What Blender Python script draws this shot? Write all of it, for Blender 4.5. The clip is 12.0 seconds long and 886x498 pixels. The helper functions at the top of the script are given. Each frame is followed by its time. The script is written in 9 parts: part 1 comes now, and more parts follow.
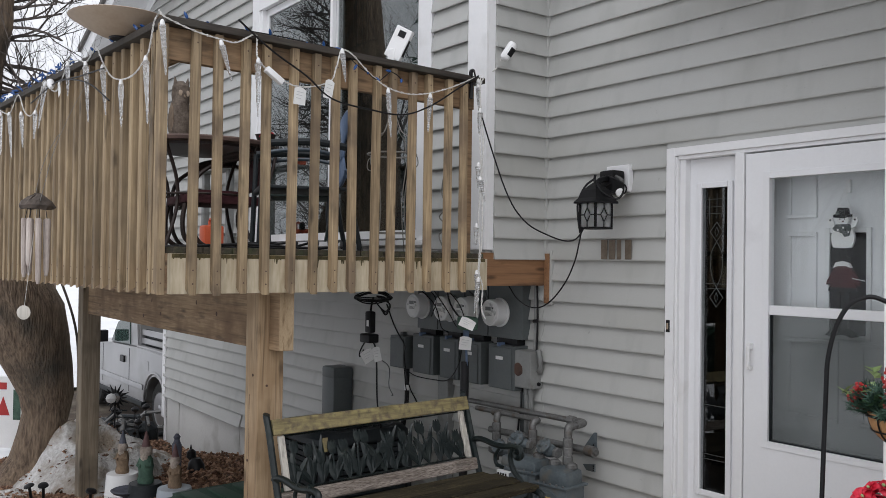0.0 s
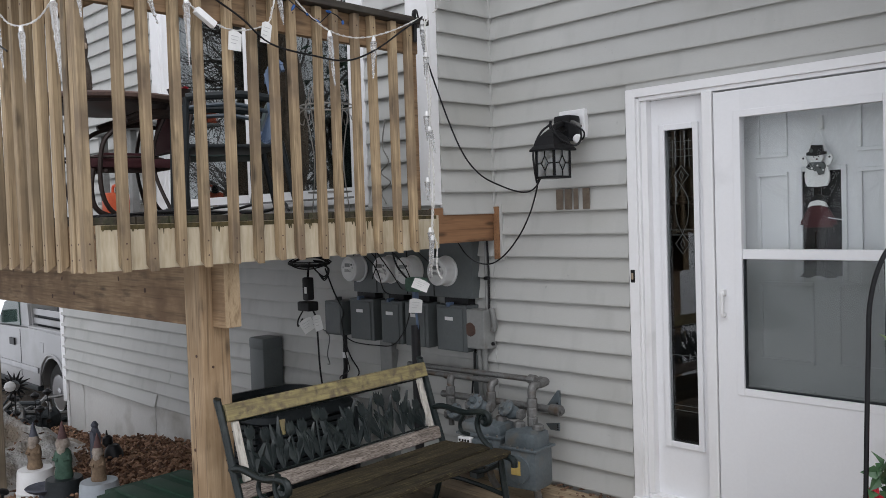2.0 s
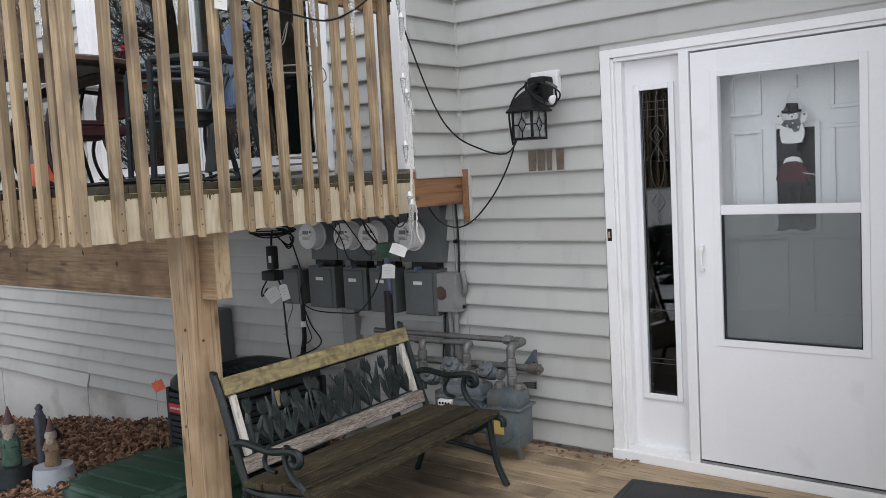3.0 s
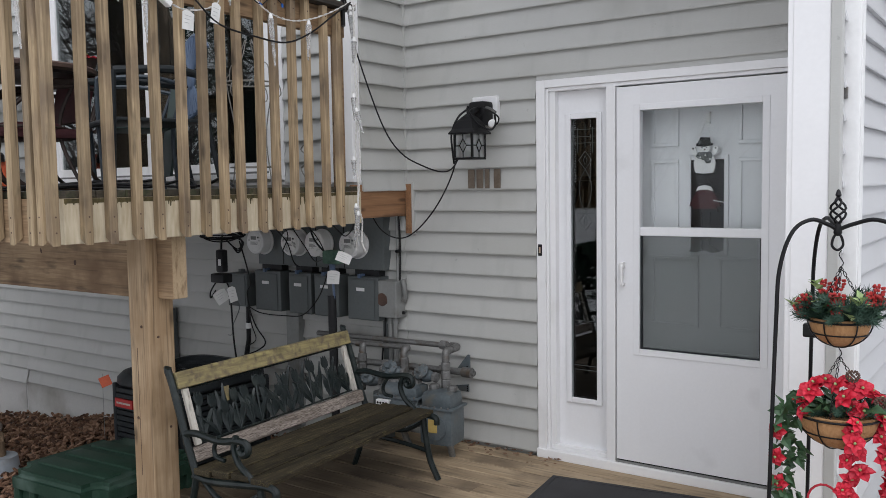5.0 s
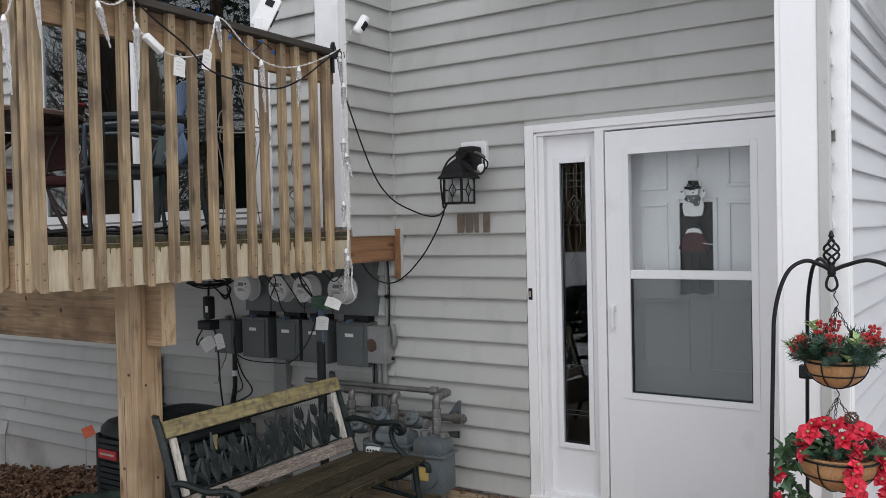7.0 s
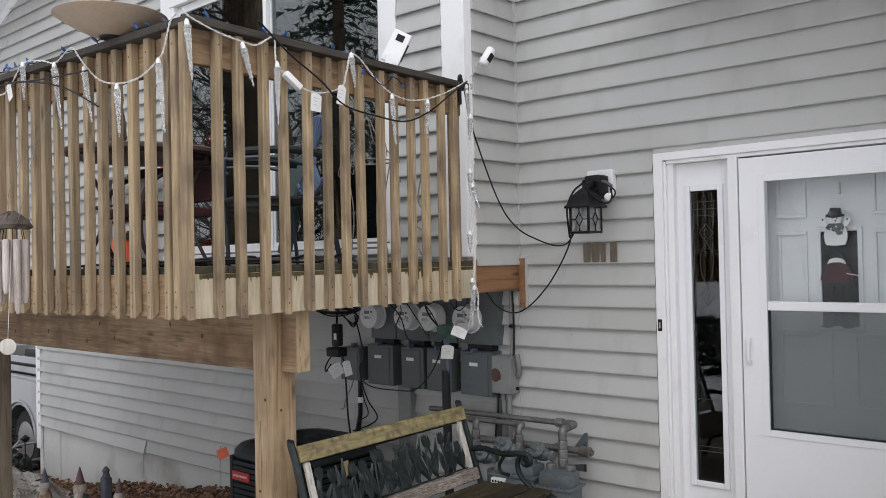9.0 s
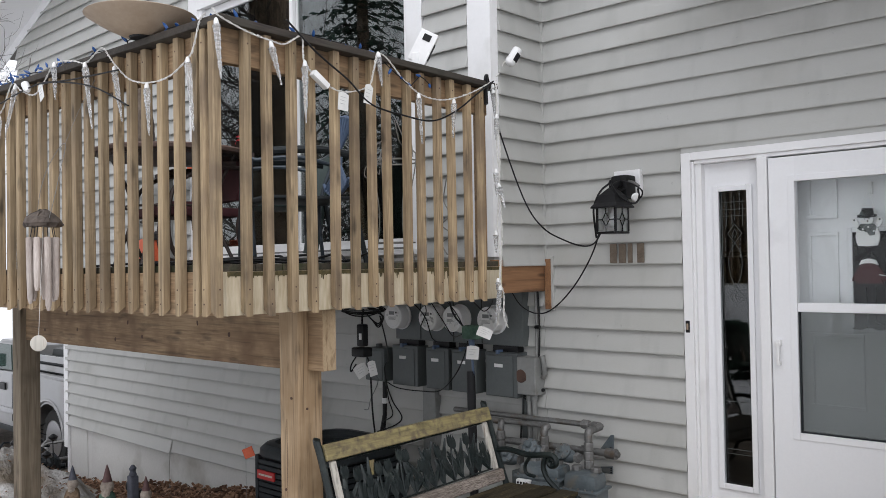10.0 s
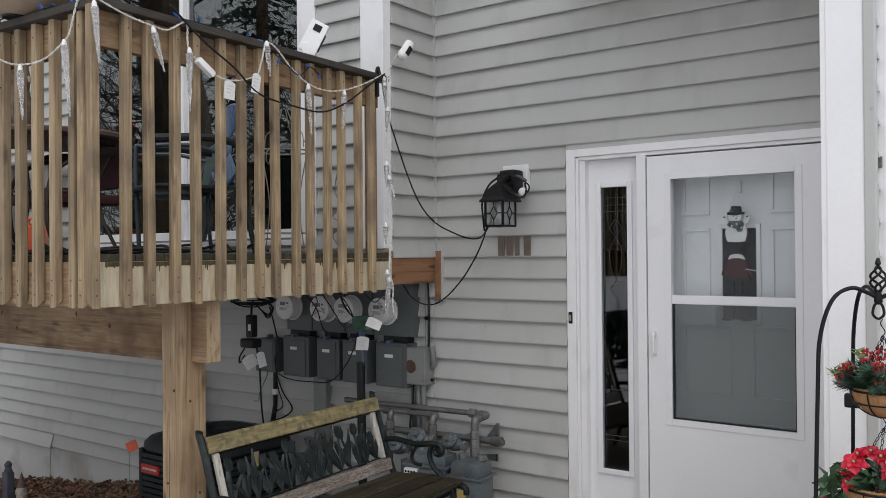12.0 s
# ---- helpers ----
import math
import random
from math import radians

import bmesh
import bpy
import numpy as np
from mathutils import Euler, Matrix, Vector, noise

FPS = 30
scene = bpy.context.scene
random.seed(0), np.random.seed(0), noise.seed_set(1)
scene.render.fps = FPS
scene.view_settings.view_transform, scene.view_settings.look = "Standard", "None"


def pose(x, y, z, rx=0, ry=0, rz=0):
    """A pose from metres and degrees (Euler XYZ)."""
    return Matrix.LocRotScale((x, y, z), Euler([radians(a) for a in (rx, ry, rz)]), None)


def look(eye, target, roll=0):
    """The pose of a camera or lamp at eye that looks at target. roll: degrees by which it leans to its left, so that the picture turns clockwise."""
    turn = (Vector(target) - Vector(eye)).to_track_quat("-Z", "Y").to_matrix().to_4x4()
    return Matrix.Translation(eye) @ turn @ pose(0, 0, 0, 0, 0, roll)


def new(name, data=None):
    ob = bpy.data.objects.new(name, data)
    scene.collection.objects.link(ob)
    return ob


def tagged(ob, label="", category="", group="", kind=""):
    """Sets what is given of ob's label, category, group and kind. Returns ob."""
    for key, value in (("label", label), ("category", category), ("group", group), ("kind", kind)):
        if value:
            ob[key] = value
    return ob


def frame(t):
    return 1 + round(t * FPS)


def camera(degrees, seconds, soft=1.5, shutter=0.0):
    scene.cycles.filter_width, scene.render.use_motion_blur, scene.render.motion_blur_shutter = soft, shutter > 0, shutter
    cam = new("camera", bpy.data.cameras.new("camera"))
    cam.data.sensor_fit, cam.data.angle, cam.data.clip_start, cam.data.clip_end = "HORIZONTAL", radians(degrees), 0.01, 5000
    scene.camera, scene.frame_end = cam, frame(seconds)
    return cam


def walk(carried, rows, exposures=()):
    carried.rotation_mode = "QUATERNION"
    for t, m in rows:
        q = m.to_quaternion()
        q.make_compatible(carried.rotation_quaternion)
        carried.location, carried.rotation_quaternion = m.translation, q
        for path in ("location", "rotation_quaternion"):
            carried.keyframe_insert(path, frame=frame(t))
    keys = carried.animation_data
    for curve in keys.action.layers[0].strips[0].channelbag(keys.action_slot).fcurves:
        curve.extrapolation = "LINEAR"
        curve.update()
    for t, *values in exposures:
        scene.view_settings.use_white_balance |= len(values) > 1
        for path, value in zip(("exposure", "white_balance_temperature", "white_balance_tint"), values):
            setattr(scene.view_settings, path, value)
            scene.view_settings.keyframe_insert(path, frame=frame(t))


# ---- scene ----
cam = camera(54.5, 12.0, 0.55)
PATH = [
    (0, (4.77, -3.748, 1.524), (3.166, -2.554, 1.554), 0.8),
    (0.5, (4.744, -3.751, 1.511), (3.17, -2.517, 1.529), 0.5),
    (1, (4.662, -3.757, 1.5), (3.137, -2.463, 1.486), 0.1),
    (1.5, (4.502, -3.744, 1.508), (3.034, -2.387, 1.466), -0.8),
    (2, (4.305, -3.785, 1.533), (2.864, -2.4, 1.459), -1.9),
    (2.5, (4.113, -3.929, 1.54), (2.747, -2.474, 1.421), -2.3),
    (3, (3.971, -4.059, 1.538), (2.707, -2.518, 1.375), -3.1),
    (5, (4.167, -4.322, 1.574), (3.013, -2.695, 1.426), -0.9),
    (5.5, (4.173, -4.335, 1.589), (3.046, -2.688, 1.463), -0.7),
    (6, (4.177, -4.337, 1.575), (3.071, -2.673, 1.476), -0.9),
    (6.5, (4.152, -4.33, 1.567), (3.052, -2.661, 1.5), -1.1),
    (8.5, (4.078, -4.372, 1.574), (2.807, -2.828, 1.599), -1.4),
    (9, (4.071, -4.378, 1.575), (2.742, -2.883, 1.604), -1.2),
    (9.5, (4.064, -4.373, 1.572), (2.709, -2.902, 1.603), -1.0),
    (10, (4.052, -4.384, 1.554), (2.685, -2.925, 1.593), -1.0),
    (10.5, (4.087, -4.379, 1.571), (2.723, -2.916, 1.595), -0.8),
    (11, (4.116, -4.377, 1.564), (2.827, -2.848, 1.585), -0.7),
    (11.5, (4.13, -4.367, 1.566), (2.928, -2.768, 1.577), -0.7),
    (12, (4.129, -4.37, 1.564), (2.936, -2.765, 1.576), -0.5),
]
walk(cam, [(t, look(eye, target, roll)) for t, eye, target, roll in PATH],
     [(0, -0.83, 6250, 12.5), (1.0, -0.77, 6250, 12.5), (1.5, -0.55, 6230, 12.5), (2.0, -0.63, 6200, 12.5), (3.0, -0.39, 6200, 12.5), (5.0, -0.70, 6200, 12.5), (6.0, -0.75, 6200, 12.5), (8.5, -0.57, 6280, 12.5), (10.0, -0.55, 6270, 12.5), (11.0, -0.56, 6260, 12.5), (11.5, -0.73, 6300, 12.5), (12.0, -0.84, 6300, 12.5)])

# ---- world and light: an overcast winter day ----
world = bpy.data.worlds.new("overcast_sky")
scene.world = world
world.use_nodes = True
wn, wl = world.node_tree.nodes, world.node_tree.links
wn.clear()
sky = wn.new("ShaderNodeTexSky")
sky.sky_type, sky.sun_disc = "NISHITA", False
sky.sun_elevation, sky.sun_rotation = radians(48), radians(128)
sky.air_density, sky.dust_density = 1.0, 4.0
grey = wn.new("ShaderNodeHueSaturation")
grey.inputs["Saturation"].default_value = 0.12
bg = wn.new("ShaderNodeBackground")
bg.inputs["Strength"].default_value = 0.26
wo = wn.new("ShaderNodeOutputWorld")
wl.new(sky.outputs[0], grey.inputs["Color"])
cloud = wn.new("ShaderNodeMix")
cloud.data_type = "RGBA"
cloud.inputs[0].default_value = 0.8
cloud.inputs[7].default_value = (7.6, 7.7, 7.8, 1)
wl.new(grey.outputs[0], cloud.inputs[6])
wl.new(cloud.outputs[2], bg.inputs["Color"])
wl.new(bg.outputs[0], wo.inputs["Surface"])

sun_data = bpy.data.lights.new("sun", "SUN")
sun_data.energy, sun_data.angle, sun_data.color = 0.95, radians(40), (1.0, 0.97, 0.93)
sun = new("sun", sun_data)
sun.matrix_basis = look((7.8, -6.2, 11), (0, 0, 0))


# ---- materials ----
def surface(name, a, b, rough=0.6, metal=0.0, scale=3.0, fine=60.0, stretch=(1, 1, 1), bump=0.15, rand=0.0,
            mix=0.35, c=None, c_at=0.6, c_scale=2.0, c_soft=0.08, dist=0.002):
    """Two colours mixed by a broad and a fine grain in world metres, and a third in patches."""
    m = bpy.data.materials.new(name)
    m.use_nodes = True
    n, l = m.node_tree.nodes, m.node_tree.links
    bs = n["Principled BSDF"]
    geo = n.new("ShaderNodeNewGeometry")
    info = n.new("ShaderNodeObjectInfo")
    off = n.new("ShaderNodeVectorMath")
    off.operation = "MULTIPLY_ADD"
    comb = n.new("ShaderNodeCombineXYZ")
    for i in range(3):
        l.new(info.outputs["Random"], comb.inputs[i])
    l.new(comb.outputs[0], off.inputs[0])
    off.inputs[1].default_value = (13.0, 17.0, 19.0)
    l.new(geo.outputs["Position"], off.inputs[2])
    mp = n.new("ShaderNodeMapping")
    mp.inputs["Scale"].default_value = stretch
    l.new(off.outputs[0], mp.inputs["Vector"])
    big = n.new("ShaderNodeTexNoise")
    big.inputs["Scale"].default_value, big.inputs["Detail"].default_value = scale, 4
    small = n.new("ShaderNodeTexNoise")
    small.inputs["Scale"].default_value, small.inputs["Detail"].default_value = fine, 5
    l.new(mp.outputs[0], big.inputs["Vector"])
    l.new(mp.outputs[0], small.inputs["Vector"])
    add = n.new("ShaderNodeMix")
    add.data_type = "FLOAT"
    add.inputs[0].default_value = mix
    l.new(big.outputs["Fac"], add.inputs[2])
    l.new(small.outputs["Fac"], add.inputs[3])
    ramp = n.new("ShaderNodeValToRGB")
    ramp.color_ramp.elements[0].position, ramp.color_ramp.elements[1].position = 0.33, 0.67
    ramp.color_ramp.elements[0].color, ramp.color_ramp.elements[1].color = (*a, 1), (*b, 1)
    l.new(add.outputs[0], ramp.inputs[0])
    out = ramp.outputs[0]
    if c:
        patch = n.new("ShaderNodeTexNoise")
        patch.inputs["Scale"].default_value, patch.inputs["Detail"].default_value = c_scale, 6
        l.new(mp.outputs[0] if 5 < c_scale < 20 else off.outputs[0], patch.inputs["Vector"])
        pr = n.new("ShaderNodeValToRGB")
        pr.color_ramp.elements[0].position, pr.color_ramp.elements[1].position = c_at - c_soft, c_at + c_soft
        l.new(patch.outputs["Fac"], pr.inputs[0])
        cm = n.new("ShaderNodeMix")
        cm.data_type = "RGBA"
        l.new(pr.outputs[0], cm.inputs[0])
        l.new(out, cm.inputs[6])
        cm.inputs[7].default_value = (*c, 1)
        out = cm.outputs[2]
    if rand:
        hsv = n.new("ShaderNodeHueSaturation")
        mr = n.new("ShaderNodeMapRange")
        mr.inputs[3].default_value, mr.inputs[4].default_value = 1 - rand, 1 + rand
        l.new(info.outputs["Random"], mr.inputs[0])
        l.new(mr.outputs[0], hsv.inputs["Value"])
        l.new(out, hsv.inputs["Color"])
        out = hsv.outputs[0]
    l.new(out, bs.inputs["Base Color"])
    bs.inputs["Roughness"].default_value, bs.inputs["Metallic"].default_value = rough, metal
    if bump:
        bp = n.new("ShaderNodeBump")
        bp.inputs["Strength"].default_value, bp.inputs["Distance"].default_value = bump, dist
        l.new(small.outputs["Fac"], bp.inputs["Height"])
        l.new(bp.outputs[0], bs.inputs["Normal"])
    return m


def glass(name, tint=(0.9, 0.93, 0.92), rough=0.0, ior=1.48):
    m = bpy.data.materials.new(name)
    m.use_nodes = True
    b = m.node_tree.nodes["Principled BSDF"]
    b.inputs["Base Color"].default_value = (*tint, 1)
    b.inputs["Roughness"].default_value = rough
    b.inputs["Transmission Weight"].default_value = 1.0
    b.inputs["IOR"].default_value = ior
    return m


def wood(name, a, b, axis, rand=0.1, c=None, c_at=0.62, c_scale=2.2, rough=0.75, bump=0.35):
    s = [22.0, 22.0, 22.0]
    s["xyz".index(axis)] = 1.1
    m = surface(name, a, b, rough, 0, 1.0, 5.0, s, bump, rand, 0.5, c, c_at, c_scale, 0.1)
    s = [9.0, 9.0, 9.0]
    s["xyz".index(axis)] = 2.6
    worn(m, s, "knot", 0.05, 0.15, 0.38)
    s = [16.0, 16.0, 16.0]
    s["xyz".index(axis)] = 4.0
    worn(m, s, "noise", 0.60, 0.72, 0.52)
    s = [55.0, 55.0, 55.0]
    s["xyz".index(axis)] = 1.6
    worn(m, s, "noise", 0.57, 0.66, 0.66)
    return m


def worn(m, scale, kind, lo, hi, dark):
    """Multiplies a material's colour by dark where a stretched noise is high (dirt, drying cracks) or near a cell's heart (knots)."""
    n, l = m.node_tree.nodes, m.node_tree.links
    bs = n["Principled BSDF"]
    src = bs.inputs["Base Color"].links[0].from_socket
    geo, info = n.new("ShaderNodeNewGeometry"), n.new("ShaderNodeObjectInfo")
    off = n.new("ShaderNodeVectorMath")
    off.operation = "MULTIPLY_ADD"
    off.inputs[1].default_value = (7.0, 11.0, 5.0)
    l.new(info.outputs["Random"], off.inputs[0])
    l.new(geo.outputs["Position"], off.inputs[2])
    mp = n.new("ShaderNodeMapping")
    mp.inputs["Scale"].default_value = scale
    l.new(off.outputs[0], mp.inputs["Vector"])
    if kind == "knot":
        tex = n.new("ShaderNodeTexVoronoi")
        tex.inputs["Scale"].default_value = 1.0
        out = tex.outputs["Distance"]
    else:
        tex = n.new("ShaderNodeTexNoise")
        tex.inputs["Scale"].default_value, tex.inputs["Detail"].default_value = 1.0, 5
        out = tex.outputs["Fac"]
    l.new(mp.outputs[0], tex.inputs["Vector"])
    mr = n.new("ShaderNodeMapRange")
    mr.inputs[1].default_value, mr.inputs[2].default_value = lo, hi
    mr.inputs[3].default_value, mr.inputs[4].default_value = (dark, 1.0) if kind == "knot" else (1.0, dark)
    l.new(out, mr.inputs[0])
    mul = n.new("ShaderNodeMix")
    mul.data_type, mul.blend_type = "RGBA", "MULTIPLY"
    mul.inputs[0].default_value = 1.0
    l.new(src, mul.inputs[6])
    l.new(mr.outputs[0], mul.inputs[7])
    l.new(mul.outputs[2], bs.inputs["Base Color"])
    return m


SIDING = surface("vinyl_siding", (0.440, 0.443, 0.423), (0.482, 0.484, 0.466), 0.5, 0, 0.8, 70, (1, 1, 5), 0.3, 0.03, 0.35,
                 (0.385, 0.383, 0.355), 0.66, 0.9, 0.12)
worn(SIDING, (7.0, 7.0, 0.9), "noise", 0.54, 0.72, 0.90)
worn(SIDING, (34.0, 34.0, 30.0), "noise", 0.70, 0.78, 0.80)
TRIM = surface("white_trim", (0.79, 0.79, 0.795), (0.85, 0.85, 0.855), 0.42, 0, 1.5, 50, (1, 1, 1), 0.05, 0.02, 0.3, (0.66, 0.655, 0.64), 0.7, 2.5)
DOORWHITE = surface("white_door_paint", (0.79, 0.795, 0.81), (0.84, 0.845, 0.86), 0.38, 0, 1.2, 70, (1, 1, 1), 0.04, 0, 0.3, (0.70, 0.70, 0.71), 0.72, 3.0)
FOUNDATION = surface("painted_foundation", (0.60, 0.595, 0.575), (0.68, 0.675, 0.655), 0.8, 0, 2, 50, (1, 1, 1), 0.3, 0, 0.4, (0.38, 0.365, 0.33), 0.62, 1.6)
BAL_Z = wood("treated_pine_upright", (0.18, 0.124, 0.067), (0.465, 0.352, 0.212), "z", 0.2, (0.19, 0.137, 0.086), 0.54, 3.4)
POST_Z = wood("pine_post", (0.24, 0.152, 0.078), (0.53, 0.395, 0.25), "z", 0.06, (0.29, 0.195, 0.108), 0.54, 3.2)
RIM_Y = surface("pale_rim_board", (0.39, 0.32, 0.21), (0.62, 0.55, 0.415), 0.8, 0, 1.6, 7, (9, 9, 1.6), 0.3, 0.0, 0.5, (0.26, 0.19, 0.11), 0.70, 3.0, 0.12)
BEAM_X = wood("beam_pine", (0.17, 0.102, 0.05), (0.45, 0.315, 0.185), "x", 0.08, (0.175, 0.105, 0.055), 0.54, 3.6)
RAIL_Y = wood("stained_rail", (0.19, 0.115, 0.06), (0.34, 0.225, 0.125), "y", 0.08, (0.13, 0.085, 0.05), 0.64, 3.0)
CAP = wood("weathered_dark_cap", (0.022, 0.018, 0.014), (0.066, 0.053, 0.042), "y", 0.12, (0.05, 0.045, 0.035), 0.6, 4.0)
BAL_F = wood("weathered_pine_upright", (0.18, 0.126, 0.073), (0.42, 0.318, 0.19), "z", 0.16, (0.20, 0.147, 0.09), 0.58, 2.4)
RIMRED = wood("red_brown_rim", (0.20, 0.098, 0.045), (0.31, 0.165, 0.08), "y", 0.0, (0.13, 0.068, 0.035), 0.66, 3.0)
ENDGRAIN = surface("end_grain", (0.30, 0.215, 0.125), (0.46, 0.35, 0.22), 0.85, 0, 5, 60, (5, 5, 1.2), 0.6, 0, 0.5, (0.17, 0.11, 0.06), 0.62, 9)
POSTGREY = wood("greyed_pine_post", (0.16, 0.125, 0.085), (0.31, 0.255, 0.185), "z", 0.0, (0.12, 0.095, 0.065), 0.58, 2.4)
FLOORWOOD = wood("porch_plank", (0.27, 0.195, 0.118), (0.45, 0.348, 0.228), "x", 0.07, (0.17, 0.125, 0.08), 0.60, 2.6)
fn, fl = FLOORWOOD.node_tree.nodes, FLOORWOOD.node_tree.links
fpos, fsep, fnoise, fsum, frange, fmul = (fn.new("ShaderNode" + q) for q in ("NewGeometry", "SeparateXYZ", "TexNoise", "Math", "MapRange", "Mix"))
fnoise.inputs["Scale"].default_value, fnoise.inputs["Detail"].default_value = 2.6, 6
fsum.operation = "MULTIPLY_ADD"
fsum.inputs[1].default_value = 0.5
# a darker patch lies under and before the bench: its edge runs slantwise from the wall
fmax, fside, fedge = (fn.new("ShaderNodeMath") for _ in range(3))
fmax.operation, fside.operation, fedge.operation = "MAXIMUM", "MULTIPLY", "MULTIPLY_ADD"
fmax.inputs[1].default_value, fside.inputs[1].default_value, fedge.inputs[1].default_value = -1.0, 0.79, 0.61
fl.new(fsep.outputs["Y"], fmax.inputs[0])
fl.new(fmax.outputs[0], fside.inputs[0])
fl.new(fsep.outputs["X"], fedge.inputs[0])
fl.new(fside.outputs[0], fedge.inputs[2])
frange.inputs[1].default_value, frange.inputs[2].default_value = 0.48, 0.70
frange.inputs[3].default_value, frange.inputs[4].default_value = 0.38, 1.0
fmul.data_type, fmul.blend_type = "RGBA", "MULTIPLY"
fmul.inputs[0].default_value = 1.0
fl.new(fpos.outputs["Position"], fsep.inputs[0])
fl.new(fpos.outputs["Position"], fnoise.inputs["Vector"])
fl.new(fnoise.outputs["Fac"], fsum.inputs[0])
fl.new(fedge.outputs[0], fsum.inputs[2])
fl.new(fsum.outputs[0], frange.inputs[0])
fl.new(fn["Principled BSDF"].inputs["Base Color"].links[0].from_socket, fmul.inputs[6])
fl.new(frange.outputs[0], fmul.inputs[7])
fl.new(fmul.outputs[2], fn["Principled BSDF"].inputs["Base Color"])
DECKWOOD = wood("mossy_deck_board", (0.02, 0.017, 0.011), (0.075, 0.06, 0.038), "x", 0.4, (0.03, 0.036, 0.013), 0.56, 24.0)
BENCHTOP = wood("lichen_bench_slat", (0.15, 0.115, 0.06), (0.35, 0.30, 0.13), "y", 0.05, (0.13, 0.10, 0.062), 0.57, 26.0)
BENCHLOW = wood("peeling_bench_slat", (0.15, 0.122, 0.10), (0.38, 0.33, 0.29), "y", 0.05, (0.08, 0.06, 0.045), 0.54, 18.0)
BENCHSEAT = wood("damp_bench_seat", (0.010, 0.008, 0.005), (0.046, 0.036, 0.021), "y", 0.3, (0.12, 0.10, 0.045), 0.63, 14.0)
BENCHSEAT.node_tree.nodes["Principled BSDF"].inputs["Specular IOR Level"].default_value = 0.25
BENCHWHITE = wood("pale_bench_stile", (0.40, 0.375, 0.325), (0.60, 0.57, 0.51), "z", 0.04, (0.36, 0.3, 0.24), 0.66, 6.0)
IRON = surface("dark_cast_iron", (0.004, 0.008, 0.008), (0.011, 0.017, 0.017), 0.34, 0.1, 6, 90, (1, 1, 1), 0.4, 0.05, 0.5, (0.034, 0.042, 0.038), 0.64, 8)
IRON.node_tree.nodes["Principled BSDF"].inputs["Specular IOR Level"].default_value = 0.42
BLACK = surface("black_plastic", (0.006, 0.006, 0.007), (0.013, 0.013, 0.014), 0.42, 0, 5, 80, (1, 1, 1), 0.08, 0.05)
BLACKMETAL = surface("black_coated_metal", (0.006, 0.006, 0.007), (0.015, 0.015, 0.016), 0.4, 0.2, 5, 90, (1, 1, 1), 0.15, 0)
for dark_mat in (BLACK, BLACKMETAL):
    dark_mat.node_tree.nodes["Principled BSDF"].inputs["Specular IOR Level"].default_value = 0.25
METERGREY = surface("grey_enamel", (0.074, 0.085, 0.085), (0.104, 0.116, 0.115), 0.45, 0.1, 2, 60, (1, 1, 1), 0.06, 0.05, 0.3, (0.07, 0.075, 0.078), 0.66, 5)
BOXGREY = surface("weathered_grey_box", (0.20, 0.205, 0.20), (0.27, 0.275, 0.265), 0.5, 0.2, 4, 60, (1, 1, 1), 0.1, 0, 0.3, (0.16, 0.15, 0.14), 0.66, 7)
GASGREY = surface("gas_meter_paint", (0.075, 0.093, 0.103), (0.135, 0.158, 0.168), 0.45, 0.1, 4, 60, (1, 1, 1), 0.12, 0, 0.4, (0.13, 0.12, 0.10), 0.64, 8)
PIPE = surface("galvanised_pipe", (0.13, 0.13, 0.125), (0.24, 0.24, 0.235), 0.5, 0.5, 8, 80, (1, 1, 1), 0.25, 0.06, 0.5, (0.12, 0.085, 0.055), 0.63, 9)
RUST = surface("rust", (0.06, 0.035, 0.028), (0.12, 0.07, 0.05), 0.9, 0, 12, 90)
TAGYELLOW = surface("yellowed_card", (0.42, 0.30, 0.08), (0.52, 0.38, 0.13), 0.8, 0, 20, 60)
METERRING = surface("meter_housing", (0.74, 0.74, 0.73), (0.82, 0.82, 0.81), 0.4, 0.0, 4, 60, (1, 1, 1), 0.05)
METERFACE = surface("meter_face", (0.76, 0.76, 0.74), (0.86, 0.86, 0.84), 0.5, 0, 14, 60, (1, 1, 1), 0.0, 0, 0.3, (0.2, 0.2, 0.2), 0.62, 22)
# lighter copy of SIDING, with the side walls' stronger light put into its colour
LITSIDING = surface("lit_vinyl_siding", (0.55, 0.555, 0.565), (0.61, 0.615, 0.625), 0.45, 0, 0.8, 70, (1, 1, 5), 0.3, 0.03, 0.35, (0.5, 0.5, 0.5), 0.68, 0.9, 0.12)
GLASS = glass("window_glass", (0.93, 0.955, 0.95), 0.0, 1.26)
PATIOGLASS = glass("patio_glass", (0.5, 0.55, 0.55), 0.0, 1.66)
LENS = glass("clear_plastic", (0.95, 0.96, 0.97), 0.32)
ICE = surface("clear_icicle_plastic", (0.88, 0.89, 0.90), (0.97, 0.98, 0.98), 0.06, 0, 40, 190, (1, 1, 1), 0.7, 0, 0.5, None, 0.6, 2, 0.1, 0.003)
ICE.node_tree.nodes["Principled BSDF"].inputs["Transmission Weight"].default_value = 0.78
SIDEGLASS = glass("sidelight_glass", (0.70, 0.73, 0.74), 0.0, 1.55)
TRUCKGLASS = surface("green_tinted_glass", (0.035, 0.06, 0.052), (0.055, 0.085, 0.075), 0.06, 0, 2, 30, (1, 1, 1), 0.0)
MULCH = surface("bark_mulch", (0.085, 0.044, 0.026), (0.29, 0.165, 0.10), 0.9, 0, 9, 80, (1, 1, 1), 0.5)
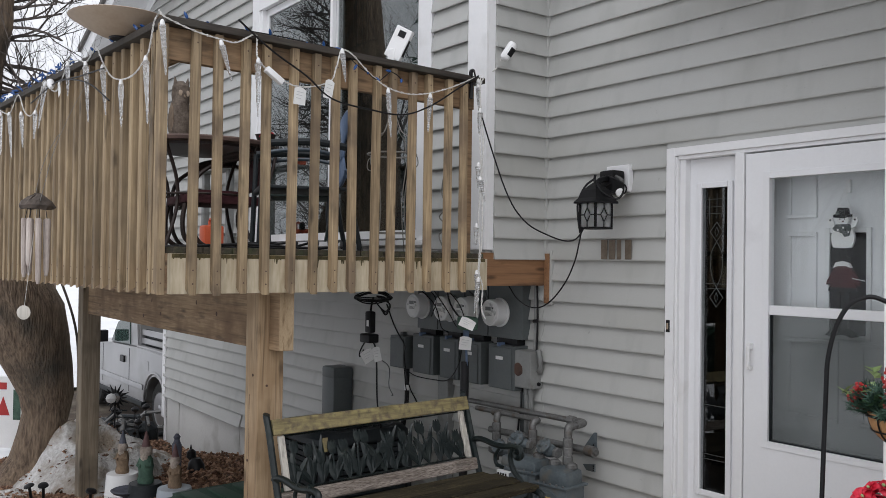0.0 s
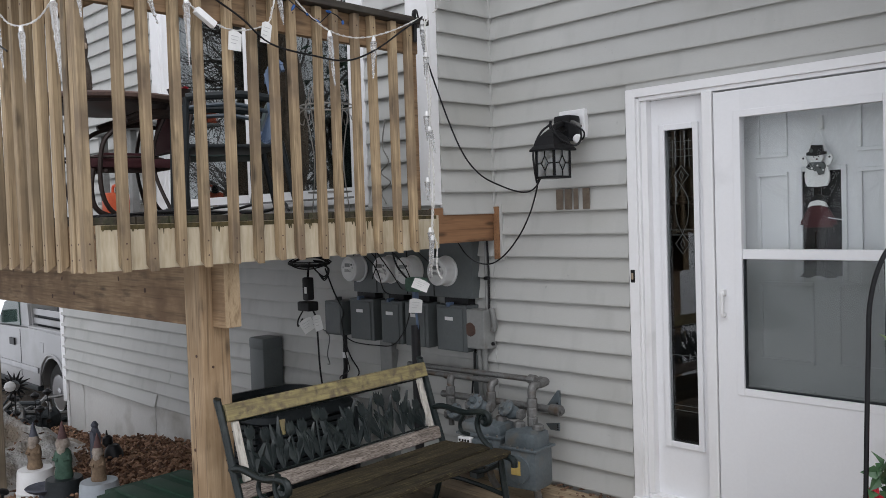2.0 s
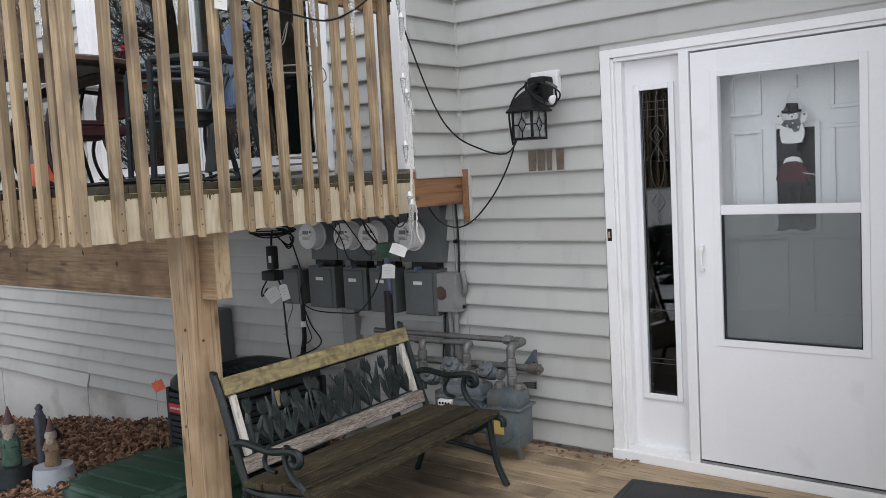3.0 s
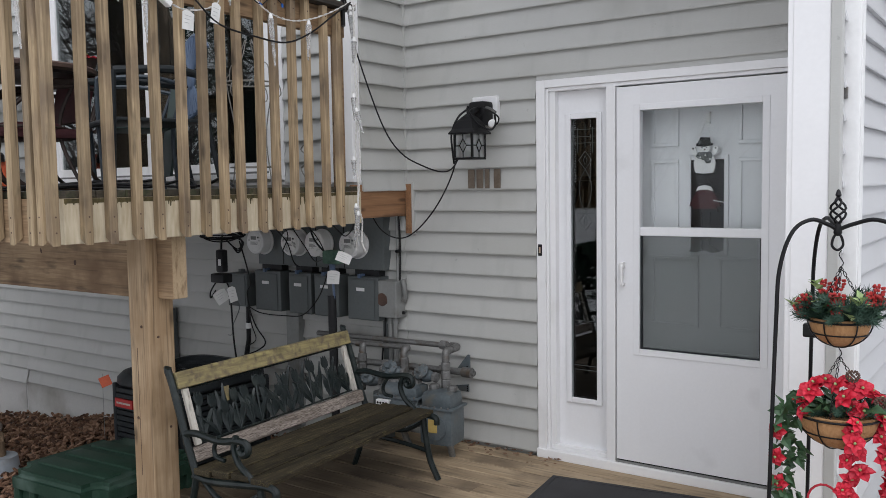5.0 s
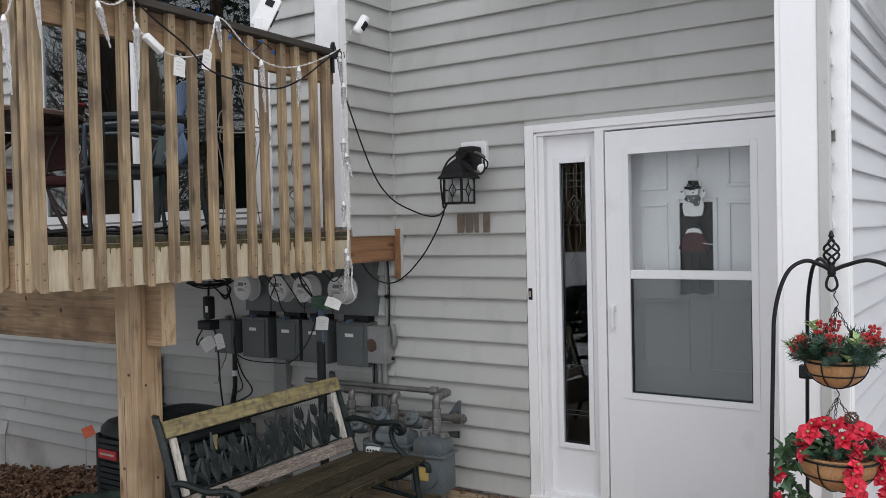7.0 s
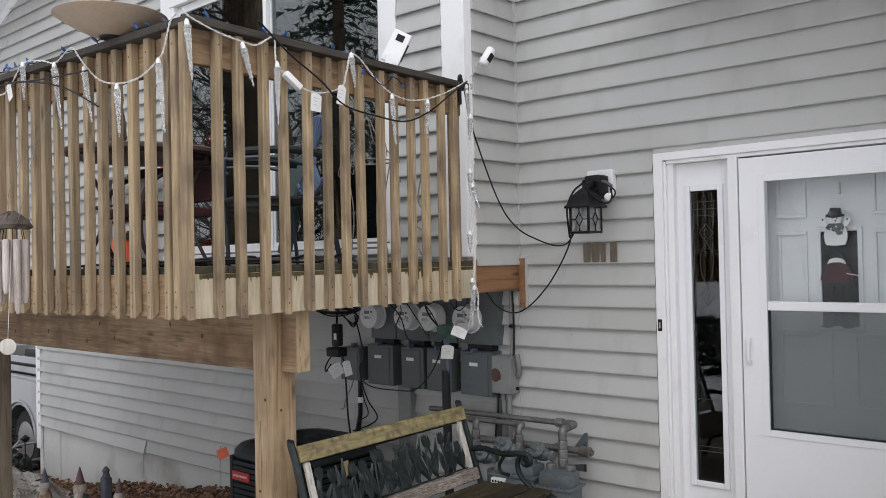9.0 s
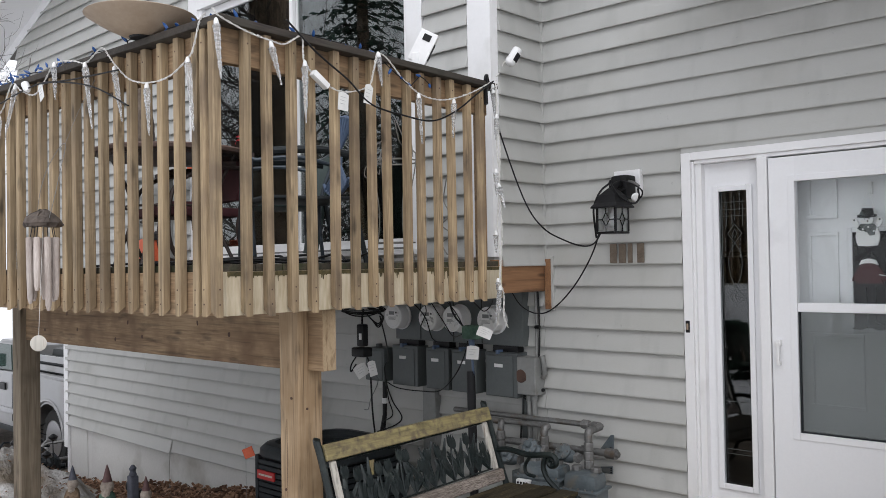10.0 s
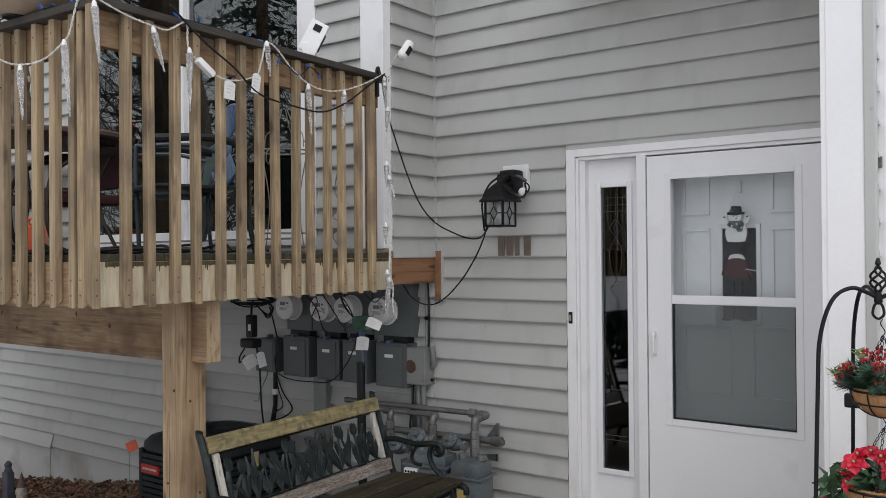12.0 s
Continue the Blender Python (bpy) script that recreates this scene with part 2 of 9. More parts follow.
SOIL = surface("damp_soil", (0.045, 0.033, 0.024), (0.11, 0.08, 0.055), 0.95, 0, 4, 50, (1, 1, 1), 0.8, 0, 0.5, (0.17, 0.145, 0.11), 0.6, 2.0, 0.1, 0.02)
SNOW = surface("old_snow", (0.30, 0.275, 0.24), (0.76, 0.755, 0.75), 0.75, 0, 2.6, 34, (1, 1, 1), 0.9, 0, 0.42, (0.25, 0.205, 0.155), 0.54, 4.2, 0.10, 0.03)
CLEANSNOW = surface("snow_field", (0.78, 0.79, 0.81), (0.88, 0.89, 0.90), 0.7, 0, 0.6, 8, (1, 1, 1), 0.4, 0, 0.4, (0.6, 0.59, 0.57), 0.72, 0.5, 0.1, 0.02)
BARK = surface("tree_bark", (0.065, 0.045, 0.032), (0.30, 0.222, 0.155), 0.95, 0, 2.2, 9, (6, 6, 1.0), 1.0, 0, 0.6, (0.06, 0.055, 0.045), 0.62, 2.0, 0.1, 0.03)
TWIG = surface("twig_bark", (0.06, 0.05, 0.045), (0.13, 0.11, 0.10), 0.9, 0, 2, 20, (1, 1, 1), 0.0)
GREEN = surface("green_plastic", (0.012, 0.034, 0.022), (0.024, 0.058, 0.038), 0.5, 0, 3, 60, (1, 1, 1), 0.1, 0, 0.35, (0.07, 0.11, 0.09), 0.66, 4)
GREEN.node_tree.nodes["Principled BSDF"].inputs["Specular IOR Level"].default_value = 0.25
ACDARK = surface("dark_grey_ac_paint", (0.012, 0.016, 0.018), (0.028, 0.033, 0.036), 0.5, 0.2, 4, 60, (1, 1, 1), 0.1)
ACDARK.node_tree.nodes["Principled BSDF"].inputs["Specular IOR Level"].default_value = 0.3
RED = surface("red_paint", (0.36, 0.02, 0.02), (0.50, 0.035, 0.03), 0.5, 0, 6, 60, (1, 1, 1), 0.05)
ORANGE = surface("orange_plastic", (0.55, 0.09, 0.03), (0.68, 0.13, 0.05), 0.5, 0, 6, 60, (1, 1, 1), 0.05)
WHITEPL = surface("white_plastic", (0.78, 0.78, 0.775), (0.86, 0.86, 0.855), 0.4, 0, 6, 60, (1, 1, 1), 0.03)
CORDWHITE = surface("white_cord", (0.52, 0.51, 0.48), (0.72, 0.71, 0.68), 0.5, 0, 20, 90, (1, 1, 1), 0.0)
PAPER = surface("paper_tag", (0.66, 0.66, 0.64), (0.76, 0.76, 0.74), 0.8, 0, 20, 60, (1, 1, 1), 0.1)
BLUE = surface("blue_bulb", (0.015, 0.06, 0.20), (0.03, 0.10, 0.30), 0.25, 0, 20, 60, (1, 1, 1), 0.0)
BLUECHAIR = surface("blue_plastic", (0.065, 0.10, 0.17), (0.10, 0.145, 0.225), 0.5, 0, 5, 60, (1, 1, 1), 0.05)
COCO = surface("coco_liner", (0.34, 0.17, 0.07), (0.52, 0.30, 0.14), 0.95, 0, 14, 120, (1, 1, 0.4), 0.9, 0, 0.5, None, 0.6, 2, 0.1, 0.006)
PETAL = surface("red_petal", (0.42, 0.006, 0.022), (0.66, 0.022, 0.055), 0.55, 0, 10, 60, (1, 1, 1), 0.1, 0.15)
LEAF = surface("dark_green_leaf", (0.022, 0.06, 0.025), (0.06, 0.13, 0.055), 0.5, 0, 14, 70, (1, 1, 1), 0.1, 0.2)
NEEDLE = surface("fir_needles", (0.018, 0.05, 0.034), (0.045, 0.095, 0.06), 0.7, 0, 12, 80, (1, 1, 1), 0.0)
PALELEAF = surface("pale_green_leaf", (0.24, 0.36, 0.13), (0.40, 0.50, 0.24), 0.5, 0, 14, 70, (1, 1, 1), 0.1)
CONE = surface("pine_cone_brown", (0.07, 0.04, 0.03), (0.16, 0.10, 0.075), 0.8, 0, 30, 90)
RUBBERMAT = surface("black_door_mat", (0.018, 0.018, 0.019), (0.04, 0.04, 0.042), 0.9, 0, 3, 160, (1, 1, 1), 0.6)
BROWNMETAL = surface("brown_patio_metal", (0.022, 0.014, 0.012), (0.05, 0.032, 0.026), 0.5, 0.2, 5, 80)
TABLEBROWN = surface("red_brown_tabletop", (0.06, 0.035, 0.028), (0.13, 0.08, 0.062), 0.6, 0, 5, 80)
SLINGGREEN = surface("dark_green_sling", (0.03, 0.055, 0.05), (0.055, 0.085, 0.078), 0.7, 0, 4, 120, (1, 1, 1), 0.2)
TUBEGREY = surface("blue_grey_tube", (0.025, 0.035, 0.045), (0.05, 0.065, 0.08), 0.4, 0.3, 5, 80)
MAROON = surface("maroon_fabric", (0.04, 0.009, 0.012), (0.075, 0.019, 0.022), 0.85, 0, 4, 120, (1, 1, 1), 0.3)
TAN = surface("tan_resin", (0.33, 0.25, 0.18), (0.42, 0.335, 0.25), 0.55, 0, 4, 60, (1, 1, 1), 0.08, 0, 0.3, (0.27, 0.2, 0.14), 0.66, 5)
NUMBER = surface("aged_brass_number", (0.13, 0.10, 0.075), (0.22, 0.18, 0.14), 0.5, 0.4, 20, 90)
SILVER = surface("silver_car_paint", (0.29, 0.29, 0.295), (0.37, 0.37, 0.375), 0.28, 0.4, 1.2, 200, (1, 1, 1), 0.0, 0, 0.2, (0.25, 0.245, 0.235), 0.62, 1.5)
TYRE = surface("tyre_rubber", (0.012, 0.012, 0.012), (0.028, 0.028, 0.027), 0.85, 0, 8, 60)
CHROME = surface("bright_alloy", (0.30, 0.30, 0.31), (0.42, 0.42, 0.43), 0.3, 0.9, 4, 60, (1, 1, 1), 0.0)
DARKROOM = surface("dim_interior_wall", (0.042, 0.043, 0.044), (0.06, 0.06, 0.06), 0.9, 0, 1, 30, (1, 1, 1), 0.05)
ROOFING = surface("grey_shingle", (0.10, 0.095, 0.09), (0.18, 0.17, 0.16), 0.95, 0, 6, 50, (1, 1, 1), 0.5)
CONCRETE = surface("grey_concrete", (0.26, 0.255, 0.24), (0.36, 0.35, 0.335), 0.85, 0, 3, 50, (1, 1, 1), 0.4, 0, 0.4, (0.2, 0.19, 0.17), 0.64, 4)
BUCKET = surface("pale_blue_bucket", (0.34, 0.38, 0.42), (0.44, 0.48, 0.52), 0.5, 0, 4, 60, (1, 1, 1), 0.05, 0, 0.3, (0.28, 0.28, 0.27), 0.66, 6)
GNOME = surface("worn_painted_resin", (0.20, 0.16, 0.13), (0.50, 0.44, 0.375), 0.75, 0, 16, 60, (1, 1, 1), 0.4)
HATGREY = surface("grey_hat_paint", (0.06, 0.065, 0.085), (0.12, 0.125, 0.155), 0.75, 0, 16, 60, (1, 1, 1), 0.3)
COATTAN = surface("tan_worn_paint", (0.10, 0.065, 0.04), (0.30, 0.21, 0.13), 0.75, 0, 16, 60, (1, 1, 1), 0.4)
COATBROWN = surface("dark_brown_worn_paint", (0.03, 0.024, 0.02), (0.11, 0.085, 0.068), 0.75, 0, 16, 60, (1, 1, 1), 0.4)
HATRED = surface("dull_red_paint", (0.085, 0.045, 0.045), (0.15, 0.08, 0.075), 0.75, 0, 16, 60, (1, 1, 1), 0.3)
COATGREEN = surface("dull_green_paint", (0.025, 0.06, 0.042), (0.08, 0.15, 0.105), 0.75, 0, 16, 60, (1, 1, 1), 0.3)
DRIFTWOOD = surface("pale_driftwood", (0.27, 0.22, 0.195), (0.52, 0.46, 0.42), 0.8, 0, 6, 40, (6, 6, 1), 0.4, 0.15)
WIRE = surface("pale_wire", (0.16, 0.15, 0.135), (0.25, 0.24, 0.215), 0.5, 0.3, 8, 60)
OWLBROWN = surface("mottled_owl", (0.045, 0.03, 0.02), (0.17, 0.135, 0.105), 0.8, 0, 22, 90, (1, 1, 1), 0.4)
MOSS = surface("dark_moss", (0.03, 0.027, 0.011), (0.12, 0.092, 0.036), 0.95, 0, 14, 90, (1, 1, 1), 0.6)
PRINT = surface("faded_print", (0.42, 0.42, 0.42), (0.5, 0.5, 0.5), 0.8, 0, 20, 60)
SCREEN = bpy.data.materials.new("insect_screen")
SCREEN.use_nodes = True
_n, _l = SCREEN.node_tree.nodes, SCREEN.node_tree.links
_t, _m = _n.new("ShaderNodeBsdfTransparent"), _n.new("ShaderNodeMixShader")
_n["Principled BSDF"].inputs["Base Color"].default_value = (0.09, 0.097, 0.097, 1)
_n["Principled BSDF"].inputs["Roughness"].default_value = 0.7
_m.inputs[0].default_value = 0.36
_l.new(_t.outputs[0], _m.inputs[1])
_l.new(_n["Principled BSDF"].outputs[0], _m.inputs[2])
_l.new(_m.outputs[0], _n["Material Output"].inputs["Surface"])

# ---- building helpers ----
def thing(name, m=None, label="", category="", group="", kind=""):
    ob = new(name)
    ob.empty_display_size = 0.1
    ob.matrix_basis = m if m is not None else Matrix.Identity(4)
    return tagged(ob, label, category, group, kind)


def mesh_from(name, bm, mats, smooth=False):
    me = bpy.data.meshes.new(name)
    bmesh.ops.recalc_face_normals(bm, faces=bm.faces)
    bm.to_mesh(me)
    bm.free()
    for m in mats if isinstance(mats, (list, tuple)) else [mats]:
        me.materials.append(m)
    if smooth:
        for p in me.polygons:
            p.use_smooth = True
        me.set_sharp_from_angle(angle=radians(38))
    return me


def part(name, bm, material, parent=None, label="", smooth=False, kind="", category=""):
    ob = new(name, mesh_from(name, bm, material, smooth))
    ob.parent = parent
    return tagged(ob, label, category, "", kind)


def piece(name, me, m, parent):
    ob = new(name, me)
    ob.parent = parent
    ob.matrix_basis = m
    return ob


def single(name, bm, material, m, label, category, group="", kind="", smooth=False):
    ob = new(name, mesh_from(name, bm, material, smooth))
    ob.matrix_basis = m
    return tagged(ob, label, category, group, kind)


def box(bm, x0, x1, y0, y1, z0, z1, bevel=0.0, mi=0):
    v = [bm.verts.new(p) for p in ((x0, y0, z0), (x1, y0, z0), (x1, y1, z0), (x0, y1, z0),
                                   (x0, y0, z1), (x1, y0, z1), (x1, y1, z1), (x0, y1, z1))]
    fs = [bm.faces.new([v[i] for i in f]) for f in ((3, 2, 1, 0), (4, 5, 6, 7), (0, 1, 5, 4), (1, 2, 6, 5), (2, 3, 7, 6), (3, 0, 4, 7))]
    for f in fs:
        f.material_index = mi
    if bevel:
        es = list({e for f in fs for e in f.edges})
        bmesh.ops.bevel(bm, geom=es, offset=bevel, segments=2, profile=0.6, affect="EDGES")
    return bm


def bx(*a, **k):
    return box(bmesh.new(), *a, **k)


def smooth_line(pts, n=6):
    """A rounded line through the given points."""
    p = [Vector(q) for q in pts]
    if len(p) < 3:
        return p
    p = [2 * p[0] - p[1], *p, 2 * p[-1] - p[-2]]
    out = []
    for i in range(1, len(p) - 2):
        a, b, c, d = p[i - 1:i + 3]
        for k in range(n):
            t = k / n
            out.append(0.5 * (2 * b + (c - a) * t + (2 * a - 5 * b + 4 * c - d) * t * t + (3 * b - a - 3 * c + d) * t ** 3))
    return out + [p[-2]]


def tube(bm, pts, r, seg=6, mi=0, cap=True):
    """A round bar along the points; r is one radius or one for each point."""
    pts = [Vector(p) for p in pts]
    rs = r if isinstance(r, (list, tuple)) else [r] * len(pts)
    rings, up = [], None
    for i, p in enumerate(pts):
        d = (pts[min(i + 1, len(pts) - 1)] - pts[max(i - 1, 0)])
        d = d.normalized() if d.length > 1e-9 else Vector((0, 0, 1))
        if up is None:
            up = Vector((0, 0, 1)) if abs(d.z) < 0.9 else Vector((1, 0, 0))
        s = d.cross(up)
        s = s.normalized() if s.length > 1e-6 else d.orthogonal().normalized()
        up = s.cross(d).normalized()
        rings.append([bm.verts.new(p + rs[i] * (math.cos(6.28318 * k / seg) * s + math.sin(6.28318 * k / seg) * up)) for k in range(seg)])
    for a, b in zip(rings, rings[1:]):
        for k in range(seg):
            bm.faces.new((a[k], a[(k + 1) % seg], b[(k + 1) % seg], b[k])).material_index = mi
    if cap:
        bm.faces.new(rings[0][::-1]).material_index = mi
        bm.faces.new(rings[-1]).material_index = mi
    return bm


def rod(pts, r, seg=6, rounded=0):
    return tube(bmesh.new(), smooth_line(pts, rounded) if rounded else pts, r, seg)


def lathe(bm, prof, seg=20, m=None, mi=0, wobble=0.0):
    """Turns the profile (radius, height) round z."""
    m = m or Matrix.Identity(4)
    rings = []
    for r, z in prof:
        rings.append([bm.verts.new(m @ Vector((max(r, 1e-4) * math.cos(6.28318 * k / seg) * (1 + wobble * math.sin(3 * k)),
                                               max(r, 1e-4) * math.sin(6.28318 * k / seg), z))) for k in range(seg)])
    for a, b in zip(rings, rings[1:]):
        for k in range(seg):
            bm.faces.new((a[k], a[(k + 1) % seg], b[(k + 1) % seg], b[k])).material_index = mi
    bm.faces.new(rings[0][::-1]).material_index = mi
    bm.faces.new(rings[-1]).material_index = mi
    return bm


def slab(bm, poly, z0, z1, m=None, mi=0):
    """A flat outline in x and y made thick from z0 to z1."""
    m = m or Matrix.Identity(4)
    lo = [bm.verts.new(m @ Vector((x, y, z0))) for x, y in poly]
    hi = [bm.verts.new(m @ Vector((x, y, z1))) for x, y in poly]
    bm.faces.new(lo[::-1]).material_index = mi
    bm.faces.new(hi).material_index = mi
    for i in range(len(poly)):
        j = (i + 1) % len(poly)
        bm.faces.new((lo[i], lo[j], hi[j], hi[i])).material_index = mi
    return bm


def aim(p, d, roll=0.0):
    """A pose at p whose z axis points along d."""
    return Matrix.Translation(p) @ Vector(d).to_track_quat("Z", "Y").to_matrix().to_4x4() @ Matrix.Rotation(roll, 4, "Z")


# ---- ground, snow and the house ----
def ground_height(x, y):
    """The yard falls away along the wall, to the driveway."""
    t = min(max((-0.3 - x) / 6.0, 0.0), 1.0)
    h = -0.22 - 0.66 * t * t * (3 - 2 * t) * 0.92
    if x < -6.3:
        h -= min((-6.3 - x) * 0.2, 0.22)
    near = max(0.0, 1 - math.hypot(x, y) / 40)
    return h + 0.05 * near * noise.noise((x * 0.9, y * 0.9, 0.0))


def sheet(xs, ys, height, keep=None):
    bm = bmesh.new()
    grid = [[bm.verts.new((x, y, height(x, y))) for y in ys] for x in xs]
    for i in range(len(xs) - 1):
        for j in range(len(ys) - 1):
            if keep is None or keep((xs[i] + xs[i + 1]) / 2, (ys[j] + ys[j + 1]) / 2):
                bm.faces.new((grid[i][j], grid[i + 1][j], grid[i + 1][j + 1], grid[i][j + 1]))
    for v in [v for v in bm.verts if not v.link_faces]:
        bm.verts.remove(v)
    return bm


def steps(lo, hi, near, far):
    """Fine spacing within lo..hi and wider and wider beyond, to the horizon."""
    mid = [lo + (hi - lo) * i / near for i in range(near + 1)]
    tail = [far ** k for k in range(1, 14)]
    return [lo - t for t in tail[::-1]] + mid + [hi + t for t in tail]


single("ground", sheet(steps(-11, 6, 70, 1.62), steps(-7, 4, 46, 1.62), ground_height), SOIL, Matrix.Identity(4),
       "damp brown soil of the winter yard", "ground", "", "structure")


def field_height(x, y):
    d = max(-5.6 - x, -3.6 - y, y + 1.4 if x > 4.15 else (y - 0.6 if x > 3.7 else -9))
    d = d + 0.9 * noise.noise((x * 0.7, y * 0.7, 7.0)) + 0.25 * noise.noise((x * 2.6, y * 2.6, 2.0)) - 0.3
    k = min(max(d / 0.9 + 0.35, 0.0), 1.0)
    return ground_height(x, y) - 0.06 + k * (0.13 + 0.05 * noise.noise((x * 0.5, y * 0.5, 3.0)))


def field_keep(x, y):
    d = max(-5.6 - x, -3.6 - y, y + 1.4 if x > 4.15 else (y - 0.6 if x > 3.7 else -9))
    return d > -2.2 and not (-7 < x < 3.7 and y > -0.4) and not (-12.5 < x <= -5.4 and -0.75 + 0.4 * noise.noise((x, y, 4.0)) < y < 3.2)


single("snow_field", sheet(steps(-14, 7, 90, 1.62), steps(-9, 4, 56, 1.62), field_height, field_keep), CLEANSNOW, Matrix.Identity(4),
       "white old snow lying over the yard and drive", "snow", "", "stuff", True)


def mound(name, cx, cy, rx, ry, top, seed, label):
    """A heap of dirty snow with a ragged foot."""
    def h(x, y):
        q = math.hypot((x - cx) / rx, (y - cy) / ry)
        k = max(0.0, 1 - q * q)
        return ground_height(x, y) - 0.03 + k * (top + 0.55 * top * noise.noise((x * 2.2, y * 2.2, seed)) + 0.11 * noise.noise((x * 6, y * 6, seed)) + 0.035 * noise.noise((x * 15, y * 15, seed)))

    def keep(x, y):
        return math.hypot((x - cx) / rx, (y - cy) / ry) < 0.97 + 0.12 * noise.noise((x * 3, y * 3, seed))
    xs = [cx - rx * 1.1 + rx * 2.2 * i / 70 for i in range(71)]
    ys = [cy - ry * 1.1 + ry * 2.2 * i / 70 for i in range(71)]
    single(name, sheet(xs, ys, h, keep), SNOW, Matrix.Identity(4), label, "snow", "snow heaps", "stuff", True)
    return h


heap_height = mound("snow_heap", -3.55, -1.60, 1.1, 0.66, 0.52, 1.0, "dirty melting heap of snow beside the tree")
mound("snow_heap", -3.25, -2.35, 0.6, 0.35, 0.07, 5.0, "thin dirty crust of snow on the soil")
mound("snow_heap", -4.6, -0.9, 1.1, 0.5, 0.25, 9.0, "dirty melting heap of snow near the wall")
mound("snow_heap", 4.08, 0.62, 0.62, 0.72, 0.24, 14.0, "old snow lying beside the side wall")

COURSE = 0.127
LEFT, CORNER, OVER = -6.16, 0.825, -0.5      # end of the wall, inner corner, front of the upper storey
WING0, WING1, WINGY = 3.328, 3.477, -0.765     # the short wing wall beside the door


def plank_mesh():
    bm = bmesh.new()
    prof = [(0.0, -0.004), (-0.021, -0.007), (-0.029, -0.0105), (-0.031, -0.006), (-0.0305, 0.002), (-0.003, COURSE - 0.005), (0.0, COURSE - 0.005)]
    a = [bm.verts.new((0, y, z)) for y, z in prof]
    b = [bm.verts.new((1, y, z)) for y, z in prof]
    bm.faces.new(a)
    bm.faces.new(b[::-1])
    for i in range(len(prof)):
        j = (i + 1) % len(prof)
        bm.faces.new((a[i], b[i], b[j], a[j]))
    return mesh_from("clapboard", bm, SIDING)


PLANK = plank_mesh()
LITPLANK = PLANK.copy()
LITPLANK.materials[0] = LITSIDING
rng = random.Random(4)


def siding(wall, x, y, turn, length, z0, count, holes=(), top=None, joints=True, board=PLANK, seams=None, loose=None):
    """Courses of clapboard on a wall that starts at x, y and runs along the direction turn (degrees from +x)."""
    base = Matrix.Translation((x, y, 0)) @ Matrix.Rotation(radians(turn), 4, "Z")
    for k in range(count):
        z = z0 + k * COURSE
        spans = [(0.0, length)]
        for a, b, lo, hi in holes:
            if z + 0.5 * COURSE > lo and z + 0.5 * COURSE < hi:
                spans = [s for p, q in spans for s in ((p, min(q, a)), (max(p, b), q)) if s[1] - s[0] > 0.01]
        if top:
            spans = [(max(p, top(z)[0]), min(q, top(z)[1])) for p, q in spans]
        for p, q in spans:
            if q - p < 0.02:
                continue
            cuts = [p]
            while joints and seams is None and q - cuts[-1] > 4.2:
                cuts.append(cuts[-1] + rng.uniform(1.6, 3.6))
            cuts += (seams or {}).get(k, [])
            cuts.append(q)
            for s, e in zip(cuts, cuts[1:]):
                tilt = Matrix.Translation((s + 0.001, rng.uniform(-0.003, 0.0) if seams else rng.uniform(-0.001, 0.0), z))
                if loose == k and s == p:
                    tilt = tilt @ Matrix.Rotation(-0.008, 4, "Z") @ Matrix.Rotation(0.006, 4, "Y") @ Matrix.Rotation(-0.04, 4, "X")
                piece("clapboard", board, base @ tilt @ Matrix.Diagonal((e - s - 0.002, 1, 1, 1)), wall)


def boxes(name, rows, material, label, category="wall"):
    bm = bmesh.new()
    for r in rows:
        box(bm, *r)
    return single(name, bm, material, Matrix.Identity(4), label, category, "", "structure")


# lower wall with the entrance; the door unit takes the opening
DX0, DX1, DTOP = 1.84, 3.20, 2.095
wall_lower = boxes("wall_lower", [(LEFT, CORNER, 0.004, 0.16, -0.25, 1.60), (CORNER, DX0, 0.004, 0.16, -0.25, 4.6),
                                  (DX0, DX1, 0.004, 0.16, DTOP, 4.6), (DX1, WING0, 0.004, 0.16, -0.25, 4.6)], SIDING,
                   "grey vinyl clapboard wall round the front entrance")
foundation = boxes("foundation", [(LEFT + 0.03, DX0, 0.012, 0.2, -1.3, -0.236)], FOUNDATION, "pale painted smooth foundation wall", "foundation")
for jx in (-5.66, -3.84, -2.1, -0.3):
    part("foundation_panel", bx(jx - 1.72 if jx > -5 else LEFT + 0.06, jx - 0.006, 0.004, 0.012, -1.25, -0.24, 0.003), FOUNDATION, foundation)
wall_upper = boxes("wall_upper", [(LEFT - 0.1, -2.36, OVER + 0.004, OVER + 0.16, 1.44, 6.4), (-2.36, 0.14, OVER + 0.004, OVER + 0.16, 3.74, 6.4),
                                  (-2.36, 0.14, OVER + 0.004, OVER + 0.16, 1.44, 1.64), (0.14, CORNER - 0.005, OVER + 0.004, OVER + 0.16, 1.44, 6.4)], SIDING,
                   "pale grey clapboard wall of the upper storey behind the balcony")
wall_return = boxes("wall_return", [(CORNER - 0.16, CORNER - 0.004, OVER + 0.17, 0.0, 1.44, 6.4)], SIDING, "short grey clapboard return wall at the inner corner")
wall_wing = boxes("wall_wing", [(WING0 + 0.006, WING1 - 0.006, WINGY + 0.01, 0.0, -0.3, 4.6), (WING0 + 0.006, WING1 - 0.006, 0.0, 1.6, -0.3, 2.68)], SIDING,
                  "narrow wing wall beside the door, its clapboard coloured lighter for stronger light")
wall_side = boxes("wall_side", [(WING1 + 0.0, 9.0, 1.62, 1.78, -0.3, 3.2)], SIDING, "clapboard wall set back behind the entrance")

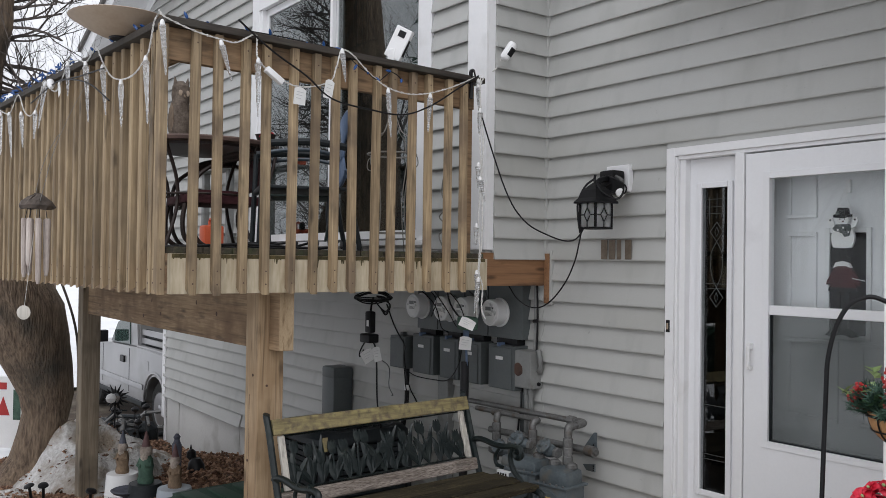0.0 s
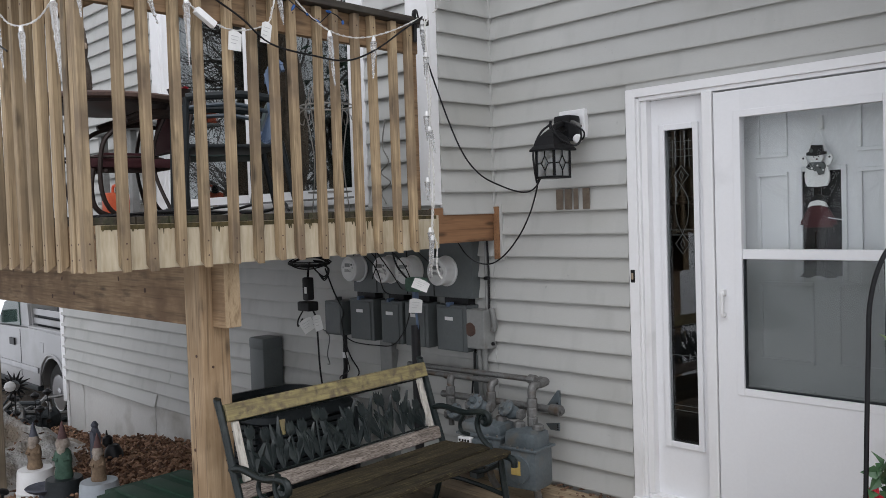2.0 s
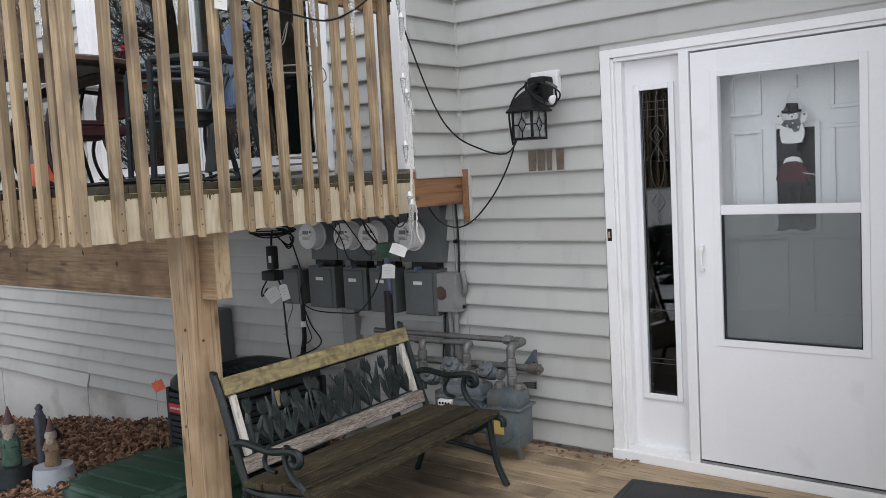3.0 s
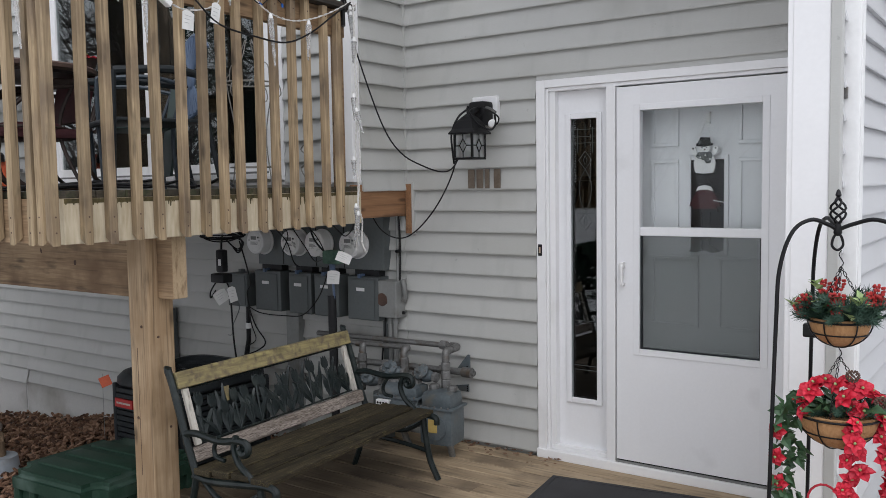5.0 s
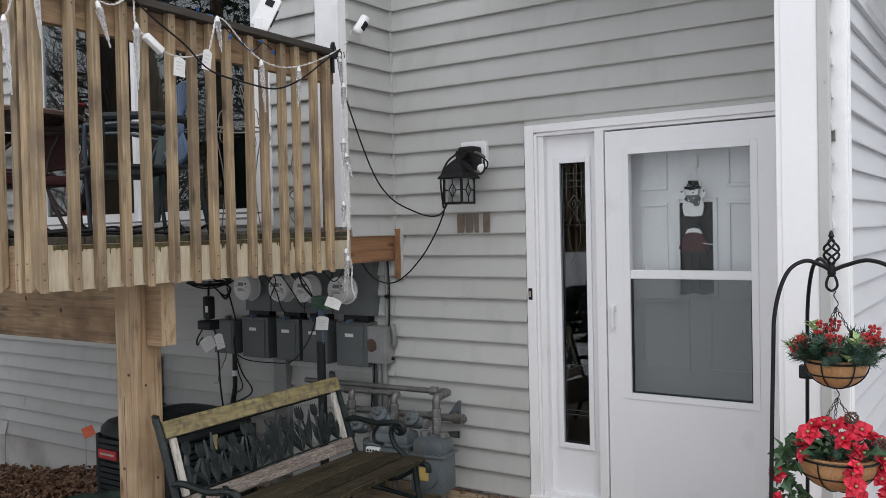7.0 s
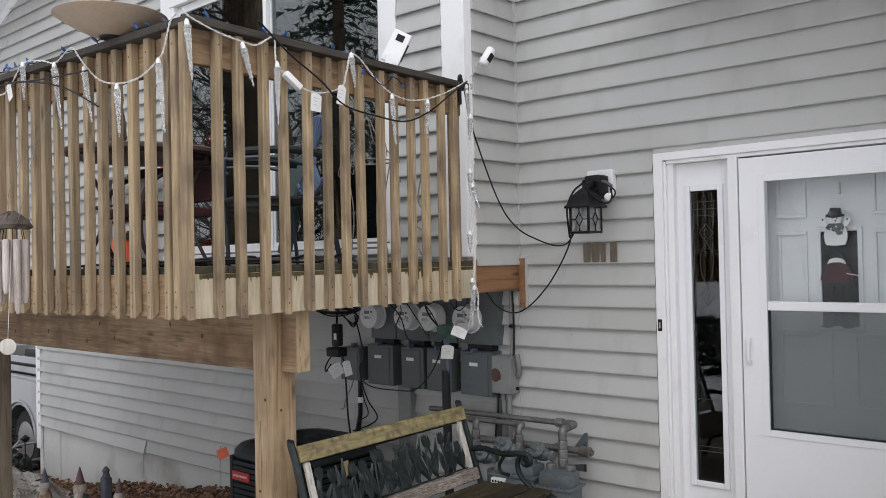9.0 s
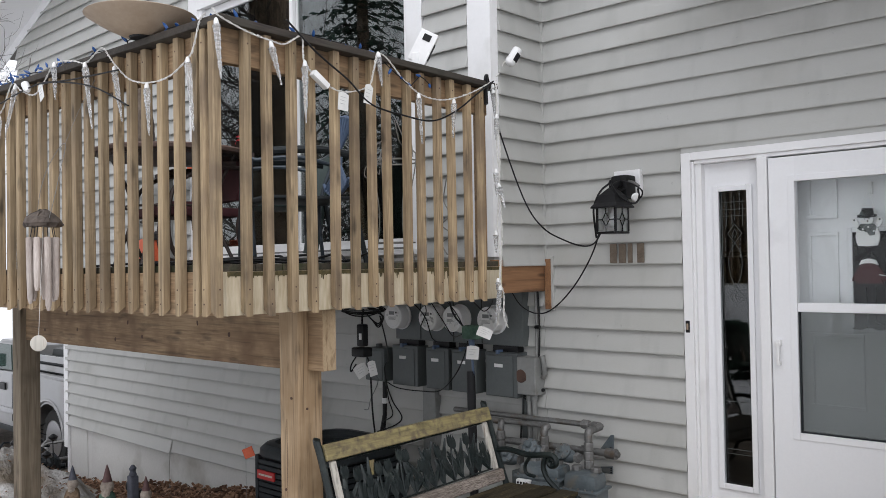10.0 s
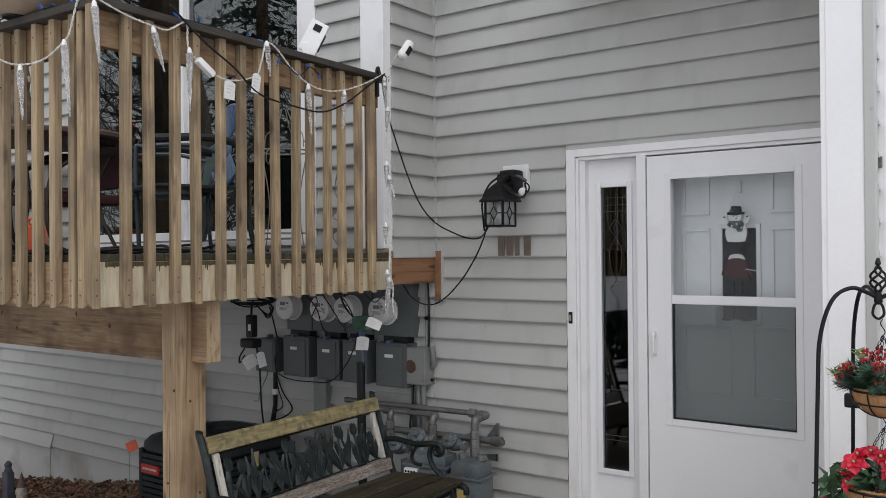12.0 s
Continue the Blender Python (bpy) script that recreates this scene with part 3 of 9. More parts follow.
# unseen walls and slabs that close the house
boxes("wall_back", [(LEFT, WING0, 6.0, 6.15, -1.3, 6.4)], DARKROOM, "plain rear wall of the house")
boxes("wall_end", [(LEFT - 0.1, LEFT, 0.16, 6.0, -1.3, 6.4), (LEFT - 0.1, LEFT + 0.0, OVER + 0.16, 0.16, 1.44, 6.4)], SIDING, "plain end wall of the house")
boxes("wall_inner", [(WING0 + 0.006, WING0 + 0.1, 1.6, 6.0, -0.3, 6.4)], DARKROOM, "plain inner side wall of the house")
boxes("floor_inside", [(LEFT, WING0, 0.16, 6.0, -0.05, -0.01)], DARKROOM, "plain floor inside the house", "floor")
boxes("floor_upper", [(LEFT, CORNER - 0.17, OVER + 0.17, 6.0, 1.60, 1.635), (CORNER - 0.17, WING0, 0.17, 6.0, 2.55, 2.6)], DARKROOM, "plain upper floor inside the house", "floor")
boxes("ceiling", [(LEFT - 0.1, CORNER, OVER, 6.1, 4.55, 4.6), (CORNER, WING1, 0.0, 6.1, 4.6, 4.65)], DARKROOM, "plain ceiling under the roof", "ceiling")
boxes("soffit_overhang", [(LEFT, CORNER - 0.03, OVER + 0.02, 0.0, 1.425, 1.44)], TRIM, "plain soffit under the overhanging storey", "soffit")

# white and grey trims
corner_post = thing("corner_trim", Matrix.Identity(4), "white corner trim boards of the upper storey", "trim", "", "structure")
part("board", bx(CORNER - 0.165, CORNER + 0.014, OVER - 0.02, OVER, 1.60, 6.3, 0.003), TRIM, corner_post)
part("board", bx(CORNER, CORNER + 0.014, OVER, OVER + 0.05, 1.60, 6.3, 0.003), TRIM, corner_post)
inner_trim = thing("inner_corner_trim", Matrix.Identity(4), "slim grey vinyl strip in the inner corner", "trim", "", "structure")
part("strip", bx(CORNER - 0.002, CORNER + 0.024, -0.034, 0.002, 1.6, 4.6, 0.004), SIDING, inner_trim)
wall_end_trim = thing("end_trim", Matrix.Identity(4), "white corner trim at the far end of the wall", "trim", "", "structure")
part("board", bx(LEFT - 0.03, LEFT + 0.06, -0.028, 0.0, -0.5, 1.42, 0.003), TRIM, wall_end_trim)
part("board", bx(LEFT - 0.05, LEFT - 0.03, -0.028, 0.1, -0.5, 1.42, 0.003), TRIM, wall_end_trim)
part("board", bx(LEFT + 0.02, LEFT + 0.07, -0.02, 0.0, -1.2, -0.5, 0.003), TRIM, wall_end_trim)
j_strip = thing("j_channel", Matrix.Identity(4), "thin white strip under the upper clapboards", "trim", "", "structure")
part("strip", bx(CORNER, CORNER + 0.016, OVER + 0.05, -0.026, 1.590, 1.612, 0.002), TRIM, j_strip)
part("strip", bx(-6.0, CORNER - 0.17, OVER - 0.016, OVER, 1.592, 1.61, 0.002), TRIM, j_strip)

# bare rim of the overhanging floor and its end bracket
rim = thing("rim_joist", Matrix.Identity(4), "bare red-brown rim board under the return wall", "board", "", "structure")
part("board", bx(CORNER - 0.02, CORNER + 0.018, OVER - 0.02, -0.035, 1.385, 1.583, 0.004), RIMRED, rim)
part("ledger", bx(0.845, 0.888, -0.040, -0.002, 1.275, 1.585, 0.003), RIMRED, rim, "dark end block against the wall")
part("flashing", bx(0.888, 0.906, -0.034, -0.002, 1.270, 1.60, 0.002), SIDING, rim, "slim grey vinyl strip")

# wing wall trims
wing_trim = thing("wing_trim", Matrix.Identity(4), "broad white boards boxing the end of the wing wall", "trim", "", "structure")
part("face_board", bx(WING0, WING1 - 0.012, WINGY - 0.012, WINGY + 0.01, -0.1, 4.6, 0.004), TRIM, wing_trim)
part("inner_board", bx(WING0 - 0.02, WING0 + 0.006, WINGY - 0.008, -0.001, -0.1, 4.6, 0.003), TRIM, wing_trim)
part("outer_strip", bx(WING1 - 0.012, WING1 + 0.028, WINGY - 0.018, WINGY + 0.034, -0.1, 4.6, 0.004), SIDING, wing_trim, "grey corner strip")


def downspout(x, y, z0, z1, label, elbow=False):
    d = thing("downspout", Matrix.Translation((x, y, z0)), label, "downspout", "downspouts")
    h = z1 - z0
    bm = bmesh.new()
    box(bm, -0.001, 0.062, -0.04, 0.04, 0.27 if elbow else 0, h, 0.012)
    part("pipe", bm, WHITEPL, d, "", True)
    for k in range(3):
        part("groove_rib", bx(0.062, 0.066, -0.025 + 0.022 * k, -0.013 + 0.022 * k, 0.29, h, 0.0015), WHITEPL, d)
    part("strap", bx(-0.012, 0.020, -0.052, -0.038, h * 0.56, h * 0.56 + 0.045, 0.003), PIPE, d, "small dull metal clip")
    if elbow:
        e = bmesh.new()
        tube(e, smooth_line([(0.03, 0, 0.30), (0.031, 0, 0.22), (0.065, 0, 0.13), (0.14, 0, 0.085), (0.30, 0, 0.05)], 6), [0.036 + 0.002 * (k % 2) for k in range(25)], 10)
        part("elbow", e, WHITEPL, d, "ribbed white elbow", True)
        part("joint_collar", bx(-0.003, 0.065, -0.043, 0.043, 0.60, 0.64, 0.012), WHITEPL, d)
    return d


downspout(WING1 + 0.016, WINGY + 0.115, -0.05, 3.4, "smooth white downspout on the wing wall")
far_spout = downspout(WING1 + 0.014, 1.20, 0.10, 2.5, "white downspout with a curved foot at the far corner", True)

rc = random.Random(4)
part("weather_cord", rod([(-0.006 + rc.uniform(-0.004, 0.006), -0.065 + rc.uniform(-0.016, 0.016), 0.20 + 0.075 * k) for k in range(31)], 0.007, 5), BLACK, far_spout, "dark ragged cord behind the pipe")

eave = thing("eave", Matrix.Identity(4), "white soffit and gutter over the side wall", "eave", "", "structure")
part("soffit", bx(WING1 - 0.02, WING1 + 0.34, 0.15, 1.9, 2.67, 2.69), TRIM, eave)
part("fascia", bx(WING1 + 0.34, WING1 + 0.36, 0.15, 1.9, 2.65, 2.82, 0.003), TRIM, eave)
part("gutter", bx(WING1 + 0.36, WING1 + 0.46, 0.15, 1.9, 2.70, 2.81, 0.02), TRIM, eave)
part("roof", bx(WING0, WING1 + 0.42, 0.15, 1.95, 2.83, 2.88), ROOFING, eave)
part("frieze", bx(WING1, WING1 + 0.02, 0.15, 1.6, 2.60, 2.67, 0.002), TRIM, eave)

# gable over the upper storey
gable = thing("gable_roof", Matrix.Identity(4), "gable roof with broad white rake boards", "roof", "", "structure")
for nm, mt, lo, hi, y0, y1 in (("rake_board", TRIM, 0.0, 0.20, OVER - 0.40, OVER - 0.36), ("rake_soffit", TRIM, 0.0, 0.02, OVER - 0.36, OVER - 0.0),
                               ("shingles", ROOFING, 0.20, 0.26, OVER - 0.44, 6.3), ("frieze_board", TRIM, -0.12, 0.0, OVER - 0.03, OVER - 0.018)):
    bm = bmesh.new()
    x0, x1, slope, z0 = -7.0, 0.9, 0.36, 3.98
    v = [bm.verts.new((x, y, z0 + slope * (x - x0) + dz)) for x in (x0, x1) for y in (y0, y1) for dz in (lo, hi)]
    for f in ((0, 1, 3, 2), (4, 6, 7, 5), (0, 4, 5, 1), (2, 3, 7, 6), (0, 2, 6, 4), (1, 5, 7, 3)):
        bm.faces.new([v[i] for i in f])
    part(nm, bm, mt, gable)
boxes("soffit_entry", [(1.9, WING1 + 0.1, WINGY - 0.12, -0.03, 3.10, 3.16)], TRIM, "plain white soffit over the entrance", "soffit")
boxes("roof_entry", [(CORNER, WING1 + 0.05, -0.9, 6.1, 4.66, 4.72)], ROOFING, "flat grey roof over the entrance bay", "roof")


# ---- the entrance: storm door, sidelight and trim ----
door = thing("entrance_door_unit", Matrix.Translation((1.78, 0, 0)), "white entrance with a storm door and one narrow sidelight", "door", "", "structure")


def dpart(name, x0, x1, y0, y1, z0, z1, mt, label="", bev=0.003, parent=None):
    return part(name, bx(x0 - 1.78, x1 - 1.78, y0, y1, z0, z1, bev), mt, parent or door, label)


dpart("casing", 1.78, 1.835, -0.034, 0.01, 0.0, 2.148, TRIM)
dpart("casing_bead", 1.835, 1.85, -0.022, 0.03, 0.05, 2.10, TRIM, "", 0.004)
dpart("head_flashing", 1.775, 3.30, -0.020, 0.003, 2.149, 2.186, SIDING, "cut strip of grey siding over the door", 0.002)
dpart("casing_head", 1.835, 3.30, -0.034, 0.01, 2.105, 2.148, TRIM)
dpart("casing_head_bead", 1.85, 3.25, -0.020, 0.03, 2.085, 2.105, TRIM, "", 0.004)
dpart("casing", 3.205, 3.30, -0.034, 0.01, 0.0, 2.105, TRIM)
dpart("jamb", 1.85, 1.885, -0.005, 0.15, 0.079, 2.085, TRIM)
dpart("jamb", 3.15, 3.205, -0.02, 0.15, 0.07, 2.085, TRIM)
dpart("mullion", 2.205, 2.257, -0.034, 0.15, 0.05, 2.085, TRIM, "", 0.004)
dpart("sill_board", 1.775, 3.268, -0.045, 0.0, 0.0, 0.052, TRIM, "white sill board with dirt in the joint", 0.005)
dpart("threshold", 2.257, 3.2, -0.031, 0.15, 0.052, 0.065, BOXGREY, "dull metal threshold")
dpart("sidelight_sill", 1.852, 2.205, -0.012, 0.04, 0.052, 0.078, TRIM, "white sill of the sidelight", 0.004)
sl = thing("sidelight", Matrix.Identity(4))
sl.parent = door
for nm, r in (("stile", (1.885, 1.955, 0.036, 0.075, 0.075, 2.085)), ("stile", (2.135, 2.205, 0.036, 0.075, 0.075, 2.085)),
              ("top_rail", (1.955, 2.135, 0.036, 0.075, 1.94, 2.085)), ("bottom_panel", (1.955, 2.135, 0.036, 0.075, 0.075, 0.35))):
    dpart(nm, *r, DOORWHITE, "", 0.0, sl)
for r in ((1.936, 1.966, 0.022, 0.036, 0.332, 1.958), (2.122, 2.152, 0.022, 0.036, 0.332, 1.958), (1.966, 2.122, 0.022, 0.036, 1.928, 1.958),
          (1.966, 2.122, 0.022, 0.036, 0.332, 0.362)):
    dpart("glazing_bead", *r, DOORWHITE, "", 0.005, sl)
pane = dpart("pane", 1.95, 2.14, 0.05, 0.056, 0.34, 1.95, SIDEGLASS, "dark leaded glass", 0.0, sl)
pane.visible_shadow = False
bm = bmesh.new()
cx = 2.044 - 1.78
for z in (1.70, 1.36):
    tube(bm, [(cx, 0.047, z + 0.05), (cx + 0.04, 0.047, z), (cx, 0.047, z - 0.05), (cx - 0.04, 0.047, z), (cx, 0.047, z + 0.05)], 0.0019, 5)
    tube(bm, [(cx, 0.047, z + 0.025), (cx + 0.012, 0.047, z), (cx, 0.047, z - 0.025), (cx - 0.012, 0.047, z), (cx, 0.047, z + 0.025)], 0.0014, 5)
for z in (1.83, 1.795):
    tube(bm, [(cx - 0.075, 0.047, z), (cx + 0.075, 0.047, z)], 0.0015, 5)
tube(bm, [(cx, 0.047, 1.90), (cx, 0.047, 1.77)], 0.0014, 5)
for s_ in (-1, 1):
    tube(bm, smooth_line([(cx, 0.047, 1.65), (cx + s_ * 0.035, 0.047, 1.58), (cx + s_ * 0.03, 0.047, 1.48), (cx, 0.047, 1.41)], 5), 0.0015, 5)
    tube(bm, [(cx + s_ * 0.045, 0.047, 1.88), (cx + s_ * 0.045, 0.047, 1.74)], 0.0015, 5)
    tube(bm, [(cx + s_ * 0.07, 0.047, 1.92), (cx + s_ * 0.07, 0.047, 1.30)], 0.0016, 5)
for z in (1.87, 1.43, 1.405, 0.80, 0.545, 0.52):
    tube(bm, [(cx - 0.075, 0.047, z), (cx + 0.075, 0.047, z)], 0.0015, 5)
part("leading", bm, METERGREY, sl, "thin silvery lead lines in curls and diamonds")

storm = thing("storm_door", Matrix.Identity(4))
storm.parent = door
for nm, r in (("stile", (2.264, 2.395, -0.028, 0.012, 0.072, 2.075)), ("stile", (3.018, 3.145, -0.028, 0.012, 0.072, 2.075)),
              ("top_rail", (2.395, 3.018, -0.028, 0.012, 1.948, 2.075)), ("kick_panel", (2.395, 3.018, -0.028, 0.012, 0.072, 0.688))):
    dpart(nm, *r, DOORWHITE, "", 0.0, storm)
for r in ((2.36, 2.395, -0.033, -0.028, 0.655, 1.98), (3.018, 3.053, -0.033, -0.028, 0.655, 1.98), (2.395, 3.018, -0.033, -0.028, 1.948, 1.98), (2.395, 3.018, -0.033, -0.028, 0.655, 0.688)):
    dpart("glass_frame", *r, DOORWHITE, "", 0.002, storm)
dpart("mid_rail", 2.395, 3.018, -0.026, 0.01, 1.292, 1.338, DOORWHITE, "", 0.004, storm)
for r in ((2.39, 3.02, -0.012, -0.008, 1.33, 1.955), (2.39, 3.02, -0.012, -0.008, 0.68, 1.30)):
    g = dpart("pane", *r, GLASS, "clear pane", 0.0, storm)
    g.visible_shadow = False
dpart("screen", 2.392, 3.02, -0.003, -0.001, 0.684, 1.295, SCREEN, "grey insect screen behind the lower pane", 0.0, storm)
for r in ((2.395, 2.402, -0.02, 0.0, 0.688, 1.292), (3.011, 3.018, -0.02, 0.0, 0.688, 1.292), (2.402, 3.011, -0.02, 0.0, 0.688, 0.695)):
    dpart("gasket", *r, ACDARK, "", 0.0, storm)
dpart("door_sweep", 2.27, 3.14, -0.03, 0.0, 0.066, 0.072, BLACK, "black rubber sweep", 0.002, storm)
hd = dpart("handle", 2.295, 2.310, -0.062, -0.046, 1.03, 1.135, WHITEPL, "white curved pull handle", 0.006, storm)
dpart("handle_foot", 2.292, 2.313, -0.056, -0.028, 1.12, 1.15, WHITEPL, "", 0.004, hd)
dpart("handle_foot", 2.294, 2.311, -0.056, -0.028, 1.02, 1.04, WHITEPL, "", 0.004, hd)
dpart("latch", 2.280, 2.296, -0.04, -0.028, 1.11, 1.14, WHITEPL, "", 0.002, storm)
for z in (0.5, 1.2, 1.9):
    dpart("screw", 2.228, 2.234, -0.033, -0.030, z, z + 0.006, PIPE, "", 0.0)

inner = thing("inner_door", Matrix.Identity(4))
inner.parent = door
dpart("slab", 2.29, 3.145, 0.13, 0.17, 0.07, 2.08, DOORWHITE, "white panelled door behind the storm door", 0.003, inner)
for x0, x1, z0, z1 in ((2.40, 2.55, 1.30, 1.69), (2.86, 3.02, 1.30, 1.69), (2.40, 2.55, 1.76, 1.98), (2.86, 3.02, 1.76, 1.98), (2.40, 2.66, 0.80, 1.18), (2.76, 3.02, 0.80, 1.18), (2.40, 2.66, 0.2, 0.68), (2.76, 3.02, 0.2, 0.68)):
    for r in ((x0, x1, 0.116, 0.13, z0, z0 + 0.018), (x0, x1, 0.116, 0.13, z1 - 0.018, z1), (x0, x0 + 0.018, 0.116, 0.13, z0 + 0.018, z1 - 0.018),
              (x1 - 0.018, x1, 0.116, 0.13, z0 + 0.018, z1 - 0.018)):
        dpart("panel_moulding", *r, DOORWHITE, "", 0.003, inner)
for r in ((2.595, 2.617, 0.115, 0.13, 1.19, 1.707), (2.79, 2.812, 0.115, 0.13, 1.19, 1.707), (2.617, 2.79, 0.115, 0.13, 1.685, 1.707), (2.617, 2.79, 0.115, 0.13, 1.19, 1.212)):
    dpart("light_frame", *r, DOORWHITE, "", 0.003, inner)
dpart("small_window", 2.617, 2.79, 0.124, 0.1295, 1.212, 1.685, BLACK, "small dark window", 0.0, inner)
dpart("hook", 2.699, 2.717, 0.108, 0.13, 1.868, 1.93, WHITEPL, "white stick-on hook", 0.004, inner)

# doorbell
bell = thing("doorbell", Matrix.Translation((1.80, -0.028, 1.165)), "small brown doorbell button on the door casing", "doorbell")
part("plate", bx(-0.012, 0.014, -0.008, 0, 0, 0.066, 0.003), BLACK, bell)
part("button", bx(-0.004, 0.006, -0.013, -0.008, 0.016, 0.05, 0.002), TAN, bell)

# hanging ornament inside the storm door: one plain shape
orn = bmesh.new()
mo = Matrix.Translation((2.701, 0.085, 0)) @ Matrix.Rotation(radians(90), 4, "X")


def disc(rx, rz, cx, cz, n=14):
    return [(cx + rx * math.cos(6.28318 * k / n), cz + rz * math.sin(6.28318 * k / n)) for k in range(n)]


slab(orn, [(-0.050, 1.632), (-0.042, 1.616), (0.0, 1.612), (0.044, 1.616), (0.054, 1.640), (0.056, 1.670), (0.046, 1.705), (0.02, 1.722), (-0.024, 1.722), (-0.046, 1.702), (-0.054, 1.665)], 0, 0.012, mo, 0)
slab(orn, disc(0.030, 0.027, 0, 1.742), 0, 0.013, mo, 0)
for s in (-1, 1):
    slab(orn, [(s * 0.038, 1.700), (s * 0.062, 1.712), (s * 0.072, 1.738), (s * 0.066, 1.752), (s * 0.050, 1.752), (s * 0.040, 1.728)][::s], 0, 0.011, mo, 0)
    slab(orn, disc(0.005, 0.005, s * 0.058, 1.742, 6), 0.002, 0.0125, mo, 1)
    slab(orn, disc(0.003, 0.003, s * 0.011, 1.746, 6), 0.002, 0.0145, mo, 1)
slab(orn, [(-0.042, 1.754), (0.0, 1.749), (0.044, 1.756), (0.044, 1.766), (0.030, 1.769), (0.027, 1.796), (-0.02, 1.799), (-0.026, 1.771), (-0.042, 1.766)], 0.002, 0.017, mo, 1)
slab(orn, disc(0.009, 0.009, -0.020, 1.774, 8), 0.002, 0.020, mo, 3)
slab(orn, [(-0.044, 1.702), (-0.030, 1.690), (0.0, 1.686), (0.012, 1.664), (0.034, 1.668), (0.038, 1.690), (0.044, 1.704), (0.030, 1.722), (-0.028, 1.722)], 0.003, 0.018, mo, 3)
for k in range(6):
    slab(orn, disc(0.0045, 0.0045, -0.030 + 0.0125 * k, 1.706 - 0.010 * (k % 3), 6), 0.003, 0.0195, mo, 0 if k % 2 else 1)
slab(orn, disc(0.004, 0.004, 0.004, 1.735, 6), 0.003, 0.017, mo, 2)
slab(orn, disc(0.032, 0.026, 0.006, 1.552, 12), 0, 0.012, mo, 1)
slab(orn, [(-0.062, 1.418), (0.0, 1.412), (0.072, 1.420), (0.058, 1.455), (0.050, 1.505), (0.034, 1.540), (-0.028, 1.540), (-0.046, 1.502), (-0.052, 1.455)], 0, 0.015, mo, 2)
slab(orn, [(-0.062, 1.414), (0.072, 1.414), (0.070, 1.432), (-0.060, 1.432)], 0.0, 0.018, mo, 1)
slab(orn, [(-0.040, 1.522), (-0.018, 1.530), (0.022, 1.530), (0.046, 1.522), (0.034, 1.546), (0.004, 1.554), (-0.028, 1.546)], 0.002, 0.019, mo, 0)
for s in (-1, 1):
    slab(orn, [(s * 0.048 + 0.004, 1.510), (s * 0.076 + 0.004, 1.462), (s * 0.080 + 0.004, 1.444), (s * 0.062 + 0.004, 1.444), (s * 0.044 + 0.004, 1.470)][::-s], 0, 0.012, mo, 2)
    slab(orn, [(s * 0.018 - 0.008, 1.25), (s * 0.018 + 0.010, 1.25), (s * 0.022 + 0.010, 1.42), (s * 0.022 - 0.008, 1.42)], 0, 0.012, mo, 1)
    slab(orn, [(s * 0.012, 1.216), (s * 0.040, 1.205), (s * 0.080, 1.210), (s * 0.062, 1.228), (s * 0.034, 1.244), (s * 0.012, 1.256)][::s], 0, 0.014, mo, 1)
    tube(orn, [(2.708, 0.08, 1.885), (2.701 + s * 0.047, 0.08, 1.75)], 0.0018, 5, 0)
    tube(orn, [(2.701 + s * 0.018, 0.08, 1.62), (2.701 + s * 0.018, 0.08, 1.55)], 0.0014, 5, 3)
tube(orn, [(2.75, 0.07, 1.475), (2.79, 0.07, 1.468), (2.81, 0.07, 1.464)], 0.002, 5, 0)
single("door_ornament", orn, [WHITEPL, BLACK, MAROON, METERGREY], Matrix.Identity(4), "painted wooden winter ornament hanging on the door", "ornament")

# the patio door of the upper storey
patio = thing("patio_door", Matrix.Translation((-1.11, OVER, 1.64)), "wide sliding glass door with white casing behind the balcony", "door", "", "structure")


def ppart(name, x0, x1, y0, y1, z0, z1, mt, label="", bev=0.003, parent=None):
    return part(name, bx(x0 + 1.11, x1 + 1.11, y0 - OVER, y1 - OVER, z0 - 1.64, z1 - 1.64, bev), mt, parent or patio, label)


P0, P1, PT = -2.36, 0.14, 3.74
ppart("casing", P0 - 0.14, P0, OVER - 0.022, OVER + 0.02, 1.62, PT + 0.14, TRIM)
ppart("casing", P1, P1 + 0.14, OVER - 0.022, OVER + 0.02, 1.62, PT + 0.14, TRIM)
ppart("casing_head", P0, P1, OVER - 0.022, OVER + 0.02, PT, PT + 0.14, TRIM)
ppart("casing_bead", P1 - 0.03, P1, OVER - 0.01, OVER + 0.1, 1.66, PT, TRIM)
ppart("casing_bead", P0, P0 + 0.05, OVER - 0.01, OVER + 0.1, 1.66, PT, TRIM)
ppart("sill", P0 - 0.1, P1 + 0.1, OVER - 0.06, OVER + 0.1, 1.63, 1.665, TRIM, "white sill with track grooves")
ppart("track", P0, P1, OVER - 0.02, OVER - 0.012, 1.665, 1.68, PIPE)
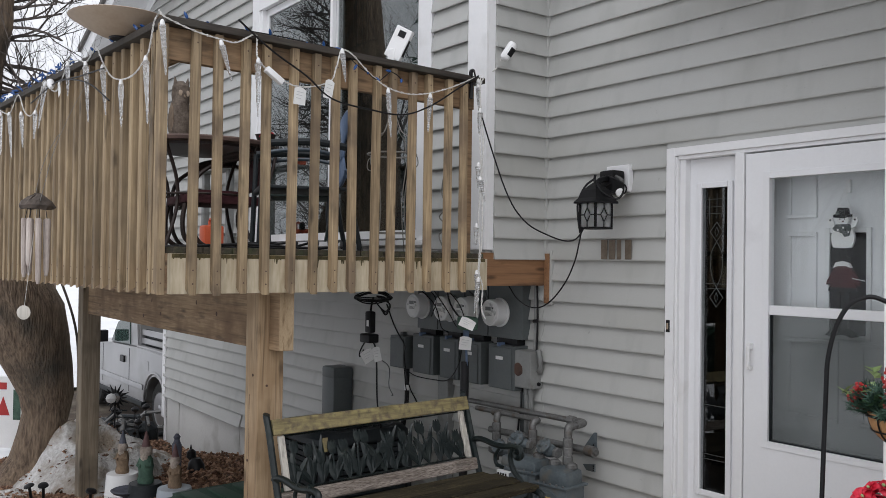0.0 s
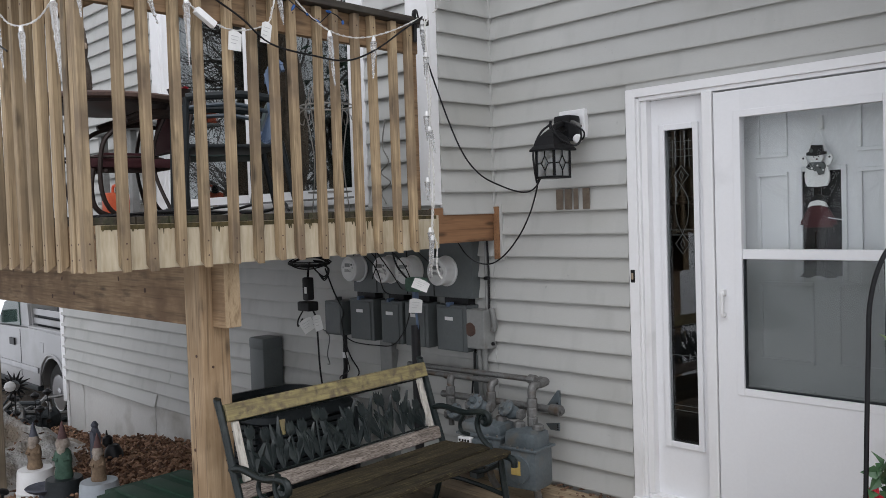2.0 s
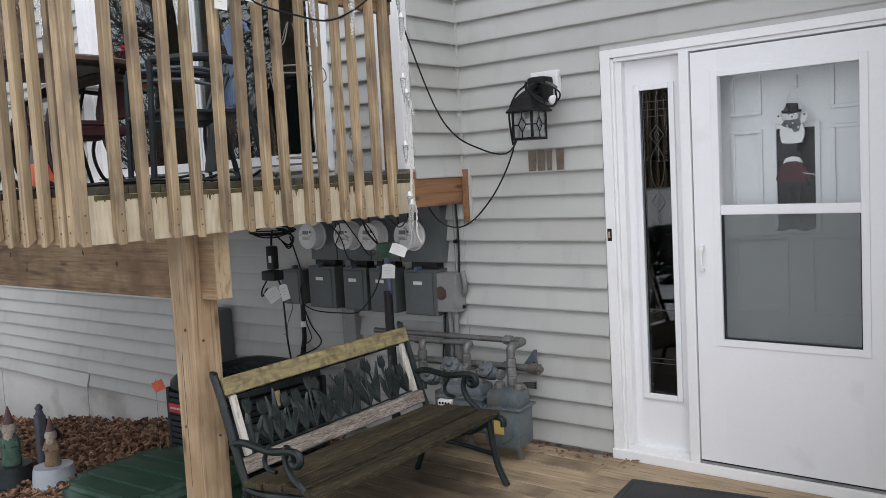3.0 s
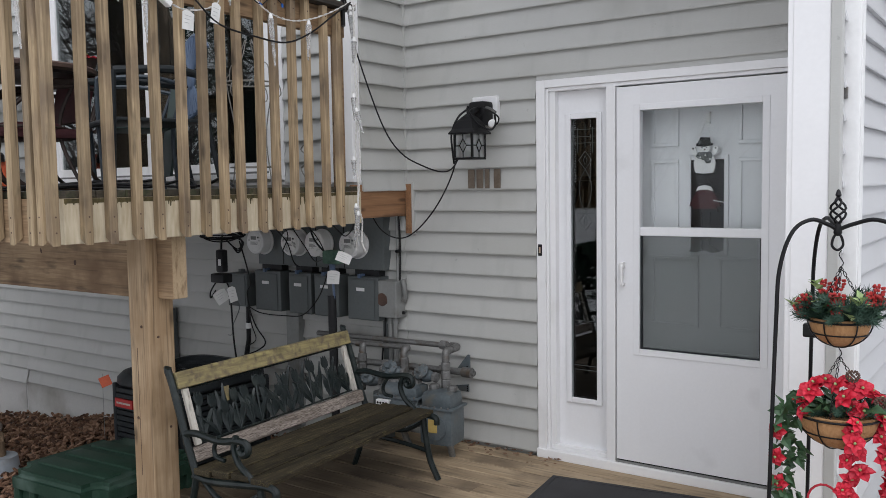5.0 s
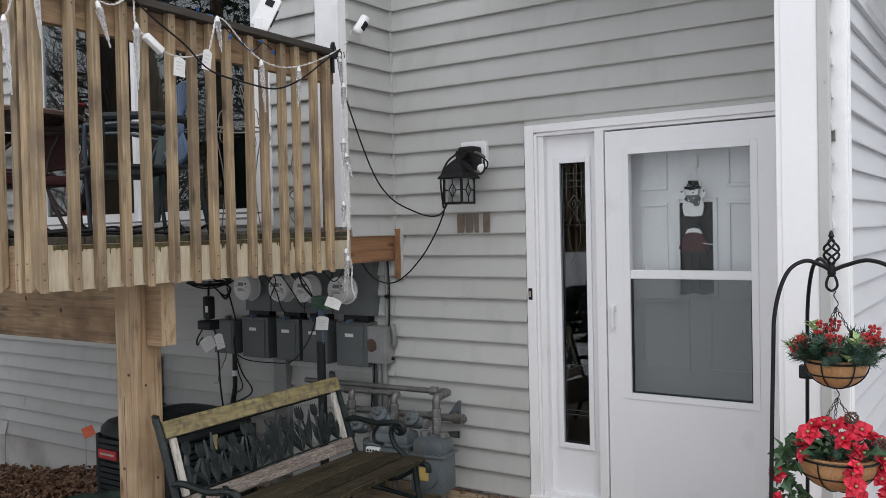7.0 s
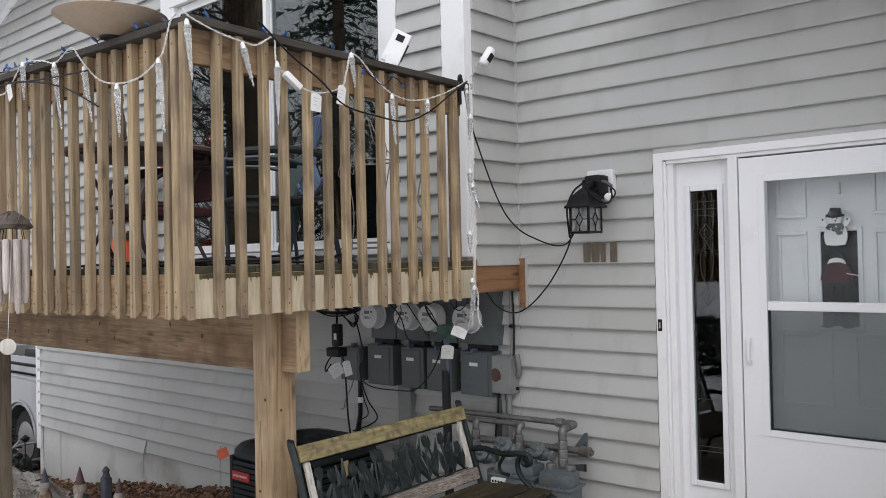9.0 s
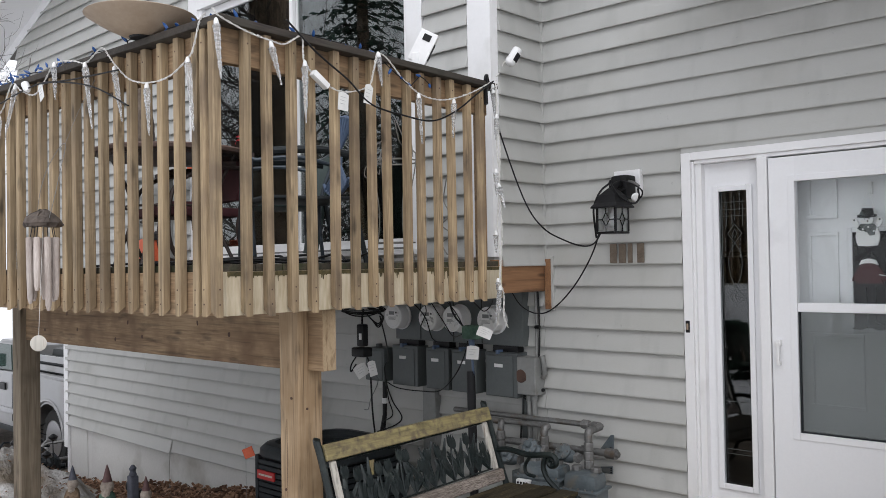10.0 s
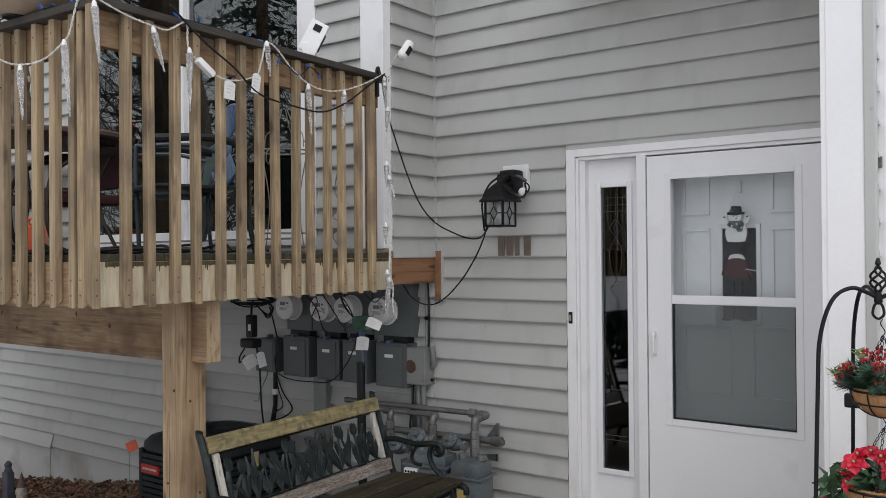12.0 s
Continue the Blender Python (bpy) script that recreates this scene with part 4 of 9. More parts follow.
for x0, x1, y, nm in ((P0 + 0.05, -1.115, OVER + 0.03, "fixed_panel"), (-1.155, P1 - 0.03, OVER + 0.065, "sliding_panel")):
    pn = thing(nm, Matrix.Identity(4))
    pn.parent = patio
    ppart("stile", x0, x0 + 0.05, y, y + 0.03, 1.67, PT, TRIM, "", 0.002, pn)
    ppart("stile", x1 - 0.04, x1, y, y + 0.03, 1.67, PT, TRIM if nm == "fixed_panel" else ACDARK, "", 0.002, pn)
    ppart("rail", x0 + 0.05, x1 - 0.05, y, y + 0.03, 1.67, 1.74, TRIM, "", 0.002, pn)
    ppart("rail", x0 + 0.05, x1 - 0.05, y, y + 0.03, PT - 0.06, PT, TRIM, "", 0.002, pn)
    g = ppart("pane", x0 + 0.045, x1 - 0.045, y + 0.012, y + 0.018, 1.735, PT - 0.055, PATIOGLASS, "reflecting glass", 0.0, pn)
    g.visible_shadow = False
    g = ppart("pane", x0 + 0.045, x1 - 0.045, y + 0.024, y + 0.029, 1.735, PT - 0.055, PATIOGLASS, "inner glass", 0.0, pn)
    g.visible_shadow = False
curtain = bmesh.new()
for k in range(4):
    tube(curtain, [(-1.03 + 0.07 * k, OVER + 0.22, 1.66), (-1.03 + 0.07 * k, OVER + 0.22, 3.7)], 0.045, 8)
single("curtain", curtain, ACDARK, Matrix.Identity(4), "dark bunched curtain behind the sliding door", "curtain", smooth=True)


# ---- the balcony ----
TURN = radians(3.3)
DECK = Matrix.Translation((1.1, -2.5, 0)) @ Matrix.Rotation(TURN, 4, "Z")   # local: -x along the front, +y along the side
FLEN, SLEN = 4.35, 1.80
Z0, ZR, ZD, ZC = 1.362, 1.545, 1.575, 2.565
PITCH = 0.1225

balcony = thing("balcony", DECK, "raised wooden balcony of weathered treated pine with slatted railing", "balcony")


def baluster_mesh():
    bm = bmesh.new()
    w, z1 = 0.038, ZC - 0.033
    v = [bm.verts.new(p) for p in ((0, 0, Z0), (w, 0, Z0 + 0.0), (w, w, Z0 + 0.03), (0, w, Z0 + 0.03), (0, 0, z1), (w, 0, z1), (w, w, z1), (0, w, z1))]
    for f in ((3, 2, 1, 0), (4, 5, 6, 7), (0, 1, 5, 4), (1, 2, 6, 5), (2, 3, 7, 6), (3, 0, 4, 7)):
        bm.faces.new([v[i] for i in f])
    bmesh.ops.bevel(bm, geom=[e for e in bm.edges if abs(e.verts[0].co.z - e.verts[1].co.z) > 0.5], offset=0.004, segments=1, affect="EDGES")
    for z in (Z0 + 0.05, Z0 + 0.11, ZC - 0.09):
        lathe(bm, [(0.004, 0), (0.004, 0.0012)], 6, Matrix.Translation((w / 2, 0.0003, z)) @ Matrix.Rotation(radians(90), 4, "X"), 1)
    return mesh_from("baluster", bm, [BAL_Z, RUST])


BAL = baluster_mesh()
BALF = BAL.copy()
BALF.materials[0] = BAL_F
rb = random.Random(11)
# front faces -y; the back of each baluster lies on the rim, whose face is y = 0.04
for k in range(int(FLEN / PITCH) - 1):
    piece("baluster", BALF, Matrix.Translation((-k * PITCH - 0.221 + rb.uniform(-0.006, 0.006), 0.0, rb.uniform(-0.006, 0.004)))
          @ Matrix.Rotation(rb.uniform(-0.006, 0.006), 4, "Y"), balcony)
side = Matrix.Rotation(radians(90), 4, "Z")
for k, v in enumerate((-0.019, 0.119, 0.246, 0.363, 0.487, 0.612, 0.735, 0.857, 0.973, 1.098, 1.205, 1.335, 1.459, 1.589, 1.714)):
    piece("baluster", BAL, Matrix.Translation((0.0, v - 0.019, rb.uniform(-0.006, 0.004))) @ side
          @ Matrix.Rotation(rb.uniform(-0.006, 0.006), 4, "Y"), balcony)
piece("baluster", BAL, Matrix.Translation((-0.150, -0.002, 0.002)), balcony)
part("end_post", bx(-0.09, -0.045, SLEN - 0.06, SLEN - 0.005, Z0 + 0.1, ZC - 0.033, 0.004), RAIL_Y, balcony)
rim_side = part("rim_board", bx(-0.078, -0.039, 0.04, SLEN + 0.12, Z0 + 0.004, ZR, 0.003), RIM_Y, balcony, "pale rim board with mossy edge")
rmoss = random.Random(23)
fringe = bmesh.new()
y = 0.05
while y < SLEN + 0.08:
    w = rmoss.uniform(0.003, 0.011)
    wet = max(0.0, noise.noise((y * 4.1, 0.3, 2.0)) + 0.1)
    ln = 0.010 + 0.016 * rmoss.random() ** 2 + (wet * 0.12 * rmoss.random() if rmoss.random() < 0.24 else 0.0)
    slab(fringe, [(y - w * 0.3, ZR - ln * 0.7), (y, ZR - ln * 0.97), (y + w * 0.2, ZR - ln), (y + w * 0.45, ZR - ln * 0.95), (y + w * 0.7, ZR - ln * 0.6), (y + w * 1.0, ZR - 0.001), (y - w * 0.6, ZR - 0.001)],
         0.0, rmoss.uniform(0.0008, 0.0022), Matrix.Translation((-0.039, 0, 0)) @ side @ Matrix.Rotation(radians(90), 4, "X"))
    y += w * rmoss.uniform(0.6, 1.5)
slab(fringe, [(0.045, ZR - 0.019), (SLEN + 0.10, ZR - 0.019), (SLEN + 0.10, ZR - 0.001), (0.045, ZR - 0.001)], 0.0, 0.0012, Matrix.Translation((-0.039, 0, 0)) @ side @ Matrix.Rotation(radians(90), 4, "X"))
part("moss_fringe", fringe, MOSS, rim_side, "dark moss and algae running down from the deck")
part("rim_board", bx(-FLEN, -0.08, 0.039, 0.078, Z0 + 0.004, ZR, 0.003), BEAM_X, balcony)
part("top_rail", bx(-0.078, -0.039, 0.0, SLEN, ZC - 0.175, ZC - 0.033, 0.003), RAIL_Y, balcony, "red-brown upper rail board")
part("top_rail", bx(-FLEN, -0.08, 0.039, 0.078, ZC - 0.175, ZC - 0.033, 0.003), BEAM_X, balcony)
part("cap_rail", bx(-0.125, 0.022, -0.025, SLEN + 0.03, ZC - 0.032, ZC, 0.004), CAP, balcony, "dark weathered cap board")
part("cap_rail", bx(-FLEN - 0.02, -0.127, -0.025, 0.12, ZC - 0.032, ZC, 0.004), CAP, balcony, "dark weathered cap board")
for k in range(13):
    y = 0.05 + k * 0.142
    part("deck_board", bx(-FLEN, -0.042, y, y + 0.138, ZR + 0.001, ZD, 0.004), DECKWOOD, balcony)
for k in range(11):
    x = -0.45 - k * 0.40
    part("joist", bx(x, x + 0.038, 0.08, SLEN + 0.12, Z0 + 0.01, ZR, 0.0), BEAM_X, balcony)
# posts and beam, square to the house, and the stub beyond the post
BEAMM = Matrix.Translation((-0.298, 0.643, 0)) @ Matrix.Rotation(-0.05, 4, "Z")


def frame_part(name, r, mt, label="", bev=0.005, parent=None):
    bm = bx(*r, bev)
    bmesh.ops.transform(bm, matrix=BEAMM, verts=bm.verts)
    return part(name, bm, mt, parent or balcony, label)


p1 = frame_part("post", (-0.07, 0.07, -0.07, 0.07, -0.35, Z0 + 0.005), POST_Z, "thick fresh-looking pine post", 0.006)
frame_part("post", (-3.265, -3.125, -0.07, 0.07, -0.6, Z0 + 0.005), POSTGREY, "thick greyed pine post", 0.006)
for dx, dz in ((0.02, 0.95), (-0.03, 0.52)):
    bm = lathe(bmesh.new(), [(0.007, 0), (0.007, 0.003)], 8, BEAMM @ Matrix.Translation((dx, -0.07, dz)) @ Matrix.Rotation(radians(90), 4, "X"))
    part("bolt", bm, RUST, p1)
    bm = lathe(bmesh.new(), [(0.006, 0), (0.006, 0.003)], 8, BEAMM @ Matrix.Translation((0.07, -dx, dz - 0.05)) @ Matrix.Rotation(radians(90), 4, "Y"))
    part("bolt", bm, RUST, p1)
frame_part("crack", (-0.02, -0.017, -0.0706, -0.0695, 0.25, 0.85), RUST, "long dark drying crack", 0, p1)
bmb = frame_part("beam", (-3.125, -0.071, -0.030, 0.012, 1.075, Z0 + 0.004), BEAM_X, "long beam board with knots between the posts")
frame_part("beam", (-3.125, -0.071, 0.016, 0.066, 1.078, Z0 + 0.004), BEAM_X)
rk = random.Random(6)
for kx, kz in ((-0.55, 1.24), (-0.85, 1.29), (-1.45, 1.19), (-1.62, 1.27), (-1.78, 1.16), (-2.3, 1.2), (-2.45, 1.30), (-2.8, 1.18)):
    bm = lathe(bmesh.new(), [(0.012, 0), (0.009, 0.0012)], 10, BEAMM @ Matrix.Translation((kx, -0.0297, kz - 0.02)) @ Matrix.Rotation(rk.uniform(-0.6, 0.6), 4, "Y") @ Matrix.Rotation(radians(90), 4, "X") @ Matrix.Diagonal((rk.uniform(0.7, 1.1), rk.uniform(0.8, 1.6), 1, 1)), 0, 0.15)
    part("knot", bm, RUST, bmb, "dark knot")
stub = frame_part("beam_end", (0.071, 0.178, -0.012, 0.068, 1.078, Z0 + 0.004), BEAM_X, "short beam stub beyond the post", 0.004)
frame_part("cut_end", (0.178, 0.182, -0.010, 0.066, 1.080, Z0 + 0.002), ENDGRAIN, "pale splintered end grain", 0.002, stub)


def dk(u, v, z):
    """A place on the balcony: u along the front, v along the side, from the corner."""
    return DECK @ Vector((-u, v, z))


# ---- icicle light strings ----
def icicle(p, q, parent, seed):
    """A clear twisted plastic icicle with a white cap, from p to its tip q."""
    r = random.Random(seed)
    p, q = Vector(p), Vector(q)
    ln = (q - p).length
    prof = [(0.009, 0.0)]
    n = 24
    for k in range(1, n + 1):
        t = k / n
        prof.append((0.0125 * (1 - t) ** 0.85 + 0.0022 + (0.0011 if k % 2 else -0.0008) * (1.1 - t) + r.uniform(-0.0016, 0.0016), ln * t))
    bm = lathe(bmesh.new(), prof, 8, aim(p, q - p), 0, 0.2)
    ic = part("icicle", bm, ICE, parent)
    part("socket", lathe(bmesh.new(), [(0.004, -0.022), (0.008, -0.016), (0.0105, -0.006), (0.0105, 0.004)], 10, aim(p, q - p)), WHITEPL, ic, "", True)


def light_cord(pts, parent):
    """A light string's flex: two thin strands twisted round each other, with a small knot here and there."""
    line = smooth_line(pts, 9)
    bm = bmesh.new()
    for side_ in (0, 3.14159):
        tube(bm, [p + Vector((0.0022 * math.cos(k * 1.3 + side_), 0.0022 * math.cos(k * 1.3 + side_), 0.0026 * math.sin(k * 1.3 + side_))) for k, p in enumerate(line)], 0.0021, 5)
    for p in line[5::17]:
        lathe(bm, [(0.001, -0.006), (0.0048, -0.002), (0.0048, 0.003), (0.001, 0.006)], 6, Matrix.Translation(p))
    part("cord", bm, CORDWHITE, parent)


side_string = thing("icicle_light_string", Matrix.Identity(4), "white light string with clear plastic icicles along the balcony side", "light string", "icicle lights")
OUT = -0.03
S = [(-0.06, 2.575), (-0.03, 2.55), (0.10, 2.515), (0.226, 2.50), (0.30, 2.50), (0.391, 2.551), (0.40, 2.48), (0.41, 2.44), (0.476, 2.386), (0.62, 2.345), (0.788, 2.39),
     (0.83, 2.47), (0.859, 2.556), (0.92, 2.55), (1.03, 2.47), (1.144, 2.415), (1.28, 2.40), (1.423, 2.425), (1.58, 2.48), (1.745, 2.557)]
light_cord([dk(OUT, v, z) for v, z in S], side_string)
for i, (v, z, v2, z2) in enumerate(((-0.045, 2.515, -0.026, 2.303), (0.226, 2.475, 0.277, 2.321), (0.406, 2.425, 0.408, 2.175), (0.862, 2.545, 0.883, 2.404),
                                    (1.144, 2.39, 1.165, 2.162), (1.42, 2.40, 1.409, 2.216), (1.765, 2.53, 1.77, 2.40))):
    icicle(dk(OUT - 0.004, v, z), dk(OUT - 0.004, v2, z2), side_string, i)


def tag(p, w, h, turn, tilt, parent, name="paper_tag"):
    """A small white paper tag with grey printed bars."""
    m = Matrix.Translation(p) @ Matrix.Rotation(radians(turn), 4, "Z") @ Matrix.Rotation(radians(tilt), 4, "Y")
    bm = bmesh.new()
    slab(bm, [(-w / 2, -h), (w / 2, -h * 0.95), (w / 2, -0.1 * h), (w * 0.2, 0), (-w * 0.2, 0), (-w / 2, -0.1 * h)], 0, 0.0012, m @ Matrix.Rotation(radians(90), 4, "X"))
    t = part(name, bm, PAPER, parent, "white paper tag")
    b = bmesh.new()
    for k in range(3):
        box(b, -w * 0.3, w * (0.3 - 0.1 * k), -0.0022, -0.0013, -h * (0.28 + 0.18 * k), -h * (0.255 + 0.18 * k))
    bmesh.ops.transform(b, matrix=m, verts=b.verts)
    part("print_bars", b, PRINT, t)


# wall plug, tags on the side string
bm = bmesh.new()
box(bm, -0.016, 0.016, -0.05, 0.05, -0.014, 0.014, 0.005)
bmesh.ops.transform(bm, matrix=Matrix.Translation(dk(OUT - 0.01, 0.485, 2.375)) @ Matrix.Rotation(TURN, 4, "Z") @ Matrix.Rotation(radians(-32), 4, "X"), verts=bm.verts)
part("adapter", bm, WHITEPL, side_string, "white plastic adapter", True)
tag(dk(OUT - 0.012, 0.625, 2.34), 0.065, 0.085, 95, 5, side_string)
tag(dk(OUT - 0.012, 0.79, 2.40), 0.05, 0.095, 92, 10, side_string)

front_string = thing("icicle_light_string", Matrix.Identity(4), "white light string with clear plastic icicles along the balcony front", "light string", "icicle lights")
Fp = [(0.06, 2.578), (0.10, 2.55), (0.14, 2.46), (0.176, 2.42), (0.319, 2.364), (0.483, 2.362), (0.628, 2.399), (0.745, 2.48), (0.80, 2.53), (0.867, 2.579), (1.008, 2.535), (1.131, 2.563), (1.311, 2.579),
      (1.45, 2.49), (1.542, 2.458), (1.68, 2.50), (1.785, 2.55), (1.9, 2.43), (2.05, 2.38), (2.2, 2.43), (2.35, 2.55), (2.55, 2.46), (2.78, 2.5), (3.0, 2.57), (3.3, 2.45), (3.6, 2.55)]
light_cord([dk(u, OUT, z) for u, z in Fp], front_string)
for i, (u, z, u2, z2) in enumerate(((0.176, 2.40, 0.142, 2.114), (0.483, 2.34, 0.469, 2.132), (0.745, 2.455, 0.687, 2.219), (1.008, 2.516, 0.95, 2.216), (1.311, 2.565, 1.302, 2.40),
                                    (1.74, 2.52, 1.86, 2.282), (1.93, 2.38, 1.95, 2.23), (2.25, 2.41, 2.2, 2.20), (2.549, 2.445, 2.468, 2.16), (2.78, 2.473, 2.75, 2.2), (3.1, 2.5, 3.1, 2.25), (3.4, 2.46, 3.42, 2.2))):
    icicle(dk(u, OUT - 0.004, z), dk(u2, OUT - 0.004, z2), front_string, 20 + i)
tag(dk(1.449, OUT - 0.01, 2.50), 0.05, 0.09, 0, -20, front_string)
part("adapter", lathe(bmesh.new(), [(0.012, 0), (0.02, 0.01), (0.02, 0.05), (0.01, 0.07)], 10, aim(dk(1.62, OUT - 0.01, 2.53), (0.7, 0, -0.7))), WHITEPL, front_string, "white plug", True)

drop_string = thing("icicle_light_string", Matrix.Identity(4), "white light string hanging straight down from the balcony end", "light string", "icicle lights")
ex, ey = dk(OUT - 0.02, SLEN - 0.03, 0).x, dk(OUT - 0.02, SLEN - 0.03, 0).y
D = [(0, 0, 2.57), (0.02, -0.02, 2.50), (0.012, -0.01, 2.38), (0.0, 0.0, 2.2), (0.012, 0, 2.05), (0.004, 0.0, 1.9), (-0.006, 0, 1.75), (0.008, 0, 1.6), (0.012, -0.01, 1.48), (0.0, 0.01, 1.40), (-0.01, 0.0, 1.28), (-0.03, 0.02, 1.22)]
light_cord([(ex + a, ey + b, z) for a, b, z in D], drop_string)
light_cord([(ex + a * -0.6 + 0.012, ey + b + 0.012, z - 0.01) for a, b, z in D], drop_string)
for i, (a, z, b2, z2) in enumerate(((-0.01, 2.50, 0.0, 2.36), (0.01, 2.36, 0.0, 2.24), (0.02, 1.98, 0.06, 1.86), (0.0, 2.06, 0.0, 1.93), (-0.01, 1.72, -0.01, 1.62), (0.01, 1.42, -0.02, 1.24), (0.0, 1.46, 0.015, 1.30))):
    icicle((ex + a, ey - 0.01, z), (ex + b2, ey - 0.01, z2), drop_string, 50 + i)
tag((0.90, -0.67, 1.20), 0.09, 0.06, 60, 25, drop_string)

# blue bulbs along the cap
blue = thing("blue_light_string", Matrix.Identity(4), "string of small blue bulbs wound along the balcony cap", "light string")
rbl = random.Random(8)
pts = []
for k in range(60):
    u = 0.1 + k * 0.066
    pts.append(dk(u, 0.03 + 0.04 * math.sin(k * 1.3), ZC + 0.008 + 0.012 * abs(math.sin(k * 0.9))))
part("cord", rod(pts, 0.003, 5, 2), BLACK, blue)
for k in range(0, 60):
    if rbl.random() < 0.8:
        p = pts[k]
        d = Vector((rbl.uniform(-1, 1), rbl.uniform(-1, 0.2), rbl.uniform(-0.2, 1)))
        part("bulb", lathe(bmesh.new(), [(0.005, 0), (0.0075, 0.010), (0.0065, 0.022), (0.001, 0.034)], 7, aim(p, d)), BLUE, blue, "", True)
for k in range(90):
    u = 1.25 + k * 0.028
    p = dk(u, -0.02 + 0.05 * math.sin(k * 2.3), ZC + 0.005 + 0.015 * math.cos(k * 1.7))
    part("bulb", lathe(bmesh.new(), [(0.004, 0), (0.006, 0.009), (0.005, 0.02), (0.001, 0.03)], 6, aim(p, (rbl.uniform(-1, 1), rbl.uniform(-1, 0.2), rbl.uniform(-0.6, 0.8)))), BLUE, blue, "", True)
pts = [dk(-0.0 + 0.01 * math.sin(k), 0.08 + k * 0.10, ZC + 0.006) for k in range(9)] + [dk(OUT, 0.95 + 0.07 * k, 2.5 - 0.03 * (k % 3)) for k in range(5)]
part("cord", rod(pts, 0.003, 5, 2), BLACK, blue)
for k, p in enumerate(pts):
    part("bulb", lathe(bmesh.new(), [(0.005, 0), (0.0075, 0.010), (0.0065, 0.022), (0.001, 0.034)], 7, aim(p, (math.sin(k * 2.1), -0.6, math.cos(k * 1.7)))), BLUE, blue, "", True)


def cable(name, pts, r, label, mt=BLACK, group="cables", rounded=6):
    bm = rod(pts, r, 7, rounded)
    return single(name, bm, mt, Matrix.Identity(4), label, "cable", group, "", True)


cable("extension_cord", [dk(OUT - 0.012, v, z) for v, z in ((0.30, 2.60), (0.47, 2.49), (0.655, 2.40), (0.80, 2.31), (1.03, 2.285), (1.24, 2.285), (1.43, 2.36), (1.62, 2.48), (1.76, 2.565))], 0.0045,
      "black cord sagging along the outside of the balcony rail")
cable("extension_cord", [dk(u, OUT - 0.012, z) for u, z in ((0.62, 2.28), (0.9, 2.40), (1.2, 2.47), (1.5, 2.50), (2.0, 2.45))], 0.004, "thin black cord across the balcony slats")
cable("extension_cord", [dk(u, OUT - 0.012, z) for u, z in ((0.7, 2.45), (1.1, 2.47), (1.45, 2.50))], 0.004, "thin black cord across the balcony slats")
cable("lamp_cord", [(1.0, -0.74, 2.60), (1.02, -0.72, 2.45), (1.03, -0.70, 2.33), (1.12, -0.60, 1.93), (1.19, -0.52, 1.76), (1.28, -0.42, 1.68), (1.35, -0.34, 1.65), (1.40, -0.30, 1.68), (1.44, -0.26, 1.80), (1.47, -0.22, 1.93), (1.50, -0.16, 1.97)], 0.0045,
      "black cord hanging from the balcony to the wall lantern")
cable("lamp_cord", [(1.41, -0.29, 1.72), (1.36, -0.26, 1.64), (1.25, -0.18, 1.54), (1.12, -0.12, 1.42), (0.99, -0.10, 1.31), (0.90, -0.12, 1.255), (0.83, -0.16, 1.26), (0.77, -0.2, 1.31), (0.74, -0.25, 1.40)], 0.0045,
      "black cord running from the wall lantern under the balcony")
cable("cable_end", [(1.0, -0.75, 2.6), (1.02, -0.78, 2.58), (1.0, -0.76, 2.52), (1.01, -0.77, 2.44)], 0.012, "black plug hanging at the balcony end")

# ---- things on the balcony rail and wall ----
bowl = thing("feeder_bowl", Matrix.Translation(dk(0.545, -0.02, ZC)) @ Matrix.Scale(1.06, 4), "broad shallow tan bowl standing on the balcony rail", "bowl")
part("bowl", lathe(bmesh.new(), [(0.045, 0.006), (0.08, 0.012), (0.14, 0.040), (0.19, 0.068), (0.215, 0.084), (0.223, 0.090), (0.217, 0.094), (0.18, 0.074), (0.11, 0.042), (0.02, 0.03)], 32), TAN, bowl, "", True)
part("foot", lathe(bmesh.new(), [(0.045, 0.0), (0.05, 0.006), (0.04, 0.012)], 16), BLACK, bowl)

solar = thing("solar_light", Matrix.Translation(dk(0.06, 1.235, ZC)) @ Matrix.Rotation(radians(30), 4, "Z"), "white solar floodlight standing on the balcony cap", "lamp")
sb = bmesh.new()
box(sb, -0.05, 0.05, -0.015, 0.015, 0.0, 0.17, 0.006)
bmesh.ops.transform(sb, matrix=Matrix.Translation((0.0, 0, 0.03)) @ Matrix.Rotation(radians(28), 4, "Y"), verts=sb.verts)
part("body", sb, WHITEPL, solar)
part("stand", bx(-0.02, 0.02, -0.02, 0.03, 0.0, 0.08, 0.006), WHITEPL, solar)
sb = bmesh.new()
box(sb, -0.02, 0.022, -0.018, -0.015, 0.118, 0.152, 0.0)
box(sb, 0.05, 0.052, -0.01, 0.01, 0.03, 0.12, 0.0)
bmesh.ops.transform(sb, matrix=Matrix.Translation((0.0, 0, 0.03)) @ Matrix.Rotation(radians(28), 4, "Y"), verts=sb.verts)
part("panel", sb, BLACK, solar, "small dark solar panel")

